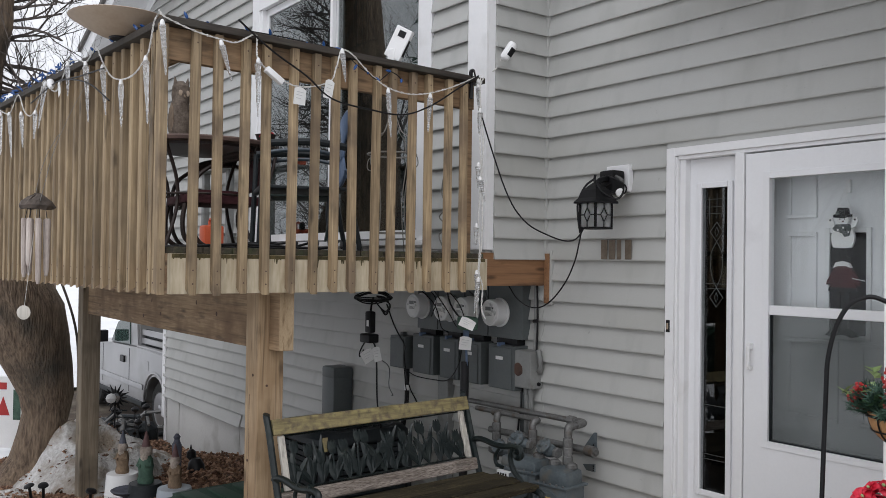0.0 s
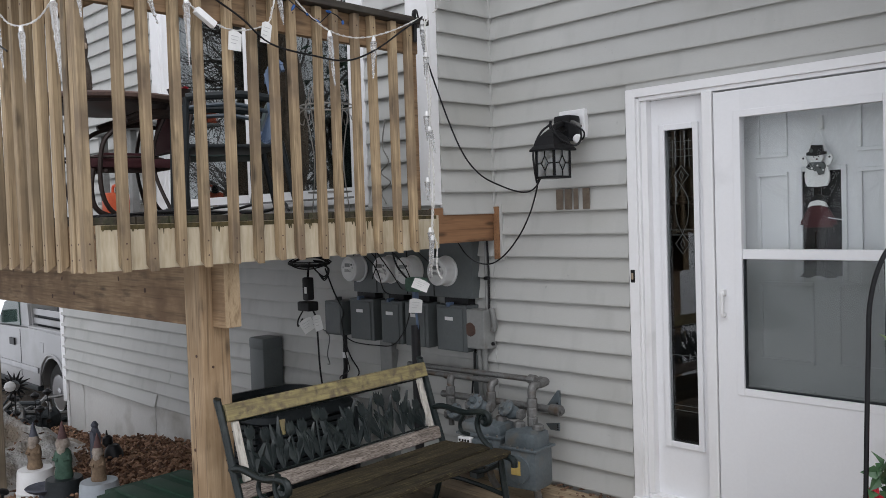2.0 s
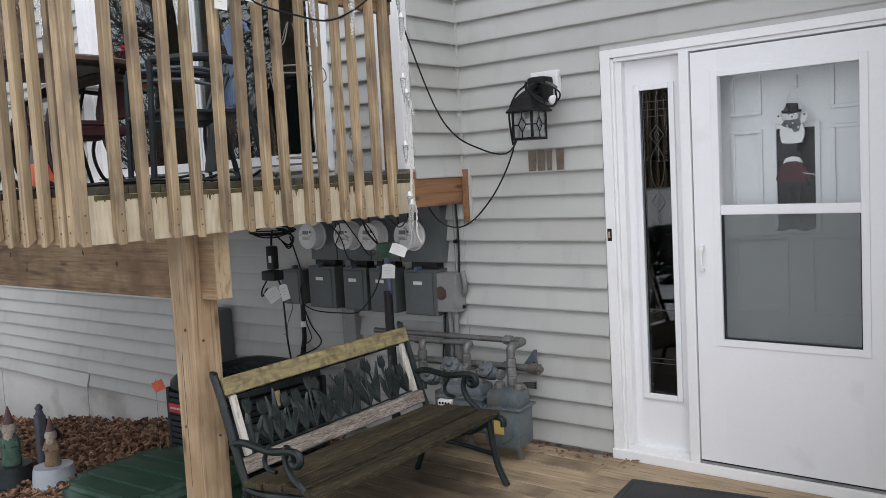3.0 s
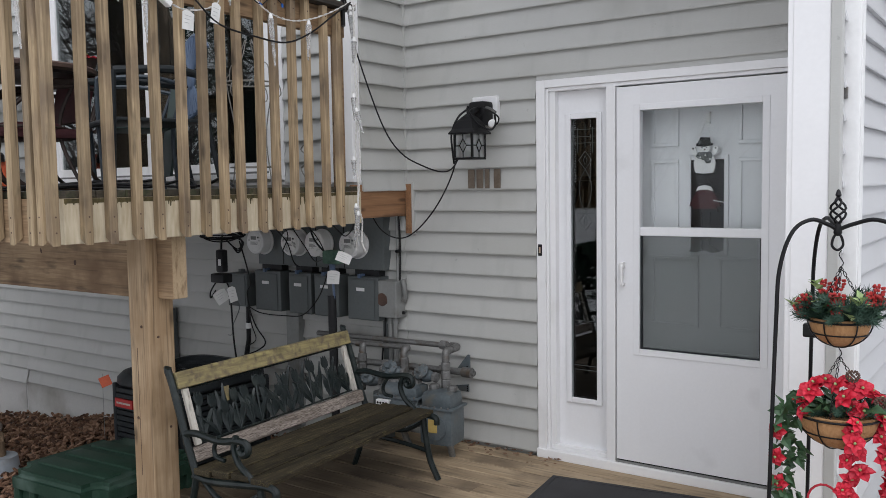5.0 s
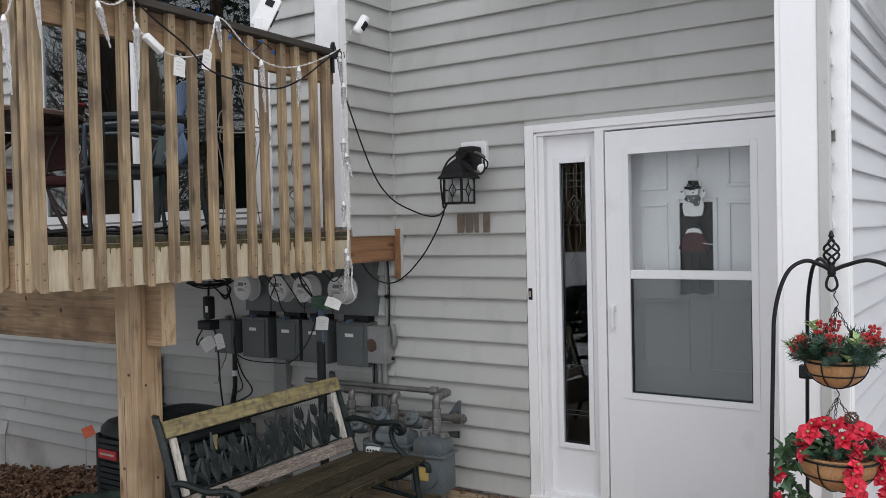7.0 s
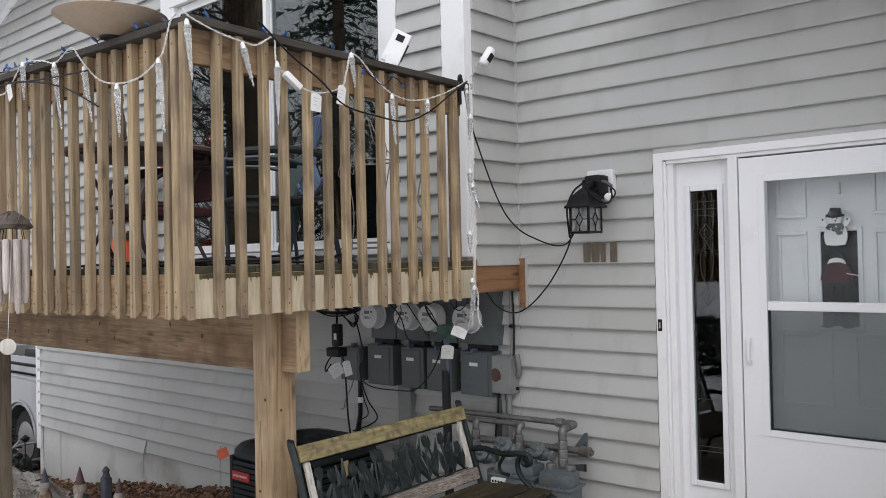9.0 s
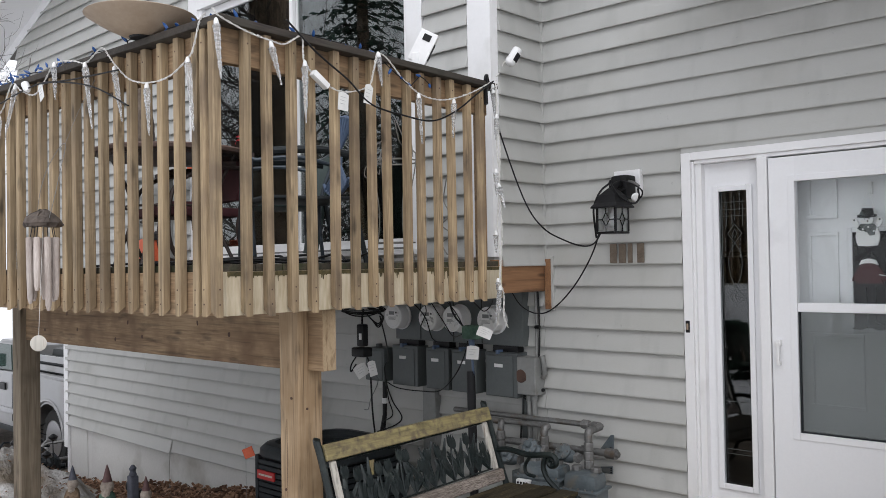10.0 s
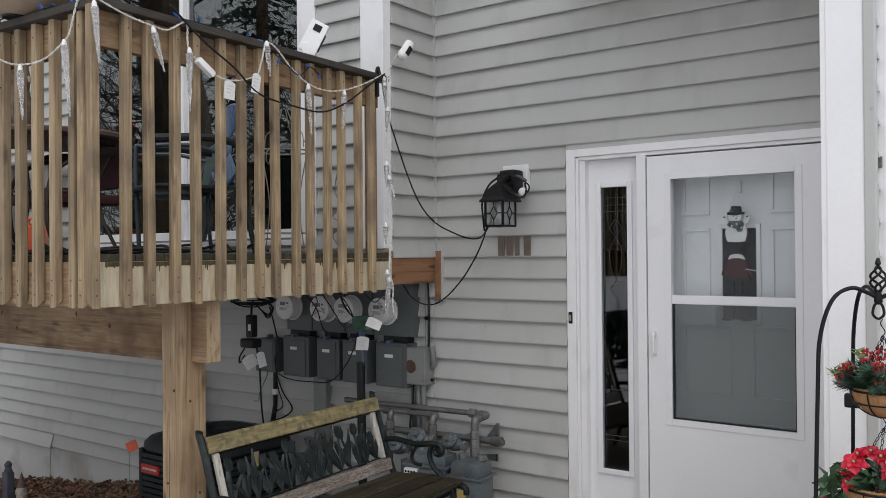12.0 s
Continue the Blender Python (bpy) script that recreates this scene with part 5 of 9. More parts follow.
seccam = thing("security_camera", Matrix.Translation((CORNER + 0.016, -0.36, 2.78)), "small white security camera on the return wall", "camera")
part("mount", lathe(bmesh.new(), [(0.022, 0), (0.022, 0.008), (0.012, 0.02)], 14, Matrix.Rotation(radians(90), 4, "Y")), WHITEPL, seccam, "", True)
part("arm", rod([(0.01, 0, 0), (0.05, -0.03, 0.004), (0.08, -0.06, -0.004)], 0.008, 8, 3), WHITEPL, seccam, "", True)
hb = lathe(bmesh.new(), [(0.016, -0.056), (0.025, -0.050), (0.029, -0.04), (0.029, 0.045), (0.025, 0.056), (0.016, 0.060)], 20, aim((0.11, -0.085, -0.015), (0.32, 0.42, 0.85)))
hd2 = part("housing", hb, WHITEPL, seccam, "", True)
ln_ = bx(-0.017, 0.017, -0.026, 0.026, 0.020, 0.0305, 0.003)
ax_ = Vector((0.32, 0.42, 0.85)).normalized()
nr_ = Vector((0.97, 0.05, -0.3))
nr_ = (nr_ - ax_ * nr_.dot(ax_)).normalized()
sd_ = ax_.cross(nr_)
bmesh.ops.transform(ln_, matrix=Matrix.Translation((0.11, -0.085, -0.015)) @ Matrix((sd_, ax_, nr_)).transposed().to_4x4(), verts=ln_.verts)
part("lens", ln_, BLACK, hd2, "dark lens face")
part("cord", rod([(0.0, 0, 0), (0.005, -0.05, -0.03), (0.0, -0.09, -0.10), (-0.01, -0.135, -0.13)], 0.004, 6, 4), CORDWHITE, seccam)

chime = thing("wind_chime", Matrix.Translation(dk(0.93, -0.275, 1.42)), "bamboo wind chime with a rough dark roof", "wind chime")
rc = random.Random(3)
bm = lathe(bmesh.new(), [(0.070, 0.335), (0.079, 0.35), (0.066, 0.375), (0.04, 0.395), (0.012, 0.41)], 18, None, 0, 0.05)
for v in bm.verts:
    v.co += Vector((rc.uniform(-0.008, 0.008), rc.uniform(-0.008, 0.008), rc.uniform(-0.006, 0.006)))
part("roof", bm, COATBROWN, chime, "rough dark thatched dome")
for k in range(7):
    a = k * 6.28318 / 7
    ln = rc.uniform(0.22, 0.34)
    x, y = 0.052 * math.cos(a), 0.052 * math.sin(a)
    bm = lathe(bmesh.new(), [(0.007, 0.285 - ln), (0.013, 0.31 - ln), (0.0145, 0.15), (0.014, 0.285), (0.010, 0.29)], 9, Matrix.Translation((x, y, 0)) @ Matrix.Rotation(rc.uniform(-0.04, 0.04), 4, "X"))
    part("tube", bm, DRIFTWOOD, chime, "", True)
    part("string", rod([(x, y, 0.285), (x * 0.8, y * 0.8, 0.345)], 0.002, 5), BLACK, chime)
part("hanger", rod([(-0.065, 0.0, 0.37), (-0.085, 0.02, 0.48), (-0.075, 0.05, 0.60), (-0.03, 0.09, 0.70), (0.03, 0.09, 0.70), (0.075, 0.05, 0.60), (0.085, 0.02, 0.48), (0.065, 0.0, 0.37)], 0.0014, 5, 5), PIPE, chime, "thin wire hoop")
part("string", rod([(0, 0.10, 0.71), (0.0, 0.16, 0.86), (0.0, 0.24, 1.02)], 0.001, 5, 3), PIPE, chime)
part("string", rod([(0, 0, 0.34), (0.12, -0.07, -0.13)], 0.001, 5), CORDWHITE, chime)
part("catcher", lathe(bmesh.new(), [(0.026, -0.003), (0.034, 0), (0.026, 0.003)], 22, Matrix.Translation((0.13, -0.075, -0.163)) @ Matrix.Rotation(radians(50), 4, "Z") @ Matrix.Rotation(radians(90), 4, "X")), BENCHWHITE, chime, "round pale wooden disc", True)

# wall lantern
lan = thing("wall_lantern", Matrix.Translation((1.475, -0.25, 1.715)) @ Matrix.Rotation(radians(-3), 4, "Z"), "black wall lantern with leaded panes and a sensor head", "lantern")
W = 0.060
part("base", bx(-W - 0.006, W + 0.006, -W - 0.006, W + 0.006, 0, 0.012, 0.003), BLACKMETAL, lan)
for sx in (-1, 1):
    for sy in (-1, 1):
        part("corner_bar", bx(sx * W - 0.006, sx * W + 0.006, sy * W - 0.006, sy * W + 0.006, 0.012, 0.145, 0.002), BLACKMETAL, lan)
part("roof", lathe(bmesh.new(), [(0.122, 0.142), (0.122, 0.150), (0.098, 0.172), (0.072, 0.215), (0.045, 0.238), (0.02, 0.255)], 4, Matrix.Rotation(radians(45), 4, "Z")), BLACKMETAL, lan, "pyramid roof")
for q in range(4):
    mq = Matrix.Rotation(radians(90 * q), 4, "Z")
    g = bx(-W + 0.006, W - 0.006, -W - 0.001, -W + 0.001, 0.012, 0.142)
    bmesh.ops.transform(g, matrix=mq, verts=g.verts)
    gp = part("pane", g, LENS, lan, "seeded glass pane")
    gp.visible_shadow = False
    b = bmesh.new()
    for ln in ([(0, 0.012), (0, 0.04), (-0.024, 0.078), (0, 0.116), (0, 0.142)], [(0, 0.04), (0.024, 0.078), (0, 0.116)], [(-W, 0.078), (-0.024, 0.078)], [(0.024, 0.078), (W, 0.078)]):
        tube(b, [mq @ Vector((x, -W - 0.004, z)) for x, z in ln], 0.0032, 5)
    part("leading", b, BLACKMETAL, lan)
part("bulb", lathe(bmesh.new(), [(0.012, 0.13), (0.02, 0.11), (0.026, 0.08), (0.02, 0.05), (0.004, 0.04)], 12), WHITEPL, lan, "", True)
part("arm", rod([(0.0, 0, 0.235), (0.0, 0.03, 0.27), (-0.01, 0.12, 0.29), (-0.02, 0.22, 0.28)], 0.018, 10, 4), BLACKMETAL, lan, "", True)
sh = bx(-0.075, 0.035, 0.09, 0.19, 0.20, 0.335, 0.02)
part("sensor_head", sh, BLACK, lan, "black sensor head", True)
part("finial", rod([(-0.01, 0.0, 0.24), (-0.012, 0.0, 0.28), (-0.008, 0.0, 0.30)], 0.007, 8, 3), BLACKMETAL, lan, "", True)
part("sensor_eye", lathe(bmesh.new(), [(0.02, 0), (0.026, 0.012), (0.018, 0.026)], 14, aim((0.085, 0.10, 0.205), (0.6, -0.6, -0.3))), WHITEPL, lan, "white plug", True)
part("cord", rod([(-0.03, 0.02, 0.29), (0.03, -0.03, 0.25), (0.06, -0.01, 0.20), (0.10, 0.05, 0.165), (0.12, 0.08, 0.19), (0.09, 0.12, 0.25)], 0.006, 7, 4), BLACK, lan, "", True)
part("cord", rod([(-0.03, 0.02, 0.285), (-0.065, -0.02, 0.24), (-0.09, -0.05, 0.15), (-0.085, -0.05, 0.05), (-0.09, -0.03, -0.02)], 0.006, 7, 4), BLACK, lan, "", True)
part("cord", rod([(-0.01, 0.10, 0.30), (0.05, 0.05, 0.29), (0.10, 0.06, 0.27), (0.135, 0.09, 0.235), (0.12, 0.10, 0.20), (0.08, 0.09, 0.19), (0.03, 0.07, 0.215)], 0.0045, 7, 4), BLACK, lan, "", True)
part("bracket", rod([(0.02, 0.12, 0.30), (0.075, 0.10, 0.285), (0.115, 0.09, 0.262)], 0.009, 8, 3), PIPE, lan, "dull metal sensor bracket", True)
part("mount_block", bx(-0.126, 0.050, 0.200, 0.237, 0.217, 0.370, 0.006), TRIM, lan, "white siding mount block")

# the four characters beside the door, as plain bars
num = thing("house_number", Matrix.Translation((1.318, -0.032, 1.552)), "four aged brass bars fixed to the clapboard", "house number")
for k in range(4):
    part("bar", bx(k * 0.060, k * 0.060 + (0.030 if k == 2 else 0.046), -0.006, 0, 0, 0.112, 0.003), NUMBER, num)

# ---- electric meters ----
bank = thing("meter_bank", Matrix.Translation((-0.53, -0.012, 0.69)), "dark grey bank of four electric meters with switch boxes", "electric meter")


def mp(name, x0, x1, y0, y1, z0, z1, mt, label="", bev=0.004, parent=None, group=None):
    return part(name, bx(x0 + 0.53, x1 + 0.53, y0 + 0.012, y1 + 0.012, z0 - 0.69, z1 - 0.69, bev), mt, parent or bank, label)


mp("back_panel", -0.455, 0.70, -0.085, -0.014, 1.035, 1.385, METERGREY)
for x in (-0.205, 0.108, 0.36):
    mp("panel_seam", x, x + 0.006, -0.088, -0.085, 1.04, 1.38, BLACK, "", 0)
for x in (-0.388, -0.047, 0.178, 0.485):
    mm = Matrix.Translation((x + 0.53, -0.073, 1.20 - 0.69)) @ Matrix.Rotation(radians(90), 4, "X")
    mt = part("meter", lathe(bmesh.new(), [(0.094, 0), (0.096, 0.010), (0.087, 0.016), (0.085, 0.075), (0.082, 0.088), (0.068, 0.094)], 26, mm), METERRING, bank, "round pale meter", True)
    part("dial", lathe(bmesh.new(), [(0.067, 0.09), (0.066, 0.096)], 22, mm), METERFACE, mt, "white dial face")
    part("bezel", lathe(bmesh.new(), [(0.083, 0.082), (0.087, 0.086), (0.083, 0.092)], 26, mm), METERRING, mt, "", True)
    part("register", bx(x + 0.53 - 0.034, x + 0.53 + 0.018, -0.172, -0.168, 0.524, 0.548), BOXGREY, mt, "grey register window")
    part("nameplate", bx(x + 0.53 - 0.042, x + 0.53 + 0.034, -0.171, -0.168, 0.488, 0.512), PAPER, mt)
    for k in range(3):
        part("print_line", bx(x + 0.53 - 0.036, x + 0.53 + 0.028 - 0.012 * k, -0.1725, -0.1705, 0.491 + 0.007 * k, 0.494 + 0.007 * k), BOXGREY, mt)
    part("seal", bx(x + 0.53 + 0.030, x + 0.53 + 0.044, -0.172, -0.168, 0.534, 0.546), METERGREY, mt)
for x0, x1 in ((-0.455, -0.20), (-0.118, 0.092), (0.122, 0.34), (0.42, 0.68)):
    sbx = mp("switch_box", x0, x1, -0.125, -0.014, 0.712, 0.995, METERGREY, "", 0.006)
    mp("cover", x0 + 0.012, x1 - 0.03, -0.131, -0.125, 0.715, 0.975, METERGREY, "", 0.004, sbx)
    mp("label_plate", (x0 + x1) / 2 - 0.05, (x0 + x1) / 2 + 0.02, -0.133, -0.131, 0.90, 0.922, METERRING, "pale label", 0.001, sbx)
    mp("latch", (x0 + x1) / 2 - 0.03, (x0 + x1) / 2 - 0.008, -0.14, -0.09, 0.985, 1.01, BLUECHAIR, "blue latch tag", 0.002, sbx)
    mp("neck", x0 + 0.03, x1 - 0.03, -0.08, -0.014, 0.99, 1.035, BLACK, "", 0.0, sbx)
mp("trunk", -0.205, -0.085, -0.075, -0.014, -0.1, 0.712, BOXGREY, "grey conduit trunk", 0.004)
mp("trunk", 0.66, 0.70, -0.06, -0.014, 0.45, 0.705, METERGREY, "", 0.004)

sb2 = thing("service_box", Matrix.Translation((-0.715, -0.012, 0.725)), "small dark grey box with a cord outlet on the wall", "electric box")
part("body", bx(0.0, 0.20, -0.14, 0, 0.002, 0.24, 0.006), METERGREY, sb2)
part("cover", bx(0.008, 0.185, -0.146, -0.14, 0.012, 0.225, 0.004), METERGREY, sb2)
part("nub", bx(0.06, 0.09, -0.09, -0.05, 0.235, 0.265, 0.004), METERGREY, sb2)
part("pipe", rod([(0.12, -0.06, 0.0), (0.115, -0.06, -0.25), (0.08, -0.07, -0.45), (0.06, -0.08, -0.95)], [0.017, 0.017, 0.022, 0.025], 9), BLACK, sb2, "dark conduit with a pale ring", True)
part("ring", lathe(bmesh.new(), [(0.021, 0), (0.021, 0.04)], 10, Matrix.Translation((0.116, -0.06, -0.17))), METERRING, sb2)

cb = thing("conduit_box", Matrix.Translation((0.655, -0.012, 0.74)), "weathered grey junction box with a rust patch", "electric box")
part("body", bx(0, 0.165, -0.11, 0, 0, 0.235, 0.008), BOXGREY, cb)
part("rust_patch", lathe(bmesh.new(), [(0.043, 0), (0.041, 0.002)], 12, Matrix.Translation((0.052, -0.1105, 0.115)) @ Matrix.Rotation(radians(90), 4, "X"), 0, 0.12), RUST, cb, "dark rust patch")
part("knob", lathe(bmesh.new(), [(0.012, 0), (0.01, 0.012)], 10, Matrix.Translation((0.165, -0.04, 0.03)) @ Matrix.Rotation(radians(90), 4, "Y")), BLACK, cb)
part("vent_cap", rod([(0.172, -0.04, 0.11), (0.19, -0.045, 0.13), (0.188, -0.05, 0.20), (0.178, -0.055, 0.245)], [0.02, 0.017, 0.016, 0.018], 10), BOXGREY, cb, "short metal elbow with a cap", True)
for x in (0.07, 0.11):
    part("conduit", rod([(x, -0.05, 0.0), (x, -0.05, -0.30), (x - 0.01, -0.05, -0.5)], 0.016, 9), BOXGREY, cb, "", True)
    part("coupling", lathe(bmesh.new(), [(0.021, -0.045), (0.021, -0.01)], 10, Matrix.Translation((x, -0.05, 0))), BOXGREY, cb)
part("conduit", rod([(0.125, -0.035, 0.235), (0.125, -0.035, 0.64)], 0.009, 8), BOXGREY, cb, "", True)
part("fitting", rod([(0.13, -0.05, 0.42), (0.165, -0.06, 0.425)], 0.012, 8), BLACK, cb)
cable("thin_cable", [(0.80, -0.055, 1.40), (0.805, -0.05, 1.2), (0.80, -0.05, 1.0), (0.79, -0.05, 0.97)], 0.006, "black cable along the grey conduit")
cable("thin_cable", [(0.68, -0.06, 0.74), (0.675, -0.06, 0.62), (0.66, -0.07, 0.50), (0.66, -0.08, 0.3)], 0.006, "black cable below the junction box")

ped = thing("utility_pedestal", Matrix.Translation((-1.55, -0.13, -0.28)), "dark grey plastic utility pedestal with a rounded lid", "utility box")
part("body", bx(-0.10, 0.10, -0.09, 0.09, 0, 0.84, 0.012), METERGREY, ped, "", True)
part("lid", bx(-0.103, 0.103, -0.093, 0.093, 0.82, 0.92, 0.022), METERGREY, ped, "", True)

# cords and plugs hanging under the balcony
coil = thing("cord_bundle", Matrix.Translation((-0.155, -0.68, 1.29)), "black extension cord coiled and hung under the balcony", "cord")
rl = random.Random(8)
for k in range(7):
    sx, sz, dz = rl.uniform(0.11, 0.15), rl.uniform(0.014, 0.034), rl.uniform(-0.008, 0.012)
    ring = [(0.01 + sx * math.cos(a * 0.6283) + rl.uniform(-0.008, 0.008), 0.01 + 0.055 * math.cos(a * 0.6283) + 0.02 * math.sin(a * 0.6283),
             0.004 + dz + sz * math.sin(a * 0.6283) * (1 - 0.45 * math.cos(a * 1.2566)) - 0.02 * abs(math.cos(a * 0.6283))) for a in range(10)]
    part("loop", rod(ring + ring[:1], 0.0045, 6, 4), BLACK, coil, "", True)
for k in range(3):
    part("drop_loop", rod([(0.04, 0.02, 0.0), (0.10, 0.05, -0.01 - 0.01 * k), (0.135 + 0.006 * k, 0.06, -0.06), (0.11, 0.05, -0.10 - 0.012 * k), (0.07, 0.03, -0.075), (0.03, 0.01, -0.03)], 0.0045, 6, 5), BLACK, coil, "", True)
part("hook", rod([(0.0, 0, 0.10), (0.0, 0, 0.02)], 0.004, 5), BLACK, coil)
part("lead", rod([(0.0, 0.02, -0.01), (0.01, 0.0, -0.06), (0.03, -0.02, -0.11)], 0.007, 7, 4), BLACK, coil, "", True)
part("timer", bx(0.005, 0.070, -0.05, 0.0, -0.245, -0.10, 0.015), BLACK, coil, "black outdoor timer", True)
part("timer_label", bx(0.035, 0.058, -0.053, -0.05, -0.20, -0.16), METERRING, coil)
part("splitter", bx(-0.025, 0.095, -0.07, 0.01, -0.31, -0.25, 0.012), BLACK, coil, "black outlet splitter", True)
part("tail", rod([(0.06, -0.02, -0.29), (0.075, 0.0, -0.36), (0.085, 0.0, -0.48), (0.10, 0.0, -0.7), (0.09, 0.05, -0.95)], 0.006, 7, 5), BLACK, coil, "", True)
part("tail", rod([(-0.01, -0.03, -0.30), (-0.06, -0.04, -0.37), (-0.05, -0.05, -0.41), (0.0, -0.05, -0.36)], 0.005, 7, 5), BLACK, coil, "", True)
tag((0.13, -0.04, -0.33), 0.05, 0.10, 55, -12, coil)
tag((0.03, -0.06, -0.36), 0.085, 0.085, 50, -30, coil)
cable("thin_cable", [(-0.02, -0.64, 1.24), (-0.10, -0.52, 1.08), (-0.33, -0.28, 0.92), (-0.47, -0.19, 0.84), (-0.46, -0.18, 0.72), (-0.40, -0.18, 0.60), (-0.31, -0.18, 0.50), (-0.36, -0.2, 0.44), (-0.52, -0.22, 0.38)], 0.005, "black cord hanging past the service box")
cable("thin_cable", [(-0.46, -0.19, 0.74), (-0.34, -0.18, 0.70), (-0.1, -0.19, 0.70), (0.08, -0.2, 0.72), (0.28, -0.27, 0.84), (0.46, -0.38, 0.98), (0.55, -0.44, 1.09)], 0.004, "thin black cord looping across the meter bank")
cable("thin_cable", [(0.0, -0.5, 1.42), (-0.02, -0.3, 1.28), (0.02, -0.26, 1.20), (0.05, -0.24, 1.08), (0.02, -0.16, 1.04), (-0.02, -0.13, 1.04)], 0.0038, "black cord hanging in front of the meters")
cable("thin_cable", [(0.10, -0.5, 1.42), (0.06, -0.3, 1.28), (-0.01, -0.28, 1.15)], 0.0035, "black cord hanging in front of the meters")
cable("thin_cable", [(0.22, -0.5, 1.42), (0.24, -0.33, 1.2), (0.30, -0.3, 1.10), (0.42, -0.35, 1.12)], 0.0035, "black cord hanging in front of the meters")
cable("thin_cable", [(0.33, -0.5, 1.42), (0.34, -0.33, 1.27), (0.42, -0.33, 1.16), (0.50, -0.4, 1.12)], 0.0035, "black cord hanging in front of the meters")
cable("thin_cable", [(0.56, -0.5, 1.42), (0.54, -0.33, 1.30), (0.60, -0.33, 1.27), (0.72, -0.4, 1.33), (0.8, -0.5, 1.40)], 0.0035, "black cord hanging in front of the meters")
cable("thin_cable", [(-0.45, -0.2, 0.74), (-0.40, -0.22, 0.62), (-0.34, -0.24, 0.52), (-0.42, -0.26, 0.46), (-0.40, -0.24, 0.40)], 0.004, "black cord hanging below the service box")
cable("thin_cable", [(-0.05, -0.72, 0.90), (-0.2, -0.5, 0.8), (-0.5, -0.3, 0.62), (-0.75, -0.1, 0.50), (-0.85, -0.05, 0.48)], 0.003, "thin grey wire straying over the wall", METERGREY)
plug = thing("outdoor_plug", Matrix.Translation((0.60, -0.45, 1.06)), "dark green outdoor plug block with paper tags", "plug")
part("block", bx(-0.06, 0.065, -0.04, 0.04, 0.045, 0.13, 0.02), COATGREEN, plug, "", True)
part("lead", rod([(-0.02, 0, 0.03), (-0.01, 0, -0.04), (0.0, 0, -0.16), (-0.01, 0.0, -0.24)], 0.008, 7, 4), BLUECHAIR, plug, "blue-grey lead", True)
part("sleeve", bx(-0.022, 0.004, -0.015, 0.015, -0.01, 0.05, 0.006), BLUECHAIR, plug)
tag((0.03, -0.03, 0.01), 0.075, 0.085, 40, 6, plug)
part("hang", rod([(-0.05, 0.0, 0.1), (-0.12, -0.04, 0.2), (-0.15, -0.06, 0.34)], 0.006, 7, 4), BLACK, plug, "", True)
pole = thing("black_pole", Matrix.Translation((0.60, -0.47, -0.02)), "black foam-wrapped pole leaning behind the bench", "pole")
part("shaft", rod([(0.03, -0.02, 0), (-0.02, 0.02, 0.93)], 0.027, 10), BLACK, pole, "", True)

# ---- gas meters ----
manifold = thing("gas_pipework", Matrix.Translation((0.9, -0.17, 0.28)), "grey gas pipework with elbows and unions on the wall", "gas pipe")


def gp(pts, r, label="", name="pipe"):
    return part(name, rod([(x - 0.9, y + 0.17, z - 0.28) for x, y, z in pts], r, 10, 0), PIPE, manifold, label, True)


def fitting(x, y, z, d, r=0.028, ln=0.05):
    part("fitting", lathe(bmesh.new(), [(r * 0.9, -ln / 2), (r, -ln / 2 + 0.006), (r, ln / 2 - 0.006), (r * 0.9, ln / 2)], 8, aim((x - 0.9, y + 0.17, z - 0.28), d)), PIPE, manifold)


gp([(0.15, -0.13, 0.595), (1.26, -0.13, 0.611)], 0.017)
gp(smooth_line([(1.24, -0.13, 0.611), (1.285, -0.135, 0.611), (1.293, -0.155, 0.609), (1.293, -0.20, 0.605)], 4), 0.023, "", "elbow")
gp([(1.293, -0.18, 0.606), (1.293, -0.24, 0.602)], 0.018)
gp(smooth_line([(1.293, -0.225, 0.602), (1.293, -0.255, 0.600), (1.293, -0.262, 0.58), (1.293, -0.262, 0.545)], 4), 0.023, "", "elbow")
gp([(1.293, -0.262, 0.56), (1.293, -0.262, 0.36)], 0.017)
gp([(0.36, -0.17, 0.568), (0.93, -0.17, 0.578)], 0.016)
gp(smooth_line([(0.90, -0.17, 0.577), (0.945, -0.175, 0.577), (0.948, -0.20, 0.572), (0.946, -0.212, 0.55), (0.946, -0.212, 0.525)], 4), 0.022, "", "elbow")
gp([(0.946, -0.212, 0.54), (0.946, -0.212, 0.44)], 0.017)
gp(smooth_line([(0.53, -0.17, 0.568), (0.59, -0.175, 0.568), (0.605, -0.20, 0.56), (0.605, -0.205, 0.52)], 4), 0.022, "", "elbow")
gp([(0.605, -0.205, 0.53), (0.605, -0.205, 0.28)], 0.018)
gp([(0.50, -0.17, 0.452), (1.37, -0.18, 0.474)], 0.021, "thick lower gas pipe")
gp([(1.36, -0.18, 0.474), (1.425, -0.183, 0.475)], 0.030, "pipe cap", "cap")
gp([(1.415, -0.183, 0.475), (1.442, -0.184, 0.475)], 0.017, "", "plug")
for x, y, z, d in ((1.293, -0.262, 0.515, (0, 0, 1)), (1.293, -0.262, 0.465, (0, 0, 1)), (1.293, -0.262, 0.415, (0, 0, 1)), (0.946, -0.212, 0.50, (0, 0, 1)), (0.946, -0.212, 0.455, (0, 0, 1)),
                   (0.605, -0.205, 0.49, (0, 0, 1)), (0.605, -0.205, 0.43, (0, 0, 1)), (1.21, -0.178, 0.471, (1, 0, 0)), (0.78, -0.174, 0.459, (1, 0, 0)), (1.19, -0.13, 0.610, (1, 0, 0))):
    fitting(x, y, z, d)
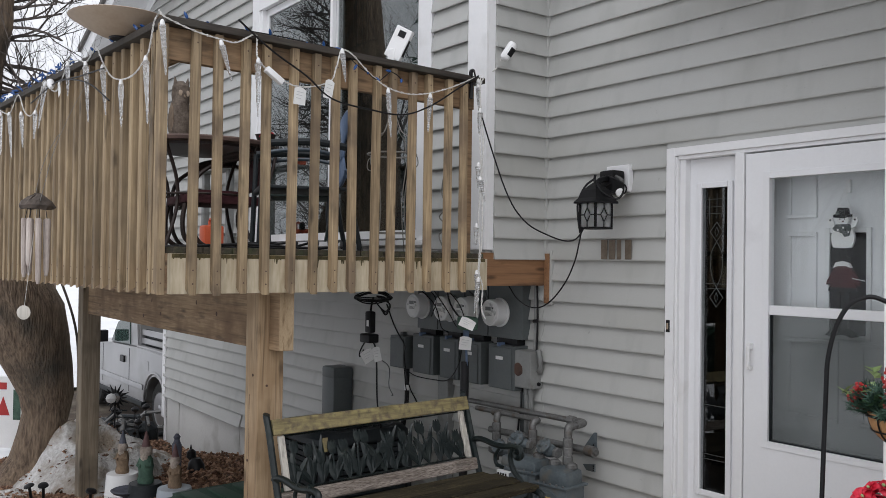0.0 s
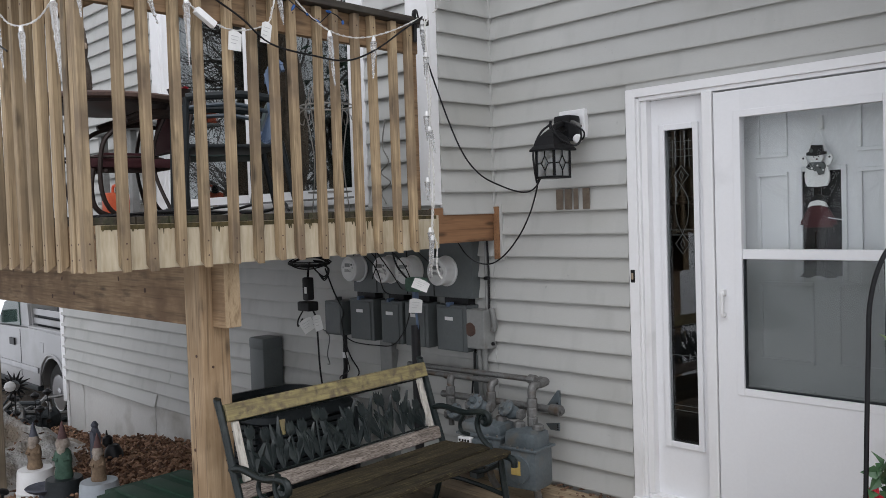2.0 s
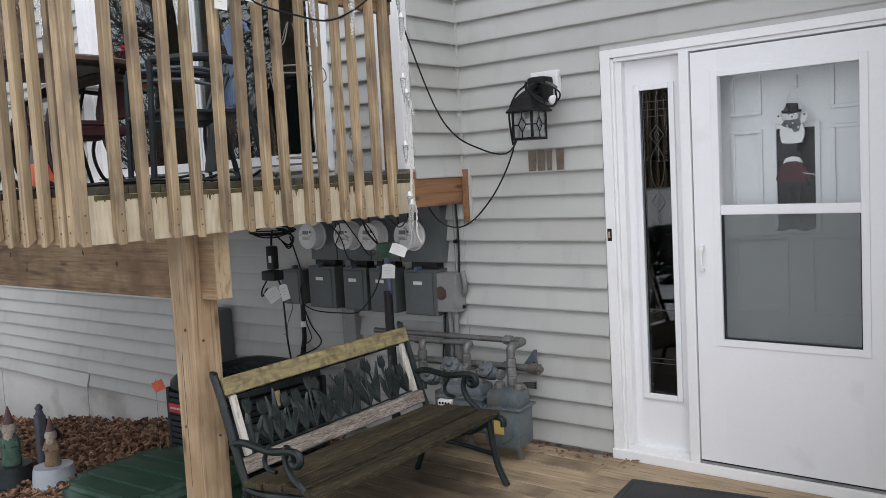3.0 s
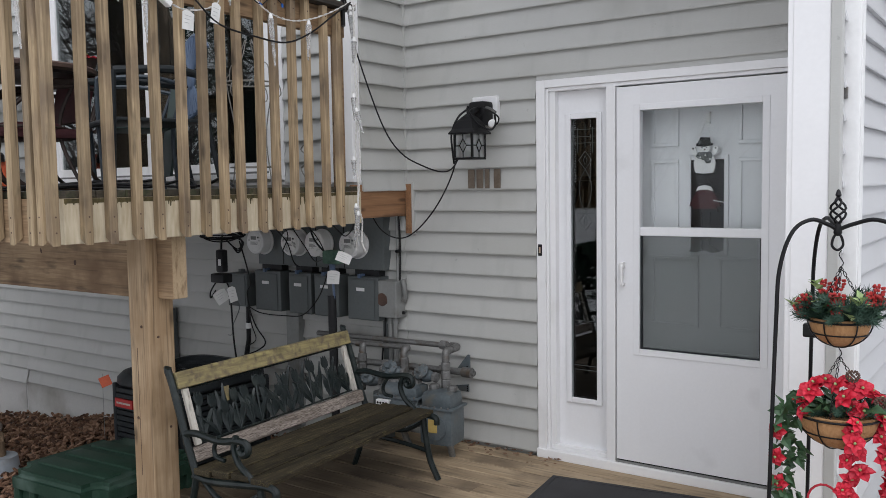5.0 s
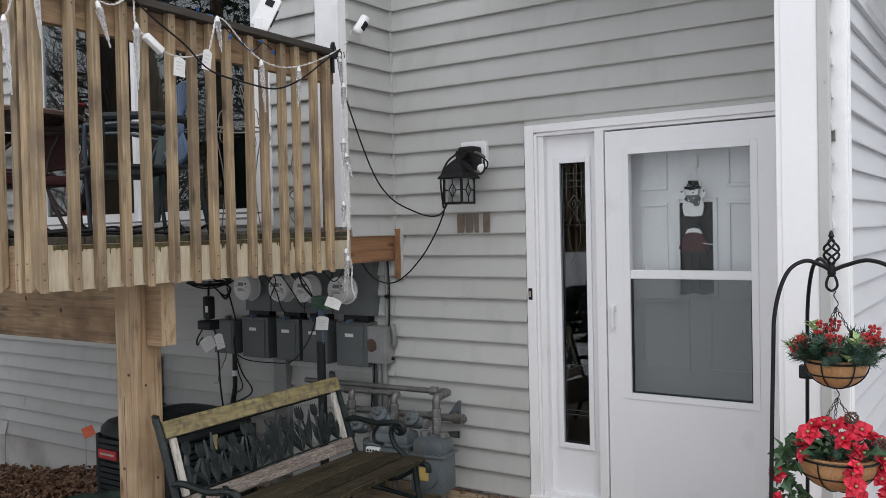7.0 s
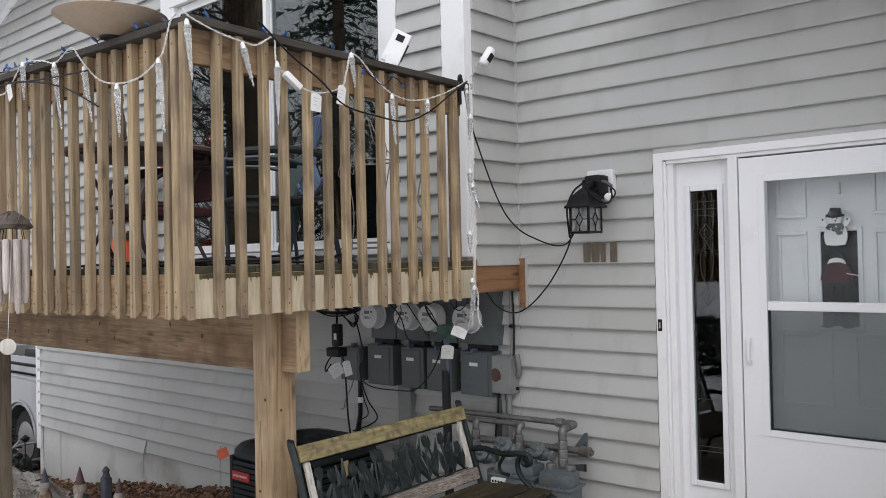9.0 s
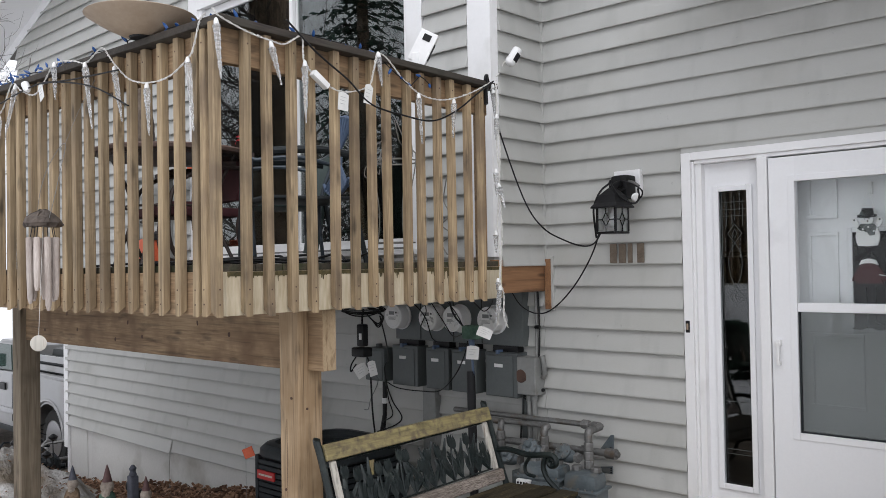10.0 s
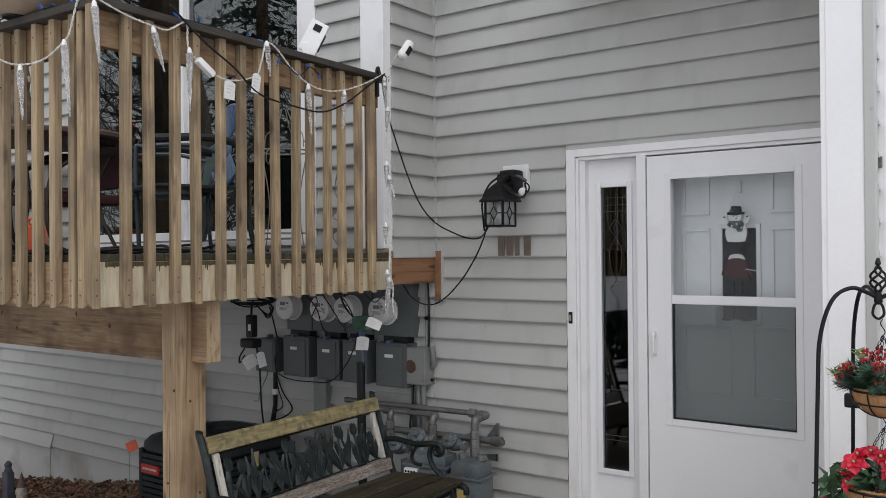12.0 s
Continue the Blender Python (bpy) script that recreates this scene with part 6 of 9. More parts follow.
for poly, z0 in (([(0, 0.0), (0.085, 0.105), (0.10, 0.105), (0.10, 0.0)], 0.455), ([(0, 0.03), (0.09, 0.045), (0.09, 0.0), (0.03, 0.0)], 0.335)):
    br = bmesh.new()
    slab(br, poly, 0, 0.012, Matrix.Translation((1.25 - 0.9, 0.085, z0 - 0.28)) @ Matrix.Rotation(radians(90), 4, "X"))
    for k in range(3):
        lathe(br, [(0.005, 0), (0.005, 0.002)], 6, Matrix.Translation((1.335 - 0.9, 0.0725, z0 - 0.27 + 0.012 * k)) @ Matrix.Rotation(radians(90), 4, "X"), 1)
    part("bracket", br, [GASGREY, BLACK], manifold, "grey drilled bracket plate")


def valve(x, y, z, turn):
    """A cast regulator body with bolted flange, nut and stem."""
    m = Matrix.Translation((x - 0.9, y + 0.17, z - 0.28)) @ Matrix.Rotation(radians(turn), 4, "Z")
    body = bmesh.new()
    lathe(body, [(0.018, -0.075), (0.024, -0.07), (0.024, -0.05), (0.034, -0.035), (0.040, 0.0), (0.034, 0.035), (0.024, 0.05), (0.024, 0.07), (0.018, 0.075)], 12, m @ Matrix.Rotation(radians(90), 4, "Y"))
    lathe(body, [(0.020, 0.0), (0.022, 0.04), (0.048, 0.046), (0.050, 0.056), (0.046, 0.062), (0.022, 0.068), (0.016, 0.085)], 14, m @ Matrix.Rotation(radians(52), 4, "X"))
    v = part("valve", body, GASGREY, manifold, "grey cast gas regulator", True)
    for k in range(6):
        a = k * 1.0472
        part("bolt", lathe(bmesh.new(), [(0.006, 0.058), (0.006, 0.070), (0.003, 0.072)], 6, m @ Matrix.Rotation(radians(52), 4, "X") @ Matrix.Translation((0.040 * math.cos(a), 0.040 * math.sin(a), 0))), PIPE, v)
    for sx in (-1, 1):
        part("nut", lathe(bmesh.new(), [(0.029, -0.012), (0.031, -0.008), (0.031, 0.008), (0.029, 0.012)], 6, m @ Matrix.Translation((sx * 0.075, 0, 0)) @ Matrix.Rotation(radians(90), 4, "Y")), PIPE, v)


valve(0.905, -0.27, 0.445, 8)
valve(1.165, -0.285, 0.450, -6)
valve(0.70, -0.24, 0.36, 12)


def gas_meter(x, y, z, w, h, label, counter):
    g = thing("gas_meter", Matrix.Translation((x, y, z)) @ Matrix.Rotation(radians(8), 4, "Z"), label, "gas meter", "gas meters")
    part("body", bx(-w / 2, w / 2, -0.09, 0.09, 0, h * 0.75, 0.035), GASGREY, g, "", True)
    part("top", bx(-w / 2 + 0.006, w / 2 - 0.006, -0.084, 0.084, h * 0.60, h, 0.045), GASGREY, g, "domed top casting", True)
    seam = part("flange", bx(-w / 2 - 0.010, w / 2 + 0.010, -0.100, 0.100, h * 0.68, h * 0.68 + 0.014, 0.006), GASGREY, g, "", True)
    for k in range(5):
        part("bolt", lathe(bmesh.new(), [(0.006, 0), (0.006, 0.010)], 6, Matrix.Translation((-w / 2 + 0.02 + (w - 0.04) * k / 4, -0.094, h * 0.68 + 0.013))), PIPE, seam)
    for sx in (-1, 1):
        part("union", lathe(bmesh.new(), [(0.024, 0), (0.033, 0.006), (0.033, 0.026), (0.022, 0.034)], 8, Matrix.Translation((sx * w * 0.27, 0.02, h - 0.008))), PIPE, g)
    part("rib", bx(-0.006, 0.006, -0.096, -0.088, 0.03, h * 0.60, 0.003), GASGREY, g)
    if counter:
        ix = part("index", bx(-w / 2 + 0.018, -w / 2 + 0.105, -0.118, -0.085, h * 0.44, h * 0.44 + 0.052, 0.005), WHITEPL, g, "white counter box")
        for k in range(4):
            part("dial", lathe(bmesh.new(), [(0.007, 0), (0.007, 0.002)], 8, Matrix.Translation((-w / 2 + 0.033 + 0.019 * k, -0.1185, h * 0.44 + 0.034)) @ Matrix.Rotation(radians(90), 4, "X")), BLACK, ix)
        part("cover", bx(-w / 2 + 0.115, w / 2 - 0.05, -0.125, -0.085, h * 0.30, h * 0.66, 0.015), GASGREY, g, "", True)
    else:
        part("cover", lathe(bmesh.new(), [(0.075, 0), (0.072, 0.010), (0.030, 0.014)], 20, Matrix.Translation((0.0, -0.088, h * 0.36)) @ Matrix.Rotation(radians(90), 4, "X")), GASGREY, g, "", True)
    return g


gas_meter(1.055, -0.36, 0.165, 0.285, 0.245, "blue-grey gas meter with a white counter", True)
g2 = gas_meter(1.318, -0.34, 0.085, 0.215, 0.31, "larger blue-grey gas meter with a yellow tag", False)
part("yellow_tag", bx(-0.035, 0.020, -0.108, -0.103, 0.085, 0.158), TAGYELLOW, g2, "yellowed tag")
gp([(1.02, -0.36, 0.20), (1.02, -0.30, 0.05), (1.02, -0.25, -0.02)], 0.02)
gp([(1.36, -0.34, 0.12), (1.36, -0.3, 0.0)], 0.02)
mb = thing("small_utility_box", Matrix.Translation((0.80, -0.20, 0.10)), "small grey box with a paper label low on the wall", "utility box")
part("body", bx(-0.07, 0.07, -0.06, 0.06, 0, 0.20, 0.01), METERGREY, mb)
part("label", bx(0.0, 0.06, -0.063, -0.06, 0.05, 0.17), PAPER, mb, "white paper label")
part("leg", bx(-0.03, 0.03, -0.03, 0.03, -0.12, 0.0), METERGREY, mb)

# ---- the garden bench ----
BM = Matrix.Translation((1.0, -1.985, 0.0)) @ Matrix(((0.9974, -0.0725, 0, 0), (0.0725, 0.9974, 0, 0), (0, 0, 1, 0), (0, 0, 0, 1)))
bench = thing("garden_bench", BM, "old garden bench with mossy slats and a cast tulip panel", "bench")
BL = 1.285


def back_x(z):
    return 0.005 + (0.76 - z) * 0.30


def bslat(name, z0, z1, y0, y1, mt, label, t=0.028):
    bm = bmesh.new()
    v = [bm.verts.new(p) for y in (y0, y1) for p in ((back_x(z0), y, z0), (back_x(z0) + t, y, z0 + 0.005), (back_x(z1) + t, y, z1), (back_x(z1), y, z1 - 0.003))]
    for f in ((0, 1, 2, 3), (7, 6, 5, 4), (0, 4, 5, 1), (1, 5, 6, 2), (2, 6, 7, 3), (3, 7, 4, 0)):
        bm.faces.new([v[i] for i in f])
    bmesh.ops.bevel(bm, geom=list(bm.edges), offset=0.004, segments=1, affect="EDGES")
    return part(name, bm, mt, bench, label)


bslat("top_slat", 0.69, 0.765, 0.03, BL - 0.01, BENCHTOP, "yellow lichen-covered top slat")
bslat("lower_slat", 0.375, 0.44, 0.03, BL - 0.01, BENCHLOW, "peeling lower back slat")
bslat("stile", 0.44, 0.69, 0.055, 0.088, BENCHWHITE, "pale worn stile", 0.022)
bslat("stile", 0.44, 0.69, BL - 0.085, BL - 0.05, BENCHWHITE, "pale worn stile", 0.022)
bslat("panel_edge", 0.44, 0.452, 0.09, BL - 0.085, IRON, "", 0.014)
bslat("panel_edge", 0.678, 0.69, 0.09, BL - 0.085, IRON, "", 0.014)
rt = random.Random(21)


def tulip(y, lean, hz, bloom):
    """One cast tulip: stem, bloom and two broad leaves in the plane of the back."""
    bm = bmesh.new()

    def at(yy, z, d=0.008):
        return Vector((back_x(z) + d, yy, z))
    z0 = 0.448
    top = z0 + hz
    tube(bm, [at(y, z0), at(y + lean * 0.3, z0 + hz * 0.5), at(y + lean, top)], 0.0055, 6)
    b0 = at(y + lean, top - 0.005)
    mb = Matrix.Translation(b0) @ Matrix.Rotation(-0.3, 4, "Y") @ Matrix.Rotation(-lean * 3, 4, "X")
    for sy, tl in ((-0.010, 0.30), (0.010, -0.30), (0.0, 0.0)):
        lathe(bm, [(0.004, 0), (0.012 * bloom, 0.014), (0.013 * bloom, 0.034), (0.007 * bloom, 0.052), (0.001, 0.068)], 6,
              mb @ Matrix.Translation((0, sy * 0.5, 0)) @ Matrix.Rotation(tl * 0.6, 4, "X") @ Matrix.Diagonal((0.45, 1, 1, 1)))
    for s, h2, sp in ((1, rt.uniform(0.11, 0.225), rt.uniform(0.02, 0.11)), (-1, rt.uniform(0.11, 0.225), rt.uniform(0.02, 0.11)), (rt.choice((1, -1)), rt.uniform(0.06, 0.2), rt.uniform(0.0, 0.12))):
        ring = []
        for k in range(7):
            t = k / 6
            w = 0.019 * math.sin(math.pi * min(1, t * 0.92 + 0.06)) + 0.002
            c = at(y + s * sp * t ** 1.2, z0 + h2 * t, 0.004)
            nrm = Vector((0, 1, -s * 0.4)).normalized() * w
            ring.append([bm.verts.new(c + o) for o in (nrm, Vector((0.007, 0, 0)), -nrm, Vector((-0.004, 0, 0)))])
        for a, b in zip(ring, ring[1:]):
            for k in range(4):
                bm.faces.new((a[k], a[(k + 1) % 4], b[(k + 1) % 4], b[k]))
    return bm


for k in range(15):
    y = 0.13 + k * (BL - 0.25) / 14 + rt.uniform(-0.012, 0.012)
    part("tulip", tulip(y, rt.uniform(-0.03, 0.03), rt.choice((0.09, 0.13, 0.155, 0.165)), rt.uniform(1.0, 1.5)), IRON, bench, "", True)
part("yellow_patch", bx(back_x(0.6) - 0.008, back_x(0.6) - 0.004, 0.30, 0.33, 0.58, 0.65), BENCHTOP, bench, "yellow scrap behind the panel")

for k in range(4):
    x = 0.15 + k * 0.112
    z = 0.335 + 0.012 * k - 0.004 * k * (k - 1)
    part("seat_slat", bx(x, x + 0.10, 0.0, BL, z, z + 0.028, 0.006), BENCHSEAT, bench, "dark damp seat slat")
for s, y in ((0, 0.015), (1, BL - 0.015)):
    fr = thing("side_frame", Matrix.Identity(4), "dark cast-iron side with scrolled arm")
    fr.parent = bench

    def bar(pts, r, name, flat=1.0):
        bm = tube(bmesh.new(), smooth_line([(px, y, pz) for px, pz in pts], 5), r, 8)
        part(name, bm, IRON, fr, "", True)
    bar([(0.0, 0.79), (0.0, 0.775), (0.03, 0.70), (0.10, 0.48), (0.14, 0.37), (0.16, 0.32)], 0.017, "back_upright")
    bar([(0.16, 0.34), (0.13, 0.22), (0.10, 0.10), (0.06, 0.0)], 0.016, "rear_leg")
    bar([(0.14, 0.325), (0.25, 0.315), (0.42, 0.33), (0.55, 0.345), (0.61, 0.335), (0.615, 0.30)], 0.017, "seat_rail")
    bar([(0.53, 0.33), (0.545, 0.22), (0.57, 0.10), (0.62, 0.0)], 0.017, "front_leg")
    dz = 0.0 if s else -0.03
    bar([(px, pz + dz) for px, pz in ((0.08, 0.53), (0.16, 0.545), (0.30, 0.53), (0.40, 0.545), (0.455, 0.54), (0.465, 0.505), (0.435, 0.49), (0.42, 0.51), (0.435, 0.525))], 0.016, "arm")
    bar([(0.40, 0.535), (0.385, 0.48), (0.41, 0.42), (0.46, 0.38), (0.50, 0.345)], 0.014, "arm_support")
    bar([(0.30, 0.52), (0.27, 0.47), (0.28, 0.43), (0.33, 0.42)], 0.010, "scroll")
    bar([(0.20, 0.31), (0.28, 0.25), (0.40, 0.24), (0.52, 0.30)], 0.012, "apron")
    bar([(0.11, 0.15), (0.22, 0.18), (0.40, 0.17), (0.555, 0.15)], 0.012, "stretcher")

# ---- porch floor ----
porch = thing("porch_floor", Matrix.Identity(4), "tan weathered plank porch floor, darker under the bench", "floor", "", "structure")
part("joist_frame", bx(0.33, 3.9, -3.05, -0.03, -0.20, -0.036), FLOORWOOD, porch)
mat_ = thing("door_mat", Matrix.Translation((2.013, -0.272, 0.0)) @ Matrix.Rotation(radians(8), 4, "Z"), "black rubber door mat with a thin border", "mat")
part("pad", bx(0, 0.92, -0.56, -0.03, 0.0005, 0.012, 0.005), RUBBERMAT, mat_)
for r in ((0.02, 0.90, -0.54, -0.525), (0.02, 0.90, -0.065, -0.05), (0.02, 0.035, -0.525, -0.065), (0.885, 0.90, -0.525, -0.065)):
    part("border", bx(*r, 0.0115, 0.014, 0.001), RUBBERMAT, mat_)
bed_xs, bed_ys = [3.48 + 0.08 * k for k in range(20)], [0.35 + 0.1 * k for k in range(34)]
single("leaf_bed", sheet(bed_xs, bed_ys, lambda x, y: -0.045 - 0.10 * max(0.0, x - 4.0) + 0.03 * noise.noise((x * 4, y * 4, 3.0))), SOIL, Matrix.Identity(4), "dark soil bed along the side wall", "soil", "", "stuff", True)
rq = random.Random(52)
bedleaf = bmesh.new()
for k in range(900):
    x, y = rq.uniform(3.49, 4.6), rq.uniform(0.7, 3.5)
    a, q = rq.uniform(0, 6.28), rq.uniform(0.012, 0.038)
    slab(bedleaf, [(-q, 0), (-q * 0.2, -q * 0.45), (q, 0), (0, q * 0.45)], 0, 0.002, Matrix.Translation((x, y, -0.035 - 0.10 * max(0.0, x - 4.0) + rq.uniform(0, 0.04))) @ Matrix.Rotation(a, 4, "Z") @ Matrix.Rotation(rq.uniform(-0.7, 0.7), 4, "X"), k % 3 == 0)
for k in range(26):
    x, y, a = rq.uniform(3.5, 3.85), rq.uniform(0.9, 1.9), rq.uniform(0, 6.28)
    ln = rq.uniform(0.08, 0.2)
    tube(bedleaf, [(x, y, 0.0), (x + ln * math.cos(a), y + ln * math.sin(a), rq.uniform(0.0, 0.12))], 0.0022, 4, 2)
single("dry_leaves", bedleaf, [MULCH, BARK, TAN], Matrix.Identity(4), "dry brown leaves and straw along the side wall", "litter", "", "stuff")
rl = random.Random(31)
leafbm = bmesh.new()
for k in range(90):
    x, y = rl.uniform(1.0, 1.95), -rl.random() ** 2 * 0.16 - 0.02
    a, s = rl.uniform(0, 6.28), rl.uniform(0.006, 0.02)
    slab(leafbm, [(-s, 0), (0, -s * 0.4), (s, 0), (0, s * 0.4)], 0, 0.002, Matrix.Translation((x, y, 0.004 + rl.uniform(0, 0.01))) @ Matrix.Rotation(a, 4, "Z") @ Matrix.Rotation(rl.uniform(-0.6, 0.6), 4, "X"))
single("leaf_litter", leafbm, MULCH, Matrix.Identity(4), "dry leaf scraps along the foot of the wall", "litter", "", "stuff")

# ---- air conditioner, bin, garden figures ----
ac = thing("air_conditioner", Matrix.Translation((-0.40, -0.75, -0.27)), "dark grey outdoor air conditioner with louvred sides", "air conditioner")
part("pad", bx(-0.43, 0.43, -0.43, 0.43, -0.05, 0.03, 0.01), CONCRETE, ac)
part("core", bx(-0.34, 0.34, -0.34, 0.34, 0.03, 0.60, 0.03), BLACK, ac)
for k in range(15):
    z = 0.06 + k * 0.036
    bm = bmesh.new()
    box(bm, -0.372, 0.372, -0.372, 0.372, z, z + 0.026)
    bmesh.ops.bevel(bm, geom=[e for e in bm.edges if abs(e.verts[0].co.z - e.verts[1].co.z) > 0.01], offset=0.09, segments=4, affect="EDGES")
    part("louvre", bm, ACDARK, ac)
for sx in (-1, 1):
    for sy in (-1, 1):
        part("corner_post", bx(sx * 0.335 - 0.018, sx * 0.335 + 0.018, sy * 0.335 - 0.018, sy * 0.335 + 0.018, 0.03, 0.61, 0.012), ACDARK, ac)
top_ = bmesh.new()
rings_ = []
for rr, zz in ((0.372, 0.60), (0.385, 0.615), (0.382, 0.65), (0.35, 0.685), (0.30, 0.69), (0.275, 0.665), (0.27, 0.62)):
    rings_.append([top_.verts.new((rr * math.copysign(abs(math.cos(a * 0.19635)) ** 0.45, math.cos(a * 0.19635)), rr * math.copysign(abs(math.sin(a * 0.19635)) ** 0.45, math.sin(a * 0.19635)), zz)) for a in range(32)])
for a, b in zip(rings_, rings_[1:]):
    for q in range(32):
        top_.faces.new((a[q], a[(q + 1) % 32], b[(q + 1) % 32], b[q]))
part("top_rim", top_, ACDARK, ac, "raised rounded top rim", True)
for k in range(7):
    part("grille_ring", rod([(0.036 * (k + 1) * math.cos(a * 0.3927), 0.036 * (k + 1) * math.sin(a * 0.3927), 0.655) for a in range(17)], 0.004, 5), ACDARK, ac)
part("badge", bx(-0.28, -0.10, -0.384, -0.370, 0.47, 0.525, 0.002), RED, ac, "red badge plate")
part("badge_line", bx(-0.26, -0.12, -0.386, -0.384, 0.492, 0.504), BENCHWHITE, ac)
flagm = thing("marker_flag", Matrix.Translation((-0.83, -1.12, -0.27)), "small orange marker flag on a wire beside the air conditioner", "flag")
part("wire", rod([(0, 0, 0), (0.005, 0, 0.66)], 0.0014, 5), BOXGREY, flagm)
fl_ = bx(-0.036, 0.036, -0.002, 0.002, -0.033, 0.033)
bmesh.ops.transform(fl_, matrix=Matrix.Translation((0.035, 0, 0.615)) @ Matrix.Rotation(radians(35), 4, "Z") @ Matrix.Rotation(radians(-22), 4, "Y"), verts=fl_.verts)
part("flag", fl_, ORANGE, flagm)

binn = thing("storage_tote", Matrix.Translation((0.15, -1.75, -0.25)) @ Matrix.Rotation(radians(4), 4, "Z"), "dark green ribbed plastic storage tote with a lid", "storage box")
part("body", bx(-0.335, 0.335, -0.325, 0.325, 0, 0.34, 0.05), GREEN, binn, "", True)
for k in range(5):
    x = -0.25 + k * 0.125
    part("rib", bx(x - 0.022, x + 0.022, -0.345, 0.345, 0.04, 0.335, 0.010), GREEN, binn)
    part("rib", bx(-0.355, 0.355, x - 0.022, x + 0.022, 0.04, 0.335, 0.010), GREEN, binn)
lid_ = bx(-0.36, 0.36, -0.35, 0.35, 0.33, 0.415)
bmesh.ops.bevel(lid_, geom=[e for e in lid_.edges if abs(e.verts[0].co.z - e.verts[1].co.z) > 0.01], offset=0.09, segments=5, affect="EDGES")
bmesh.ops.bevel(lid_, geom=[e for e in lid_.edges if min(v.co.z for v in e.verts) > 0.41], offset=0.03, segments=3, affect="EDGES")
part("lid", lid_, GREEN, binn, "", True)
for k in range(3):
    part("lid_ridge", bx(-0.27, 0.27, -0.21 + k * 0.16, -0.11 + k * 0.16, 0.40, 0.427, 0.010), GREEN, binn, "", True)


def gnome(x, y, z, h, hat, coat, turn, label):
    """A worn garden figure as one plain shape."""
    bm = bmesh.new()
    lathe(bm, [(0.30, 0), (0.33, 0.05), (0.27, 0.18), (0.31, 0.32), (0.27, 0.46), (0.16, 0.54)], 14, Matrix.Diagonal((0.50 * h, 0.42 * h, h, 1)), 2)
    lathe(bm, [(0.10, 0.50), (0.20, 0.56), (0.21, 0.63), (0.16, 0.70)], 12, Matrix.Diagonal((0.58 * h, 0.55 * h, h, 1)), 0)
    lathe(bm, [(0.20, 0.62), (0.215, 0.64), (0.15, 0.76), (0.08, 0.90), (0.015, 1.0)], 12, Matrix.Diagonal((0.48 * h, 0.48 * h, h, 1)), 1)
    for s in (-1, 1):
        tube(bm, [(s * 0.10 * h, 0, 0.46 * h), (s * 0.13 * h, -0.07 * h, 0.34 * h), (s * 0.04 * h, -0.12 * h, 0.34 * h)], 0.035 * h, 7, 2)
    lathe(bm, [(0.03, 0.0), (0.09, 0.06), (0.10, 0.16), (0.05, 0.22)], 9, Matrix.Translation((0, -0.07 * h, 0.38 * h)) @ Matrix.Diagonal((0.8 * h, 0.5 * h, h, 1)), 0)
    single("garden_gnome", bm, [GNOME, hat, coat], Matrix.Translation((x, y, z)) @ Matrix.Rotation(radians(turn), 4, "Z"), label, "garden figure", "garden figures", "", True)


def bucket(x, y, z, r, h, mt, label):
    b = thing("bucket", Matrix.Translation((x, y, z)), label, "bucket", "upturned buckets")
    part("body", lathe(bmesh.new(), [(r * 1.08, 0), (r * 1.1, 0.01), (r * 1.06, 0.02), (r * 0.96, h - 0.02), (r * 0.92, h)], 22), mt, b, "", True)
    part("ring", lathe(bmesh.new(), [(r * 1.04, h * 0.3), (r * 1.07, h * 0.33), (r * 1.02, h * 0.36)], 22), mt, b)


def gz(x, y):
    return ground_height(x, y)


for (x, y, tip, hh, hat, coat, bk, bl, lb) in ((-2.09, -1.72, 0.18, 0.33, HATGREY, COATTAN, WHITEPL, "worn white plastic bucket upturned on the soil", "worn garden gnome with a grey pointed hat"),
                                               (-1.62, -1.69, 0.25, 0.38, HATRED, COATGREEN, ACDARK, "dark pot upturned on the soil", "worn garden gnome in green with a red hat"),
                                               (-1.26, -1.60, 0.21, 0.31, HATRED, COATTAN, BUCKET, "pale blue plastic bucket upturned on the soil", "worn garden gnome in tan with a brown hat")):
    base = tip - hh
    bucket(x, y, gz(x, y) - 0.01, 0.125, base - gz(x, y) + 0.01, bk, bl)
    gnome(x, y, base, hh, hat, coat, 45, lb)
cf = thing("stone_figure", Matrix.Translation((-1.93, -1.35, gz(-1.93, -1.35))), "slim grey stone garden post with a small top", "garden figure")
part("shaft", bx(-0.035, 0.035, -0.03, 0.03, -0.02, 0.40, 0.012), HATGREY, cf)
part("cap", lathe(bmesh.new(), [(0.03, 0.40), (0.02, 0.43), (0.028, 0.45), (0.01, 0.475)], 10), HATGREY, cf, "", True)
dog = bmesh.new()
lathe(dog, [(0.06, 0), (0.085, 0.04), (0.075, 0.12), (0.04, 0.17)], 12, Matrix.Diagonal((1.3, 0.9, 1, 1)))
lathe(dog, [(0.02, 0), (0.045, 0.03), (0.04, 0.08), (0.015, 0.10)], 10, Matrix.Translation((-0.07, -0.02, 0.14)))
lathe(dog, [(0.012, 0), (0.004, 0.05)], 6, Matrix.Translation((-0.085, -0.02, 0.23)))
single("garden_figure", dog, BLACK, Matrix.Translation((-2.9, -0.82, gz(-2.9, -0.82))), "small dark garden figure on the mulch", "garden figure", "garden figures", "", True)
dish = thing("shallow_dish", Matrix.Translation((-1.72, -1.78, gz(-1.72, -1.78))), "grey stone dish tilted beside the figures", "dish")
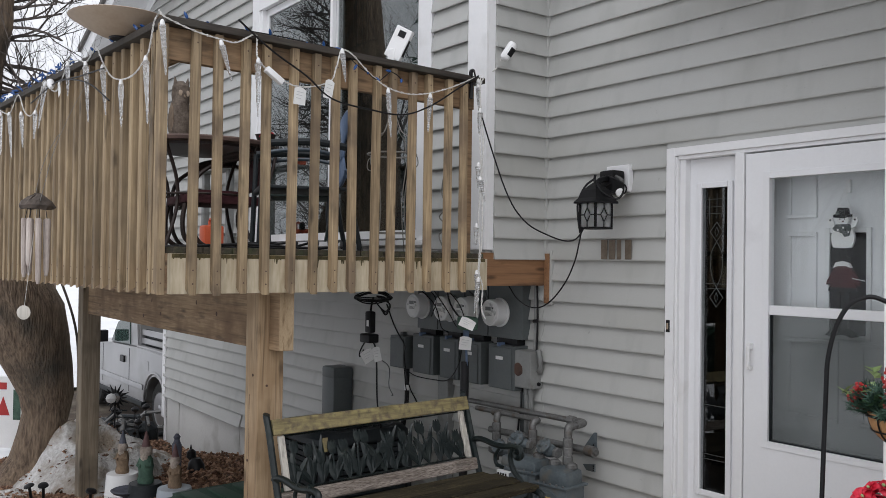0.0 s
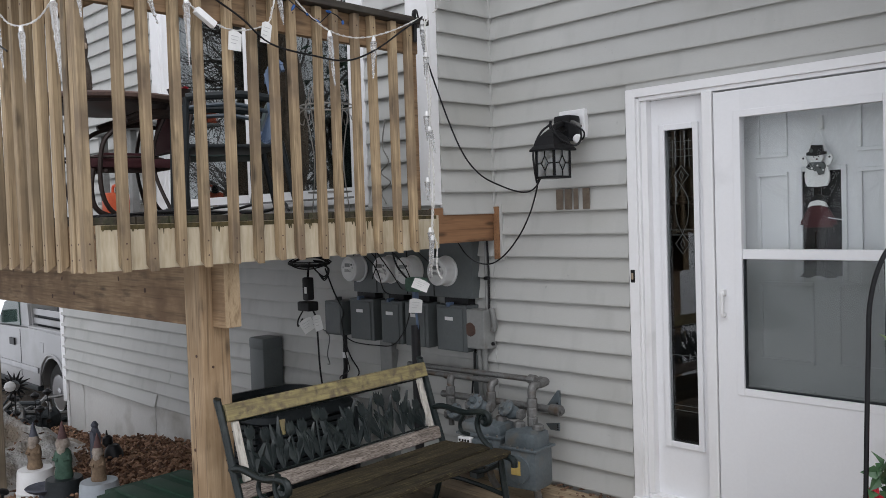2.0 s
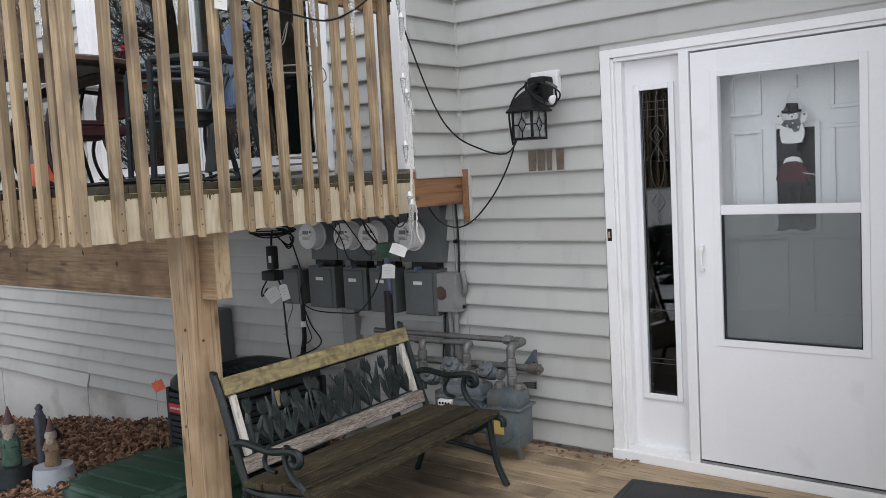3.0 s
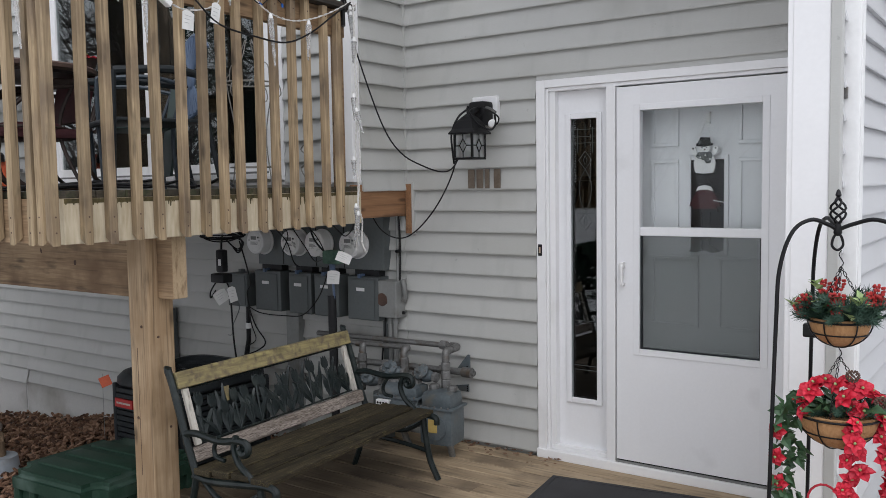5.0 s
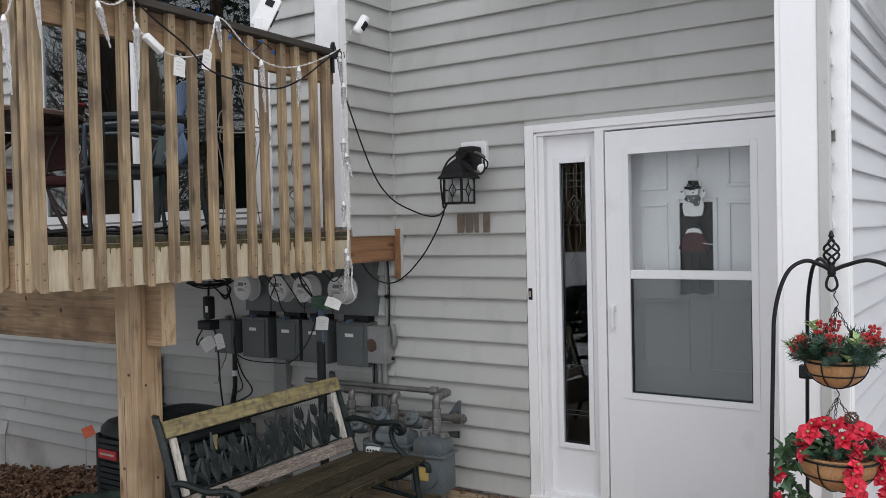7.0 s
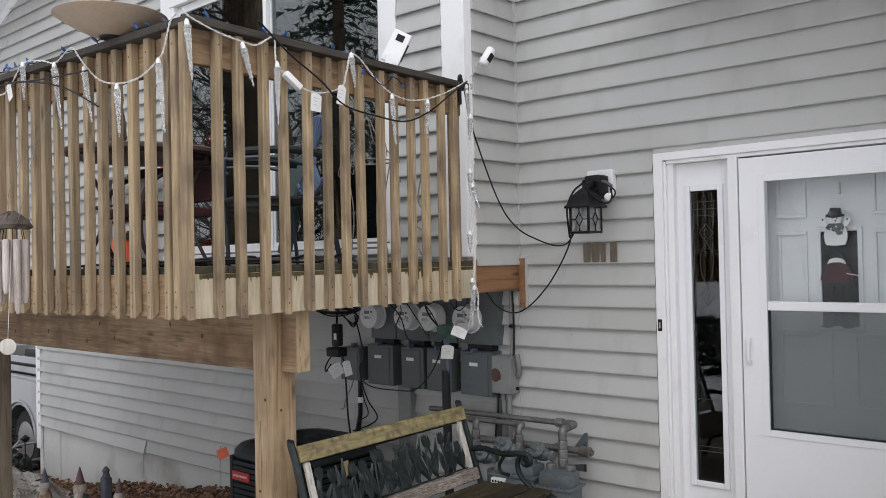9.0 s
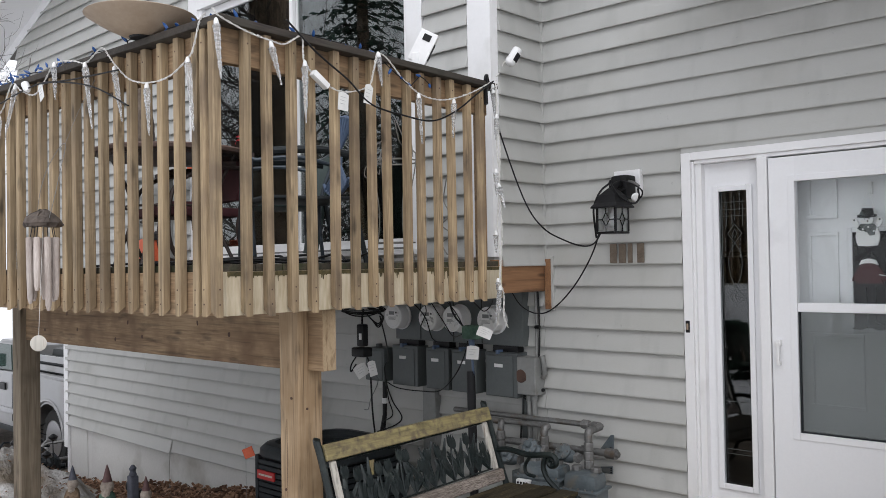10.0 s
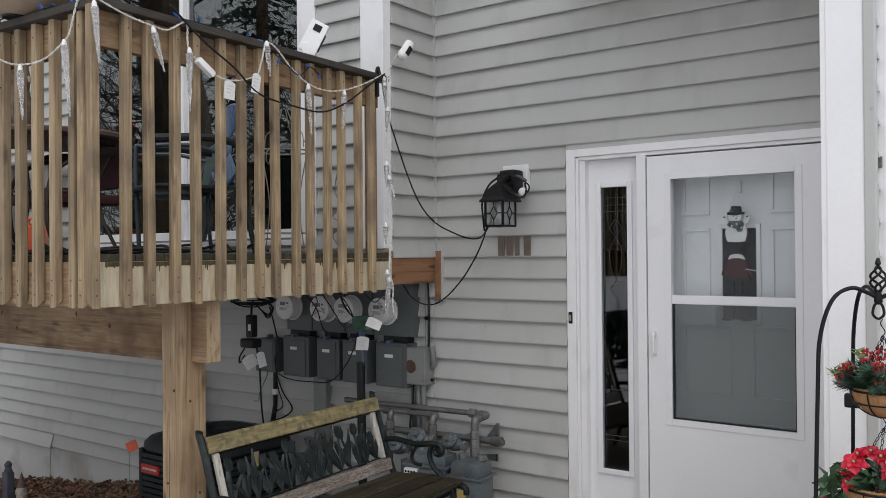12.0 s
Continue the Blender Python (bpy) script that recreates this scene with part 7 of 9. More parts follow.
part("dish", lathe(bmesh.new(), [(0.04, 0.08), (0.11, 0.11), (0.13, 0.13), (0.12, 0.135), (0.07, 0.115)], 20), HATGREY, dish, "", True)
part("foot", lathe(bmesh.new(), [(0.07, -0.02), (0.05, 0.04), (0.04, 0.085)], 14), HATGREY, dish, "", True)
sp = thing("wind_spinner", Matrix.Translation((-4.27, -1.16, gz(-4.27, -1.16))), "dark spiky sun ornament with a white ball on a stake", "garden ornament")
part("stake", rod([(0, 0, -0.05), (0.0, 0, 0.75)], 0.008, 6), BLACKMETAL, sp)
part("ball", lathe(bmesh.new(), [(0.005, -0.05), (0.038, -0.035), (0.052, 0), (0.038, 0.035), (0.005, 0.05)], 14, Matrix.Translation((0.03, -0.05, 0.76))), WHITEPL, sp, "", True)
for k in range(16):
    a = k * 0.3927
    d = Vector((0.55 * math.cos(a), 0.83 * math.cos(a), math.sin(a)))
    part("ray", tube(bmesh.new(), [Vector((0, 0, 0.76)) + d * 0.05, Vector((0, 0, 0.76)) + d * (0.15 if k % 2 else 0.12)], [0.017, 0.002], 5), BLACKMETAL, sp)
# invented stakes that fill in for low dark clutter in front of the truck
for i, (x, y, h) in enumerate(((-5.5, -0.45, 0.55), (-5.3, -0.6, 0.40), (-5.75, -0.5, 0.5), (-5.6, -0.75, 0.35), (-5.9, -0.7, 0.5), (-5.2, -0.8, 0.3), (-6.1, -0.6, 0.45), (-5.0, -0.95, 0.25))):
    st = thing("garden_stake", Matrix.Translation((x, y, gz(x, y))), "dark metal stake, a stand-in for low dark clutter", "garden ornament", "flower stakes")
    part("stem", rod([(0, 0, -0.05), (0.01, 0.0, h * 0.5), (-0.01, 0, h)], 0.006, 6), BLACKMETAL, st)
    part("head", lathe(bmesh.new(), [(0.005, h - 0.03), (0.045, h), (0.05, h + 0.02), (0.01, h + 0.05)], 9), BLACKMETAL, st, "", True)
    part("leaf", lathe(bmesh.new(), [(0.004, 0), (0.03, 0.05), (0.02, 0.10), (0.003, 0.13)], 7, aim((0, 0, h * 0.4), (0.8, -0.3, 0.5)) @ Matrix.Diagonal((1, 0.2, 1, 1))), BLACKMETAL, st)
for i, (x, y, t) in enumerate(((-2.43, -2.30, 20), (-2.40, -2.22, 70), (-1.75, -2.05, 110))):
    kk = thing("solar_stake_light", Matrix.Translation((x, y, gz(x, y) + 0.10)) @ Matrix.Rotation(radians(t), 4, "Z"), "small dark solar path light leaning in the soil", "garden light", "path lights")
    part("head", lathe(bmesh.new(), [(0.015, 0.05), (0.04, 0.058), (0.036, 0.068), (0.01, 0.075)], 12, Matrix.Rotation(0.35, 4, "X")), BLACK, kk, "", True)
    part("stem", rod([(0.0, -0.02, 0.06), (0.0, 0.02, -0.16)], 0.012, 7), BLACK, kk)
rs = random.Random(77)
for k in range(9):
    x, y, s = rs.uniform(-2.4, -0.5), rs.uniform(-2.3, -1.8), rs.uniform(0.05, 0.11)
    bm = bmesh.new()
    bmesh.ops.create_icosphere(bm, subdivisions=2, radius=s)
    for v in bm.verts:
        v.co *= 1 + 0.35 * noise.noise(v.co * 9 + Vector((k * 5, 0, 0)))
        v.co.z *= 0.6
    single("rock", bm, MULCH if k % 2 else CONCRETE, Matrix.Translation((x, y, gz(x, y) + 0.02)), "rough brown stone lying on the soil", "rock", "loose stones", "", False)

# bark mulch: loose chips over the bed along the wall
rm = np.random.RandomState(5)
n = 15000
verts, faces = [], []
for i in range(n):
    x = rm.uniform(-6.1, 0.25)
    y = -rm.uniform(0.02, 1.0) ** 0.9 * 2.5
    if -0.85 < x < 0.05 and -1.2 < y < -0.3:
        continue
    z = ground_height(x, y) + 0.02 + rm.uniform(0, 0.05) * (1 if y > -1.7 else 0.4)
    lx, ly, lz = rm.uniform(0.010, 0.034), rm.uniform(0.006, 0.015), rm.uniform(0.003, 0.009)
    m = Matrix.Translation((x, y, z)) @ Euler((rm.uniform(-0.7, 0.7), rm.uniform(-0.7, 0.7), rm.uniform(0, 6.28))).to_matrix().to_4x4()
    b = len(verts)
    verts += [m @ Vector(p) for p in ((-lx, -ly, -lz), (lx, -ly * 0.6, -lz), (lx * 0.8, ly, -lz), (-lx * 0.9, ly * 0.7, -lz), (-lx, -ly, lz), (lx, -ly * 0.6, lz * 0.6), (lx * 0.8, ly, lz), (-lx * 0.9, ly * 0.7, lz))]
    faces += [tuple(b + q for q in f) for f in ((3, 2, 1, 0), (4, 5, 6, 7), (0, 1, 5, 4), (1, 2, 6, 5), (2, 3, 7, 6), (3, 0, 4, 7))]
CHIP = bpy.data.materials.new("bark_chip")
CHIP.use_nodes = True
cn, cl = CHIP.node_tree.nodes, CHIP.node_tree.links
cg, cr = cn.new("ShaderNodeNewGeometry"), cn.new("ShaderNodeValToRGB")
cr.color_ramp.elements[0].color, cr.color_ramp.elements[1].color = (0.07, 0.036, 0.022, 1), (0.38, 0.235, 0.15, 1)
e = cr.color_ramp.elements.new(0.5)
e.color = (0.21, 0.112, 0.066, 1)
cl.new(cg.outputs["Random Per Island"], cr.inputs[0])
cl.new(cr.outputs[0], cn["Principled BSDF"].inputs["Base Color"])
cn["Principled BSDF"].inputs["Roughness"].default_value = 0.9
me = bpy.data.meshes.new("mulch")
me.from_pydata(verts, [], faces)
me.materials.append(CHIP)
tagged(new("mulch", me), "loose red-brown bark mulch along the wall", "mulch", "", "stuff")

# bits of bark and dirt frozen into the snow heap
rh = random.Random(52)
bits = bmesh.new()
for k in range(260):
    x, y = rh.uniform(-4.5, -2.6), rh.uniform(-2.2, -1.05)
    z = heap_height(x, y)
    if z < ground_height(x, y) - 0.02:
        continue
    s = rh.uniform(0.006, 0.028)
    slab(bits, [(-s, 0), (-s * 0.2, -s * 0.5), (s, -s * 0.1), (s * 0.3, s * 0.4)], 0, 0.006, Matrix.Translation((x, y, z + 0.004)) @ Euler((rh.uniform(-0.6, 0.6), rh.uniform(-0.6, 0.6), rh.uniform(0, 6.28))).to_matrix().to_4x4())
single("bark_bits", bits, CHIP, Matrix.Identity(4), "dark bark bits frozen into the old snow", "litter", "", "stuff")

# ---- plant stand with two hanging baskets ----
HC = Vector((3.586, -1.230, 0.0))
R_, F_ = Vector((0.98, 0.19, 0)), Vector((-0.19, 0.98, 0))
stand = thing("basket_stand", Matrix.Translation(HC), "black metal garden stand with three arched legs and a twisted finial", "plant stand")
for lx, ly in ((-0.165, -0.115), (-0.127, 0.24), (0.265, -0.02)):
    o = Vector((lx, ly, 0))
    pts = [o * 1.12 + Vector((0, 0, 0.0)), o * 1.08 + Vector((0, 0, 0.5)), o * 1.0 + Vector((0, 0, 1.1)), o * 0.95 + Vector((0, 0, 1.28)), o * 0.75 + Vector((0, 0, 1.40)), o * 0.45 + Vector((0, 0, 1.44)), o * 0.18 + Vector((0, 0, 1.425)), Vector((0, 0, 1.405))]
    part("leg", rod(pts, 0.0070, 8, 6), BLACKMETAL, stand, "", True)
part("hub", lathe(bmesh.new(), [(0.008, 1.385), (0.014, 1.395), (0.012, 1.415), (0.008, 1.43)], 10), BLACKMETAL, stand, "", True)
fin = bmesh.new()
for k in range(4):
    tube(fin, [(0.026 * math.sin(math.pi * t / 10) * math.cos(k * 1.5708 + t * 0.5), 0.026 * math.sin(math.pi * t / 10) * math.sin(k * 1.5708 + t * 0.5), 1.42 + 0.095 * t / 10) for t in range(11)], 0.0042, 6)
lathe(fin, [(0.004, 1.512), (0.010, 1.520), (0.006, 1.535), (0.002, 1.54)], 8)
part("finial", fin, BLACKMETAL, stand, "twisted cage finial", True)
part("loop", rod([(0, 0, 1.40), (0.012, 0.006, 1.378), (0.015, 0.008, 1.352), (0, 0, 1.338), (-0.015, -0.008, 1.352), (-0.012, -0.006, 1.378), (0, 0, 1.40)], 0.0045, 7, 5), BLACKMETAL, stand, "", True)
part("solar_box", bx(-0.145, -0.095, 0.17, 0.21, 1.005, 1.055, 0.008), BLACK, stand, "small black solar box")

rf = random.Random(13)


def petal_mesh(ln, w, mt, n=6):
    """A poinsettia: pointed folded petals round a small yellow eye."""
    bm = bmesh.new()
    for ring, tilt, sc in ((0, 0.12, 1.0), (1, 0.65, 0.68)):
        for k in range(n):
            a = (k + 0.5 * ring) * 6.28318 / n
            m = Matrix.Rotation(a, 4, "Z") @ Matrix.Rotation(-tilt, 4, "Y")
            mid, left, right = [], [], []
            for t, wd, dz in ((0.08, 0.15, 0.0), (0.35, 0.85, -0.001), (0.58, 1.0, -0.004), (0.80, 0.68, -0.009), (1.0, 0.04, -0.016)):
                mid.append(bm.verts.new(m @ Vector((ln * sc * t, 0, dz - 0.003))))
                left.append(bm.verts.new(m @ Vector((ln * sc * t, -w * sc * wd, dz + 0.003))))
                right.append(bm.verts.new(m @ Vector((ln * sc * t, w * sc * wd, dz + 0.003))))
            for q in range(4):
                bm.faces.new((mid[q], left[q], left[q + 1], mid[q + 1]))
                bm.faces.new((mid[q], mid[q + 1], right[q + 1], right[q]))
    lathe(bm, [(0.004, 0.002), (0.005, 0.008), (0.002, 0.012)], 6, None, 1)
    return mesh_from("flower", bm, [mt, PALELEAF])


def leaf_mesh(ln, w, mt):
    bm = bmesh.new()
    v = [bm.verts.new(p) for p in ((0, 0, 0), (ln * 0.4, -w, 0.005), (ln * 0.42, 0, -0.003), (ln * 0.4, w, 0.005), (ln, 0, -0.012))]
    for f in ((0, 1, 2), (0, 2, 3), (1, 4, 2), (2, 4, 3)):
        bm.faces.new([v[i] for i in f])
    return mesh_from("leaf", bm, mt)


def sprig_mesh(ln):
    """A fir sprig: a stem with fine needles."""
    bm = bmesh.new()
    tube(bm, [(0, 0, 0), (ln * 0.5, 0, 0.01), (ln, 0, 0.0)], 0.0022, 4)
    for k in range(64):
        t = k / 64
        a = k * 2.4
        p = Vector((ln * (0.1 + 0.9 * t), 0, 0.01 * math.sin(3.1 * t)))
        q = p + Vector((0.020, 0.024 * math.cos(a), 0.024 * math.sin(a)))
        s = Vector((0, 0.0024 * math.sin(a), -0.0024 * math.cos(a)))
        w = [bm.verts.new(c) for c in (p + s, p - s, q)]
        bm.faces.new(w)
    return mesh_from("fir_sprig", bm, NEEDLE)


def berries_mesh():
    bm = bmesh.new()
    for k in range(26):
        t = k / 26
        c = Vector((rf.uniform(-0.018, 0.018), rf.uniform(-0.018, 0.018), 0.046 * t))
        lathe(bm, [(0.002, -0.005), (0.0048, -0.0025), (0.0048, 0.0025), (0.002, 0.005)], 6, Matrix.Translation(c))
    return mesh_from("berry_sprig", bm, RED, True)


FLOWER, LEAFM, PALEM, SPRIG, BERRIES = petal_mesh(0.042, 0.0175, PETAL, 5), leaf_mesh(0.05, 0.017, LEAF), leaf_mesh(0.055, 0.02, PALELEAF), sprig_mesh(0.11), berries_mesh()
SMALLFLOWER = petal_mesh(0.033, 0.0145, PETAL, 5)


def basket(z, r, h, hang, label):
    """A coco-lined wire half-ball basket hung from chains; z is its rim."""
    b = thing("hanging_basket", Matrix.Translation((HC.x + 0.014, HC.y - 0.01, z)), label, "hanging basket", "hanging baskets")
    prof = [(r * math.sin(t * 1.5708 / 7), -h * math.cos(t * 1.5708 / 7)) for t in range(1, 8)]
    part("liner", lathe(bmesh.new(), [(0.005, -h)] + prof + [(r * 1.03, 0.008), (r * 0.95, 0.01), (r * 0.85, -0.02), (0.01, -0.03)], 28), COCO, b, "brown coconut fibre liner", True)
    part("rim_wire", rod([((r + 0.005) * math.cos(k * 0.2618), (r + 0.005) * math.sin(k * 0.2618), 0.0) for k in range(25)], 0.004, 6), BLACKMETAL, b)
    part("band_wire", rod([((r * 0.88 + 0.004) * math.cos(k * 0.2618), (r * 0.88 + 0.004) * math.sin(k * 0.2618), -h * 0.48) for k in range(25)], 0.0025, 6), BLACKMETAL, b)
    for k in range(6):
        a = k * 1.0472 + 0.2
        part("rib_wire", rod([((r + 0.004) * math.sin(t * 1.5708 / 8) * math.cos(a), (r + 0.004) * math.sin(t * 1.5708 / 8) * math.sin(a), -(h + 0.003) * math.cos(t * 1.5708 / 8)) for t in range(9)], 0.0025, 5), BLACKMETAL, b)
    for k in range(3):
        a = k * 2.0944 + 0.5
        p, q = Vector((r * math.cos(a), r * math.sin(a), 0)), Vector((0, 0, hang))
        for i in range(int(hang / 0.016)):
            c = p.lerp(q, (i + 0.5) / int(hang / 0.016))
            d = (q - p).normalized()
            e1 = d.orthogonal().normalized() if i % 2 else d.cross(d.orthogonal()).normalized()
            part("link", rod([c + 0.0105 * d * math.cos(j * 1.0472) + 0.005 * e1 * math.sin(j * 1.0472) for j in range(7)], 0.0015, 4), BLACKMETAL, b)
    part("s_hook", rod([(0, 0, hang), (0.006, 0.003, hang + 0.014), (-0.006, -0.003, hang + 0.040), (0, 0, hang + 0.055)], 0.0018, 5, 4), BLACKMETAL, b)
    return b


def orient(p, d, roll=0.0, s=1.0):
    """x axis along d."""
    return Matrix.Translation(p) @ Vector(d).to_track_quat("X", "Z").to_matrix().to_4x4() @ Matrix.Rotation(roll, 4, "X") @ Matrix.Diagonal((s, s, s, 1))


b1 = basket(1.105, 0.096, 0.088, 0.178, "coco-lined basket of fir sprigs and red berries")
for k in range(120):
    a = rf.uniform(0, 6.28)
    d = Vector((math.cos(a), math.sin(a), rf.uniform(0.05, 1.7)))
    piece("fir_sprig", SPRIG, orient(Vector((0.05 * math.cos(a), 0.05 * math.sin(a), 0.0)), d, rf.uniform(0, 3), rf.uniform(0.6, 1.05)), b1)
for k in range(26):
    a = rf.uniform(0, 6.28)
    piece("leaf", PALEM if k % 3 == 0 else LEAFM, orient(Vector((0.09 * math.cos(a), 0.09 * math.sin(a), rf.uniform(0.02, 0.08))), (math.cos(a), math.sin(a), rf.uniform(0, 0.9)), rf.uniform(-1, 1)), b1)
for lat, dep, z in ((-0.125, -0.04, 0.030), (-0.105, -0.04, 0.045), (-0.115, -0.03, 0.015), (-0.025, -0.09, 0.055), (-0.005, -0.09, 0.060), (-0.010, -0.10, 0.030), (0.085, -0.04, 0.055), (0.110, -0.03, 0.080), (0.120, -0.03, 0.050), (-0.05, 0.03, 0.085), (-0.005, 0.03, 0.095)):
    piece("berry_sprig", BERRIES, Matrix.Translation(R_ * lat + F_ * dep + Vector((0, 0, z))) @ Matrix.Rotation(rf.uniform(-0.5, 0.5), 4, "X"), b1)
for lat, dep, z, n in ((0.058, -0.10, 0.065, 7), (-0.075, -0.03, 0.115, 5), (-0.150, -0.03, 0.055, 4), (0.03, -0.11, 0.025, 3)):
    for k in range(n):
        a = k * 2.4
        piece("leaf", PALEM, orient(R_ * lat + F_ * dep + Vector((0, 0, z - 0.012 + 0.005 * k)), R_ * (0.7 * math.cos(a)) + F_ * (-0.4 + 0.5 * math.sin(a)) + Vector((0, 0, 0.7)), rf.uniform(-1, 1), 0.62), b1)

b2 = basket(0.785, 0.126, 0.112, 0.195, "coco-lined basket overflowing with red silk poinsettias")
for k in range(90):
    a = rf.uniform(0, 6.28)
    rr = rf.uniform(0.03, 0.13)
    piece("leaf", LEAFM, orient(Vector((rr * math.cos(a), rr * math.sin(a), rf.uniform(0.0, 0.06))), (math.cos(a), math.sin(a), rf.uniform(-0.2, 1)), rf.uniform(-1, 1), rf.uniform(0.8, 1.2)), b2)
for k in range(26):
    a = rf.uniform(0, 6.28)
    d = Vector((math.cos(a), math.sin(a), rf.uniform(0.1, 0.8)))
    piece("fir_sprig", SPRIG, orient(Vector((0.04 * math.cos(a), 0.04 * math.sin(a), 0.0)), d, 0, 0.8), b2)
# upright flowers, then a trail down the front and one down the side
spots = [(-0.075, -0.06, 0.115), (-0.040, -0.05, 0.125), (-0.007, -0.07, 0.115), (-0.090, -0.07, 0.090), (-0.110, -0.07, 0.055), (-0.110, -0.08, 0.025), (0.017, -0.09, 0.080), (0.037, -0.10, 0.050), (0.070, -0.10, 0.045),
         (0.070, -0.03, 0.100), (0.100, -0.02, 0.090), (0.130, -0.03, 0.070), (-0.060, 0.06, 0.09), (0.03, 0.08, 0.10), (0.10, 0.08, 0.07), (-0.10, 0.05, 0.06)]
spots += [(0.040 + rf.uniform(-0.030, 0.030), -0.140 + rf.uniform(-0.015, 0.01), 0.01 - 0.031 * k) for k in range(20)]
spots += [(0.148 + rf.uniform(-0.026, 0.024), -0.05 + rf.uniform(-0.03, 0.03), 0.01 - 0.033 * k) for k in range(18)]
for i, (lat, dep, z) in enumerate(spots):
    p = R_ * lat + F_ * dep + Vector((0, 0, z))
    out = (R_ * lat * 2 + F_ * (dep - 0.12) * 2 + Vector((rf.uniform(-0.2, 0.2), rf.uniform(-0.2, 0.2), 0.25 + (0.4 if z > 0.05 else 0)))).normalized()
    piece("flower", FLOWER if i % 3 == 0 else SMALLFLOWER, aim(p, out + Vector((rf.uniform(-0.5, 0.5), rf.uniform(-0.5, 0.5), rf.uniform(-0.4, 0.3))), rf.uniform(0, 3)) @ Matrix.Diagonal((rf.uniform(0.75, 1.1), rf.uniform(0.8, 1.1), 1.0, 1)), b2)
for k in range(150):
    z = 0.04 - 0.0033 * k
    p = R_ * (-0.155 + rf.uniform(-0.035, 0.035)) + F_ * rf.uniform(-0.06, 0.04) + Vector((0, 0, z))
    piece("leaf", LEAFM, orient(p, (rf.uniform(-1, 1), rf.uniform(-1, 1), rf.uniform(-0.8, 0.3)), rf.uniform(-1.5, 1.5), rf.uniform(0.7, 1.2)), b2)
for k in range(5):
    p = R_ * (-0.165 + rf.uniform(-0.03, 0.03)) + F_ * -0.06 + Vector((0, 0, -0.06 - 0.09 * k))
    piece("flower", SMALLFLOWER, aim(p, -R_ * 0.4 - F_), b2)
for lat, z in ((0.04, 0.13), (0.125, 0.05)):
    cone = bmesh.new()
    for j in range(6):
        for k in range(8):
            a = k * 0.785 + j * 0.4
            rr = 0.022 * math.sin(0.5 + j * 0.42)
            lathe(cone, [(0.001, 0), (0.006, 0.004), (0.001, 0.012)], 5, aim((0.75 * rr * math.cos(a), 0.75 * rr * math.sin(a), j * 0.006), (math.cos(a), math.sin(a), 0.6)) @ Matrix.Scale(0.75, 4))
    bmesh.ops.transform(cone, matrix=Matrix.Translation(R_ * lat + F_ * -0.07 + Vector((0, 0, z))), verts=cone.verts)
    part("pine_cone", cone, CONE, b2, "small brown pine cone")
cane = thing("candy_cane_hoop", Matrix.Translation(HC + R_ * -0.03 + F_ * -0.02 + Vector((0, 0, 0.42))), "thin red and white striped wire hoop on the stand", "ornament")
part("hoop", rod([R_ * (0.05 * math.cos(k * 0.35)) + Vector((0, 0, 0.06 + 0.06 * math.sin(k * 0.35))) for k in range(12)], 0.004, 6), PETAL, cane)
part("stem", rod([R_ * 0.05 + Vector((0, 0, 0.06)), R_ * 0.045 + Vector((0, 0, -0.42))], 0.003, 6), WHITEPL, cane)

# ---- furniture on the balcony ----
table = thing("patio_table", Matrix.Translation((-1.0, -1.53, ZD + 0.02)), "round dark patio table with a mesh top", "table")
part("tabletop", lathe(bmesh.new(), [(0.46, 0.69), (0.485, 0.695), (0.49, 0.715), (0.48, 0.725), (0.1, 0.722)], 36), TABLEBROWN, table, "", True)
part("rim_band", lathe(bmesh.new(), [(0.40, 0.672), (0.41, 0.672), (0.41, 0.69), (0.40, 0.69)], 36), BROWNMETAL, table)
for k in range(4):
    a = k * 1.5708 + 0.6
    part("leg", rod([(0.42 * math.cos(a), 0.42 * math.sin(a), 0.69), (0.30 * math.cos(a), 0.30 * math.sin(a), 0.45), (0.30 * math.cos(a), 0.30 * math.sin(a), 0.25), (0.42 * math.cos(a), 0.42 * math.sin(a), -0.02)], 0.012, 8, 5), BROWNMETAL, table, "", True)
part("ring", rod([(0.31 * math.cos(k * 0.2618), 0.31 * math.sin(k * 0.2618), 0.36) for k in range(25)], 0.008, 6), BROWNMETAL, table)


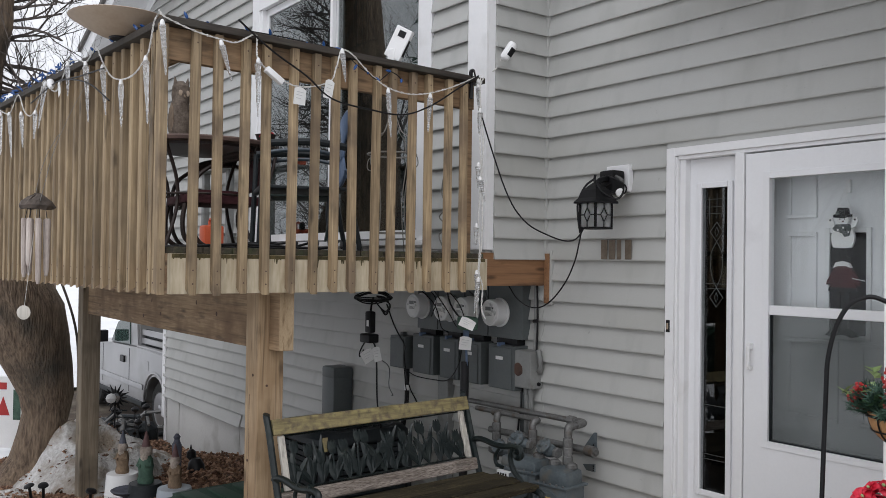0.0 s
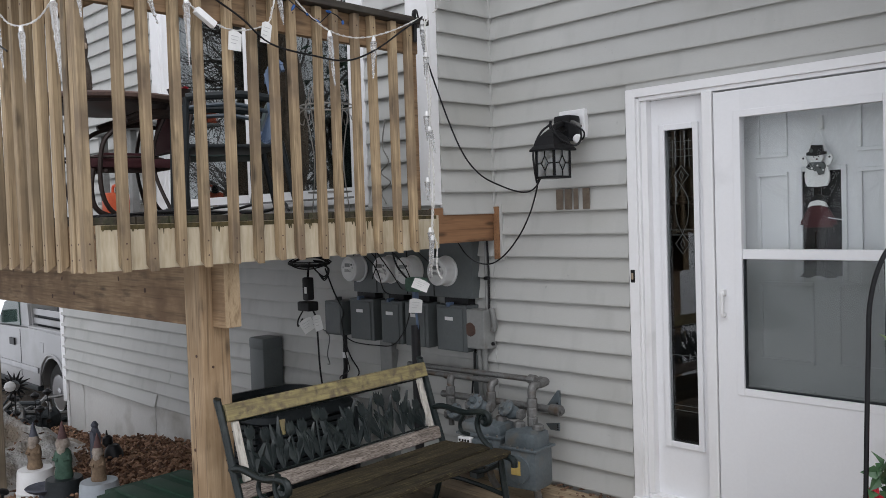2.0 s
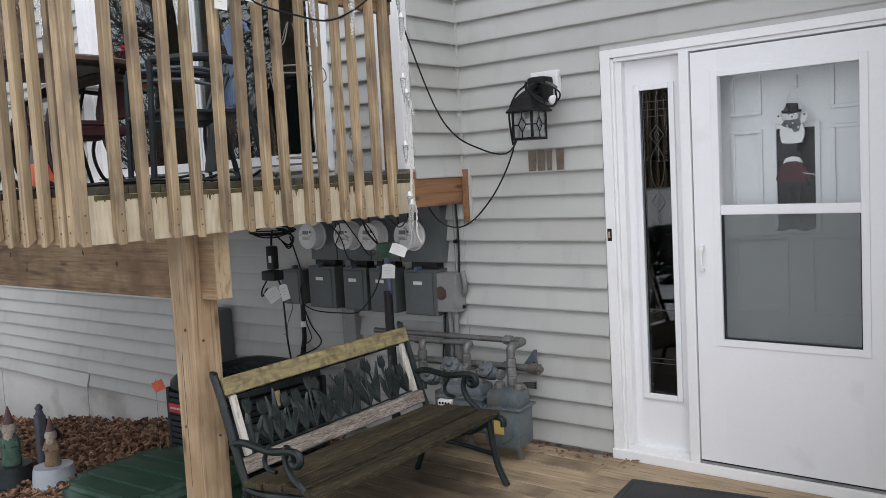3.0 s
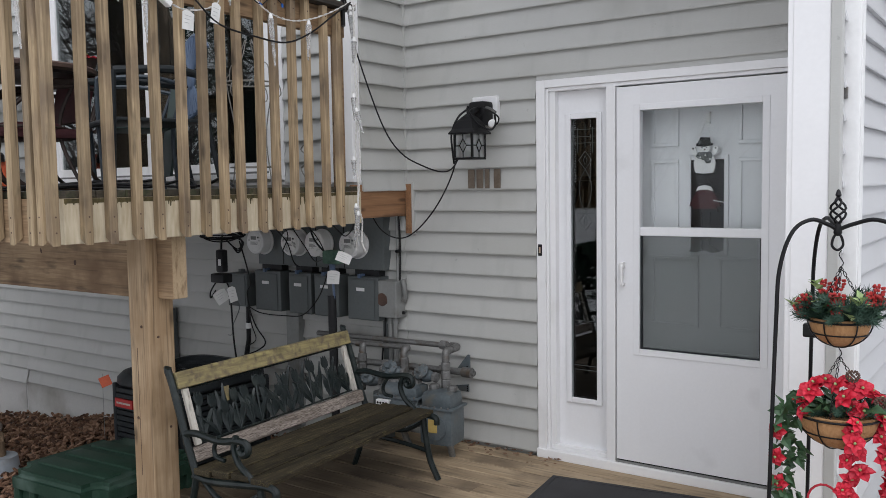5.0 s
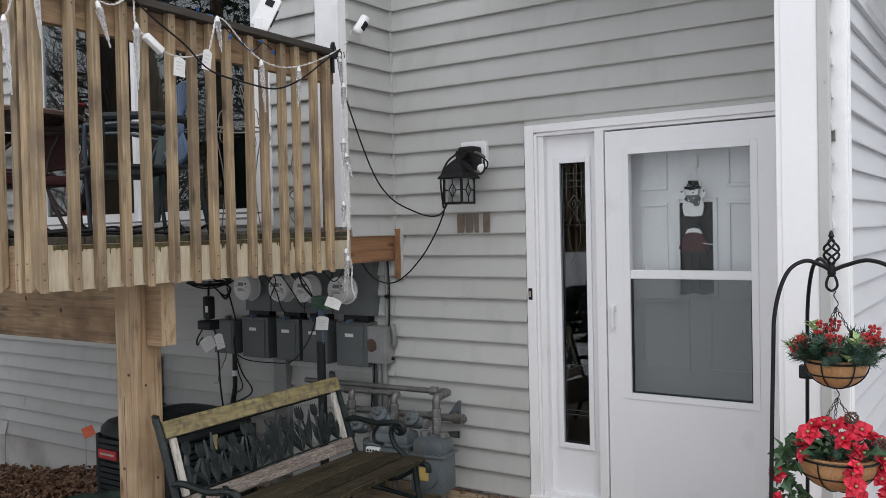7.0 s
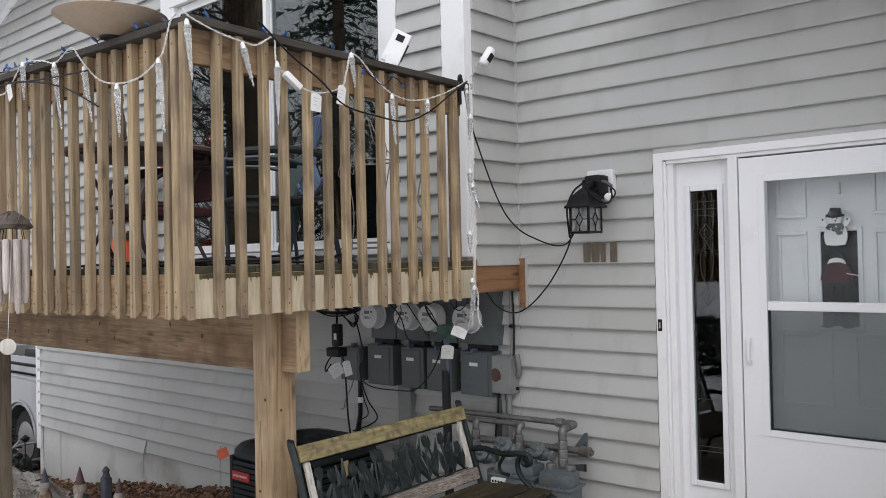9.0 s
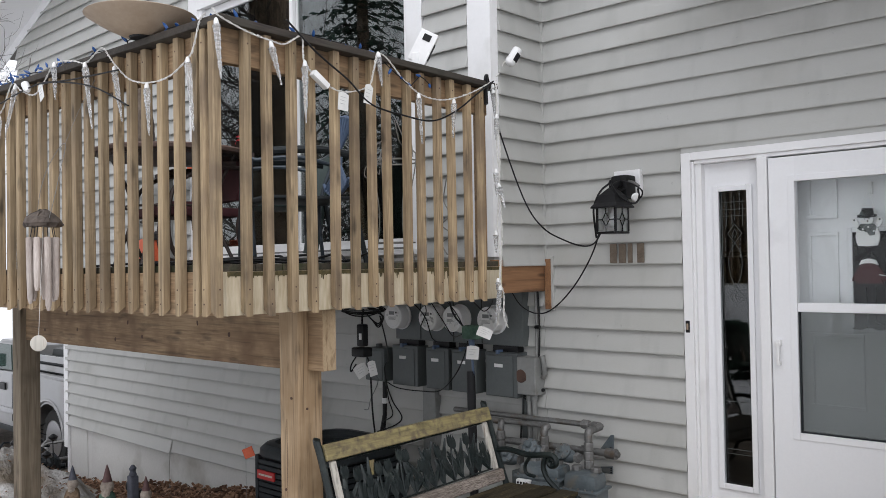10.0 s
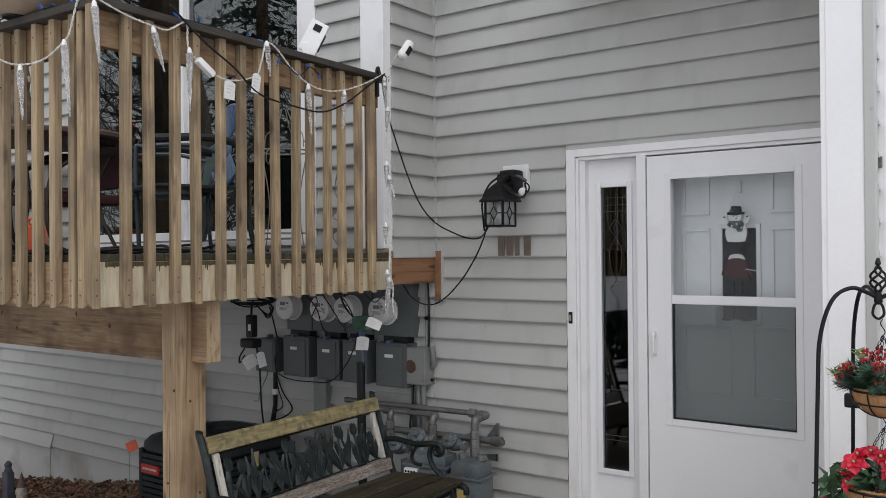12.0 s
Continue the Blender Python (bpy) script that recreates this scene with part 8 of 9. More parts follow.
def patio_chair(x, y, turn, seat, frame_mt, label):
    """A low spring chair: seat and back on bent tubes that curl forward under it."""
    c = thing("patio_chair", Matrix.Translation((x, y, ZD)) @ Matrix.Rotation(radians(turn), 4, "Z"), label, "chair", "patio chairs")
    part("seat", bx(-0.25, 0.25, -0.28, 0.26, 0.315, 0.375, 0.02), seat, c, "", True)
    part("cushion", bx(-0.21, 0.21, -0.20, 0.10, 0.375, 0.41, 0.016), seat, c, "", True)
    bk = bmesh.new()
    slab(bk, [(-0.20, 0.03), (-0.22, 0.08), (-0.225, 0.27), (-0.19, 0.34), (-0.10, 0.38), (0.10, 0.38), (0.19, 0.34), (0.225, 0.27), (0.22, 0.08), (0.20, 0.03)], -0.015, 0.015, Matrix.Rotation(radians(90), 4, "X"))
    for v in bk.verts:
        v.co.y -= 0.9 * v.co.x * v.co.x
    bmesh.ops.transform(bk, matrix=Matrix.Translation((0, 0.29, 0.39)) @ Matrix.Rotation(-0.22, 4, "X"), verts=bk.verts)
    part("backrest", bk, seat, c, "", True)
    for s in (-1, 1):
        part("arm_tube", rod([(s * 0.27, 0.30, 0.62), (s * 0.28, 0.16, 0.63), (s * 0.28, -0.02, 0.60), (s * 0.28, -0.14, 0.545), (s * 0.28, -0.22, 0.45), (s * 0.27, -0.24, 0.25), (s * 0.27, -0.21, 0.10), (s * 0.27, -0.12, 0.025), (s * 0.27, 0.10, 0.016), (s * 0.26, 0.34, 0.018)], 0.014, 8, 5), frame_mt, c, "", True)
        part("arm_rest", rod([(s * 0.28, 0.20, 0.655), (s * 0.285, 0.04, 0.645), (s * 0.285, -0.08, 0.60)], 0.022, 8, 4), frame_mt, c, "", True)
        part("spring_tube", rod([(s * 0.24, -0.27, 0.31), (s * 0.24, -0.285, 0.20), (s * 0.24, -0.27, 0.09), (s * 0.24, -0.20, 0.035), (s * 0.24, -0.06, 0.018)], 0.016, 8, 5), frame_mt, c, "", True)
        part("back_tube", rod([(s * 0.24, 0.24, 0.34), (s * 0.24, 0.31, 0.52), (s * 0.23, 0.36, 0.74)], 0.013, 8, 4), frame_mt, c, "", True)
        part("rear_tube", rod([(s * 0.25, 0.30, 0.46), (s * 0.25, 0.23, 0.26), (s * 0.25, 0.27, 0.10), (s * 0.25, 0.36, 0.02)], 0.012, 8, 5), frame_mt, c, "", True)
    part("cross_tube", rod([(-0.25, -0.2, 0.30), (0.25, -0.2, 0.30)], 0.012, 8), frame_mt, c)
    part("cross_tube", rod([(-0.26, 0.34, 0.018), (0.26, 0.34, 0.018)], 0.012, 8), frame_mt, c)
    return c


patio_chair(-0.97, -1.45, -6, MAROON, BROWNMETAL, "low brown spring chair with a maroon seat")
sling = thing("camping_chair", Matrix.Translation((-0.43, -1.0, ZD)) @ Matrix.Rotation(radians(-28), 4, "Z"), "dark green sling chair with grey tubes", "chair")
sl_ = bmesh.new()
slab(sl_, [(-0.23, 0.02), (0.23, 0.02), (0.23, 0.52), (0.20, 0.60), (0.12, 0.64), (-0.12, 0.64), (-0.20, 0.60), (-0.23, 0.52)], -0.008, 0.008, Matrix.Translation((0, 0.1, 0.06)) @ Matrix.Rotation(radians(80), 4, "X"))
part("sling", sl_, SLINGGREEN, sling, "dark green fabric back")
for s in (-1, 1):
    part("side_tube", rod([(s * 0.25, 0.14, 0.0), (s * 0.25, 0.12, 0.35), (s * 0.25, 0.20, 0.62), (s * 0.22, 0.22, 0.70)], 0.012, 8, 5), TUBEGREY, sling, "", True)
    part("arm_tube", rod([(s * 0.25, 0.20, 0.62), (s * 0.27, 0.0, 0.66), (s * 0.27, -0.25, 0.64), (s * 0.27, -0.30, 0.58), (s * 0.27, -0.28, 0.0)], 0.013, 8, 5), TUBEGREY, sling, "", True)
part("top_tube", rod([(-0.22, 0.22, 0.70), (0.22, 0.22, 0.70)], 0.012, 8), TUBEGREY, sling)
part("seat_bar", rod([(-0.27, -0.27, 0.37), (0.27, -0.27, 0.37)], 0.014, 8), BROWNMETAL, sling)
part("seat", bx(-0.24, 0.24, -0.26, 0.12, 0.36, 0.375, 0.006), SLINGGREEN, sling)

fan = thing("fan_back_chair", Matrix.Translation((0.005, -1.265, ZD)) @ Matrix.Rotation(radians(-20), 4, "Z"), "dark blue fan-back plastic chair beside the glass door", "chair")
part("seat", bx(-0.25, 0.25, -0.30, 0.22, 0.365, 0.385, 0.009), ACDARK, fan, "", True)
for k in range(9):
    a = (k - 4) * 0.17
    for up in (1, -1):
        ln = 0.235 if up > 0 else 0.215
        part("back_slat", tube(bmesh.new(), [(0.03 * math.sin(a), 0.23, 0.635 + up * 0.03), (0.30 * math.sin(a), 0.25 if up > 0 else 0.21, 0.635 + up * ln * math.cos(a * 0.8))], [0.005, 0.014], 6), BLUECHAIR, fan)
part("hub", lathe(bmesh.new(), [(0.05, 0), (0.055, 0.01), (0.04, 0.02)], 14, Matrix.Translation((0, 0.235, 0.62)) @ Matrix.Rotation(radians(90), 4, "X")), BLUECHAIR, fan)
part("back_rim", rod([(0.24 * math.sin((k - 6) * 0.19), 0.252, 0.635 + 0.245 * math.cos((k - 6) * 0.15)) for k in range(13)], 0.010, 7), BLUECHAIR, fan)
part("back_rim", rod([(0.24 * math.sin((k - 6) * 0.19), 0.21, 0.635 - 0.225 * math.cos((k - 6) * 0.15)) for k in range(13)], 0.010, 7), BLUECHAIR, fan)
for s in (-1, 1):
    part("arm", rod([(s * 0.29, -0.28, 0.62), (s * 0.30, 0.0, 0.64), (s * 0.26, 0.22, 0.62)], 0.022, 8, 4), ACDARK, fan, "", True)
    part("front_leg", rod([(s * 0.29, -0.28, 0.62), (s * 0.28, -0.30, 0.0)], 0.016, 8), ACDARK, fan)
    part("rear_leg", rod([(s * 0.24, 0.22, 0.40), (s * 0.25, 0.30, 0.0)], 0.016, 8), ACDARK, fan)
part("front_bar", rod([(-0.28, -0.28, 0.37), (0.28, -0.28, 0.37)], 0.018, 8), ACDARK, fan)

wst = thing("wire_plant_stand", Matrix.Translation((0.37, -0.87, ZD)), "pale scrolled wire plant stand", "plant stand")
part("ring", rod([(0.15 * math.cos(k * 0.2618), 0.15 * math.sin(k * 0.2618), 0.60) for k in range(25)], 0.005, 6), WIRE, wst)
part("ring", rod([(0.12 * math.cos(k * 0.2618), 0.12 * math.sin(k * 0.2618), 0.12) for k in range(25)], 0.004, 6), WIRE, wst)
for k in range(4):
    a = k * 1.5708 + 0.3
    c, s = math.cos(a), math.sin(a)
    part("leg", rod([(0.13 * c, 0.13 * s, 0.0), (0.10 * c, 0.10 * s, 0.30), (0.15 * c, 0.15 * s, 0.60), (0.13 * c, 0.13 * s, 0.66)], 0.0035, 6, 5), WIRE, wst, "", True)
    part("scroll", rod([(0.15 * c, 0.15 * s, 0.60), (0.19 * c, 0.19 * s, 0.58), (0.20 * c, 0.20 * s, 0.53), (0.17 * c, 0.17 * s, 0.51), (0.16 * c, 0.16 * s, 0.54)], 0.003, 6, 5), WIRE, wst, "", True)
    part("scroll", rod([(0.02 * c, 0.02 * s, 0.85), (0.07 * c, 0.07 * s, 0.74), (0.12 * c, 0.12 * s, 0.70), (0.13 * c, 0.13 * s, 0.62)], 0.003, 6, 5), WIRE, wst, "", True)
cable("pale_wire", [(0.55, -0.6, 2.1), (0.52, -0.6, 1.95), (0.57, -0.6, 1.86), (0.5, -0.6, 1.80), (0.58, -0.6, 1.74), (0.5, -0.6, 1.69), (0.56, -0.62, 1.62)], 0.004, "pale curled wire hanging against the upper wall", WIRE)
owl = bmesh.new()
lathe(owl, [(0.06, 0), (0.085, 0.02), (0.10, 0.10), (0.092, 0.20), (0.072, 0.265), (0.082, 0.32), (0.074, 0.375), (0.03, 0.405)], 18, None, 0, 0.05)
for s in (-1, 1):
    lathe(owl, [(0.026, 0), (0.016, 0.035), (0.002, 0.07)], 7, Matrix.Translation((s * 0.05, -0.01, 0.365)) @ Matrix.Rotation(s * 0.2, 4, "Y"), 0)
    lathe(owl, [(0.004, 0), (0.04, 0.05), (0.05, 0.12), (0.03, 0.19), (0.004, 0.23)], 10, Matrix.Translation((s * 0.080, 0.01, 0.04)) @ Matrix.Diagonal((0.5, 1.2, 1, 1)), 1)
    lathe(owl, [(0.020, 0), (0.018, 0.008), (0.008, 0.012)], 12, Matrix.Translation((s * 0.032, -0.068, 0.325)) @ Matrix.Rotation(radians(90), 4, "X"), 2)
lathe(owl, [(0.010, 0), (0.006, 0.02), (0.001, 0.03)], 6, Matrix.Translation((0, -0.075, 0.31)) @ Matrix.Rotation(radians(120), 4, "X"), 1)
single("owl_statue", owl, [OWLBROWN, BARK, TAN], Matrix.Translation((-1.2, -1.63, ZD + 0.742)) @ Matrix.Rotation(radians(95), 4, "Z") @ Matrix.Diagonal((0.78, 0.78, 1.12, 1)), "mottled brown owl garden statue standing on the table", "statue", "", "", True)
gas = thing("fuel_can", Matrix.Translation((-2.46, -0.88, ZD)), "bright red-orange plastic can on the balcony floor", "can")
part("body", bx(-0.09, 0.05, -0.09, 0.09, 0, 0.24, 0.025), ORANGE, gas, "", True)
part("cap", lathe(bmesh.new(), [(0.03, 0.23), (0.03, 0.28), (0.015, 0.30)], 12, Matrix.Translation((0.05, 0, 0))), BLACK, gas)
part("grip", rod([(-0.07, 0, 0.23), (-0.06, 0, 0.29), (0.0, 0, 0.29), (0.01, 0, 0.23)], 0.012, 8, 4), ORANGE, gas, "", True)
cart = thing("patio_cart", Matrix.Translation((-2.2, -0.66, ZD)), "narrow grey plastic cart standing on the balcony", "cart")
for x in (-1.0, -0.42):
    part("post", bx(x - 0.035, x + 0.035, -0.03, 0.03, 0.0, 0.76, 0.01), BOXGREY, cart)
part("shelf", bx(-1.10, 0.14, -0.09, 0.09, 0.76, 0.79, 0.01), BOXGREY, cart)
part("shelf", bx(-0.964, -0.456, -0.09, 0.09, 0.16, 0.185, 0.006), BOXGREY, cart)
tin = thing("red_tin", Matrix.Translation((-2.13, -0.70, ZD + 0.79)), "small bright red tin on the grey cart", "tin")
part("body", bx(-0.045, 0.045, -0.04, 0.04, 0, 0.075, 0.008), ORANGE, tin)
part("lid", bx(-0.047, 0.047, -0.042, 0.042, 0.075, 0.088, 0.005), ORANGE, tin)
pot = thing("red_flower_pot", Matrix.Translation((-0.72, -1.20, ZD + 0.742)), "red flowers in a low pot on the patio table", "flower pot")
part("pot", lathe(bmesh.new(), [(0.05, 0), (0.07, 0.06), (0.075, 0.065), (0.06, 0.06)], 14), BROWNMETAL, pot, "", True)
for k in range(5):
    piece("flower", SMALLFLOWER, aim((rf.uniform(-0.04, 0.04), rf.uniform(-0.04, 0.04), rf.uniform(0.06, 0.09)), (rf.uniform(-0.6, 0.6), rf.uniform(-0.6, 0.6), 1)), pot)
for k in range(5):
    x = -0.9 + 0.26 * k
    cable("floor_cable", [(x, -2.1 + 0.2 * (k % 2), ZD + 0.012), (x + 0.2, -1.8, ZD + 0.03), (x + 0.5, -1.9 + 0.1 * k, ZD + 0.012), (x + 0.7, -1.5, ZD + 0.05), (x + 0.9, -1.6, ZD + 0.012)], 0.007, "dark hose lying on the balcony boards", BLACK, "hoses")

# ---- the tree beside the balcony, and trees around ----
def grow(verts, faces, p, d, r, ln, depth, rnd, segs=3, sides=5, wig=0.16):
    pts, rads = [p], [r]
    cur, cd = p.copy(), d.copy()
    for k in range(segs):
        cd = (cd + Vector((rnd.uniform(-1, 1), rnd.uniform(-1, 1), rnd.uniform(-0.6, 0.9))) * wig).normalized()
        cur = cur + cd * ln / segs
        pts.append(cur.copy())
        rads.append(r * (1 - 0.42 * (k + 1) / segs))
    base = len(verts)
    for q, rr in zip(pts, rads):
        s = cd.orthogonal().normalized()
        u = cd.cross(s)
        for k in range(sides):
            a = 6.28318 * k / sides
            verts.append(q + rr * (math.cos(a) * s + math.sin(a) * u))
    for i in range(len(pts) - 1):
        for k in range(sides):
            a, b = base + i * sides + k, base + i * sides + (k + 1) % sides
            faces.append((a, b, b + sides, a + sides))
    if depth == 0 or rads[-1] < 0.0015:
        return
    for j in range(rnd.choice((2, 3, 3)) if depth > 1 else 4):
        f = rnd.uniform(0.35, 1.0) if j else 1.0
        i = min(int(f * segs), segs)
        q = pts[i]
        nd = (cd * rnd.uniform(0.5, 1.0) + Vector((rnd.uniform(-1, 1), rnd.uniform(-1, 1), rnd.uniform(-0.35, 0.75)))).normalized()
        grow(verts, faces, q, nd, rads[i] * rnd.uniform(0.55, 0.78), ln * rnd.uniform(0.62, 0.85), depth - 1, rnd, segs, max(3, sides - 1), wig)


def bare_tree(x, y, h, r, seed, depth, label, z=None):
    rnd = random.Random(seed)
    t = thing("bare_tree", Matrix.Translation((x, y, (ground_height(x, y) if z is None else z) - 0.1)), label, "tree", "bare trees")
    tv, tf = [], []
    grow(tv, tf, Vector((0, 0, 0)), Vector((rnd.uniform(-0.08, 0.08), rnd.uniform(-0.08, 0.08), 1)).normalized(), r, h * 0.4, 0, rnd, 5, 9)
    me = bpy.data.meshes.new("trunk")
    me.from_pydata(tv, [], tf)
    me.materials.append(BARK)
    o = new("trunk", me)
    o.parent = t
    bv, bf = [], []
    top = sum((Vector(v) for v in tv[-9:]), Vector()) / 9
    for k in range(8):
        a = k * 2.4 + rnd.uniform(-0.3, 0.3)
        st = top * (0.45 + 0.075 * k)
        grow(bv, bf, st, Vector((math.cos(a) * 0.9, math.sin(a) * 0.9, rnd.uniform(0.3, 1.3))).normalized(), r * 0.30, h * 0.20, depth, rnd, 3, 4, 0.3)
    me = bpy.data.meshes.new("crown")
    me.from_pydata(bv, [], bf)
    me.materials.append(TWIG)
    o = new("crown", me)
    o.parent = t
    tagged(o, "bare grey twigs", "", "", "stuff")
    return t


yt = thing("yard_tree", Matrix.Translation((-4.05, -1.95, -0.55)), "old leaning tree with thick furrowed bark beside the balcony", "tree")
bm = bmesh.new()
axis = [((0.2 * q, 0.98 * q), z, r) for q, z, r in ((-0.09, -0.10, 0.36), (-0.05, 0.05, 0.27), (0.0, 0.20, 0.21), (0.06, 0.42, 0.205), (0.10, 0.60, 0.205), (0.10, 0.76, 0.235), (0.0, 1.10, 0.315), (-0.06, 1.30, 0.36),
                                                  (-0.155, 1.62, 0.40), (-0.30, 1.85, 0.42), (-0.62, 2.7, 0.41), (-0.70, 3.5, 0.36), (-0.66, 3.85, 0.335), (-0.57, 4.2, 0.315), (-0.54, 4.5, 0.30), (-0.52, 5.1, 0.26), (-0.5, 5.8, 0.22))]
seg, rings, lv = 40, [], []
for (ax, ay), z, r in axis:
    lv.append((Vector((ax, ay, z)), r))
fine = []
for (c0, r0), (c1, r1) in zip(lv, lv[1:]):
    for k in range(6):
        fine.append((c0.lerp(c1, k / 6), r0 + (r1 - r0) * k / 6))
for c, r in fine:
    ring = []
    for k in range(seg):
        a = 6.28318 * k / seg
        f = 1 + 0.05 * math.sin(3 * a + 1) + (0.18 * max(0, 0.4 - c.z) * math.sin(5 * a)) + 0.055 * noise.noise((math.cos(a) * 5, math.sin(a) * 5, c.z * 1.6)) + 0.04 * noise.noise((math.cos(a) * 14, math.sin(a) * 14, c.z * 3.2))
        ring.append(bm.verts.new(c + Vector((r * f * math.cos(a), r * f * math.sin(a), 0))))
    rings.append(ring)
for a, b in zip(rings, rings[1:]):
    for k in range(seg):
        bm.faces.new((a[k], a[(k + 1) % seg], b[(k + 1) % seg], b[k]))
part("trunk", bm, BARK, yt, "", True)
bv, bf = [], []
rnd = random.Random(9)
for k in range(7):
    a = k * 0.9
    grow(bv, bf, Vector((-0.10, -0.51, 5.6 + 0.1 * k)), Vector((math.cos(a), math.sin(a), rnd.uniform(0.2, 1.0))).normalized(), 0.07, 1.5, 5, rnd, 3, 5, 0.3)
for k in range(44):
    z = 3.2 + 0.065 * k
    grow(bv, bf, Vector((-0.10, -0.40, z)), Vector((rnd.uniform(-0.7, 0.7), 1.0, rnd.uniform(-0.3, 0.5))).normalized(), 0.019, 0.6, 5, rnd, 4, 4, 0.42)
tube_vine = rod([(0.10, 0.40, 0.0), (0.08, 0.36, 0.9), (0.03, 0.33, 1.4), (-0.03, 0.18, 1.9), (-0.1, 0.0, 2.3)], 0.012, 6, 5)
part("sapling", tube_vine, TWIG, yt, "thin dark stem beside the trunk")
me = bpy.data.meshes.new("crown")
me.from_pydata(bv, [], bf)
me.materials.append(TWIG)
o = new("crown", me)
o.parent = yt
tagged(o, "bare grey twigs", "", "", "stuff")

for i, (x, y, h, r, dpt) in enumerate(((-14.0, -4.6, 9.0, 0.14, 5), (-18.0, 1.0, 11.0, 0.16, 5), (-20.0, -7.0, 12.0, 0.17, 5), (-26.0, -1.5, 12.0, 0.18, 5), (-12.5, -9.5, 10.0, 0.14, 6), (-16.0, -14.0, 11.0, 0.15, 5),
                                       (-9.0, -14.0, 10.0, 0.14, 5), (-5.0, -18.0, 11.0, 0.15, 5), (-2.5, -15.0, 9.0, 0.12, 5), (1.5, -20.0, 12.0, 0.16, 5), (-7.0, -21.0, 12.0, 0.16, 5), (-11.5, -6.2, 7.5, 0.11, 5), (-13.5, -7.6, 8.5, 0.12, 6), (-10.0, -8.6, 7.0, 0.10, 5), (-15.5, -9.6, 10.0, 0.13, 6), (-12.0, -13.0, 15.0, 0.19, 6), (-8.0, -16.0, 16.0, 0.2, 5), (-17.0, -11.5, 16.0, 0.2, 6), (-20.0, -14.0, 16.0, 0.2, 5))):
    bare_tree(x, y, h, r, 100 + i, dpt, "bare winter tree with fine grey twigs")

for i, (x, y, h) in enumerate(((-1.9, -9.0, 1.5), (-3.4, -11.0, 1.9), (-2.9, -12.5, 1.6), (-5.2, -16.0, 2.2))):
    bare_tree(x, y, h, 0.03, 300 + i, 4, "low bare shrub standing in the snow")


def spruce(x, y, h, r, seed, thick, label):
    """A dark spruce: whorls of drooping boughs, each a fan of needle sprays."""
    rnd = random.Random(seed)
    t = thing("spruce_tree", Matrix.Translation((x, y, ground_height(x, y) - 0.1)), label, "tree", "spruces")
    part("trunk", tube(bmesh.new(), [(0, 0, 0), (0.05, 0, h * 0.5), (0, 0, h)], [0.015 * h, 0.009 * h, 0.004], 8), BARK, t)
    vv, ff = [], []
    z = min(0.9, h * 0.15)
    while z < h:
        reach = r * (1 - z / h) ** 0.8 + 0.12
        for k in range(thick):
            a = rnd.uniform(0, 6.28)
            ln = reach * rnd.uniform(0.7, 1.1)
            d = Vector((math.cos(a), math.sin(a), 0))
            w = Vector((-d.y, d.x, 0))
            for j in range(7):
                f = (j + 0.4) / 7
                p = d * ln * f + Vector((0, 0, z - 0.30 * ln * f * f))
                for s_ in (-1, 1):
                    q = p + w * s_ * rnd.uniform(0.18, 0.45) * (1.1 - f * 0.5) + d * 0.22 + Vector((0, 0, rnd.uniform(-0.28, 0.02)))
                    n0 = len(vv)
                    vv.extend((p - d * 0.13, p + d * 0.10, q))
                    ff.append((n0, n0 + 1, n0 + 2))
        z += 0.17
    me = bpy.data.meshes.new("crown")
    me.from_pydata(vv, [], ff)
    me.materials.append(NEEDLE)
    o = new("crown", me)
    o.parent = t
    tagged(o, "drooping dark needles", "", "", "stuff")


spruce(-14.3, -12.8, 19.0, 4.0, 5, 3, "tall thin dark green spruce across the yard")
# bushes out of view, added to break up the snow reflected in the sidelight
for x, y, h, r in ((-2.6, -9.9, 1.2, 0.45), (-1.3, -8.0, 0.5, 0.35), (-5.6, -10.5, 1.4, 0.6)):
    spruce(x, y, h, r, 40 + int(10 * h), 7, "unseen low spruce bush, added to dim the sidelight reflection")

# ---- pickup truck in the drive ----
TR = thing("pickup_truck", Matrix.Translation((-7.47, 0.30, -1.02)) @ Matrix.Rotation(radians(180), 4, "Z"), "silver pickup truck parked in the snowy drive", "truck")


def extrude(outline, y0, y1, bev=0.03):
    """A side outline (x forward, z up) made wide from y0 to y1."""
    bm = bmesh.new()
    a = [bm.verts.new((x, y0, z)) for x, z in outline]
    b = [bm.verts.new((x, y1, z)) for x, z in outline]
    bm.faces.new(a)
    bm.faces.new(b[::-1])
    for i in range(len(outline)):
        j = (i + 1) % len(outline)
        bm.faces.new((a[i], b[i], b[j], a[j]))
    bmesh.ops.bevel(bm, geom=[e for e in bm.edges if abs(e.verts[0].co.y - e.verts[1].co.y) < 1e-6], offset=bev, segments=2, affect="EDGES")
    return bm


def arc(cx, cz, r, a0, a1, n):
    return [(cx + r * math.cos(radians(a0 + (a1 - a0) * k / n)), cz + r * math.sin(radians(a0 + (a1 - a0) * k / n))) for k in range(n + 1)]


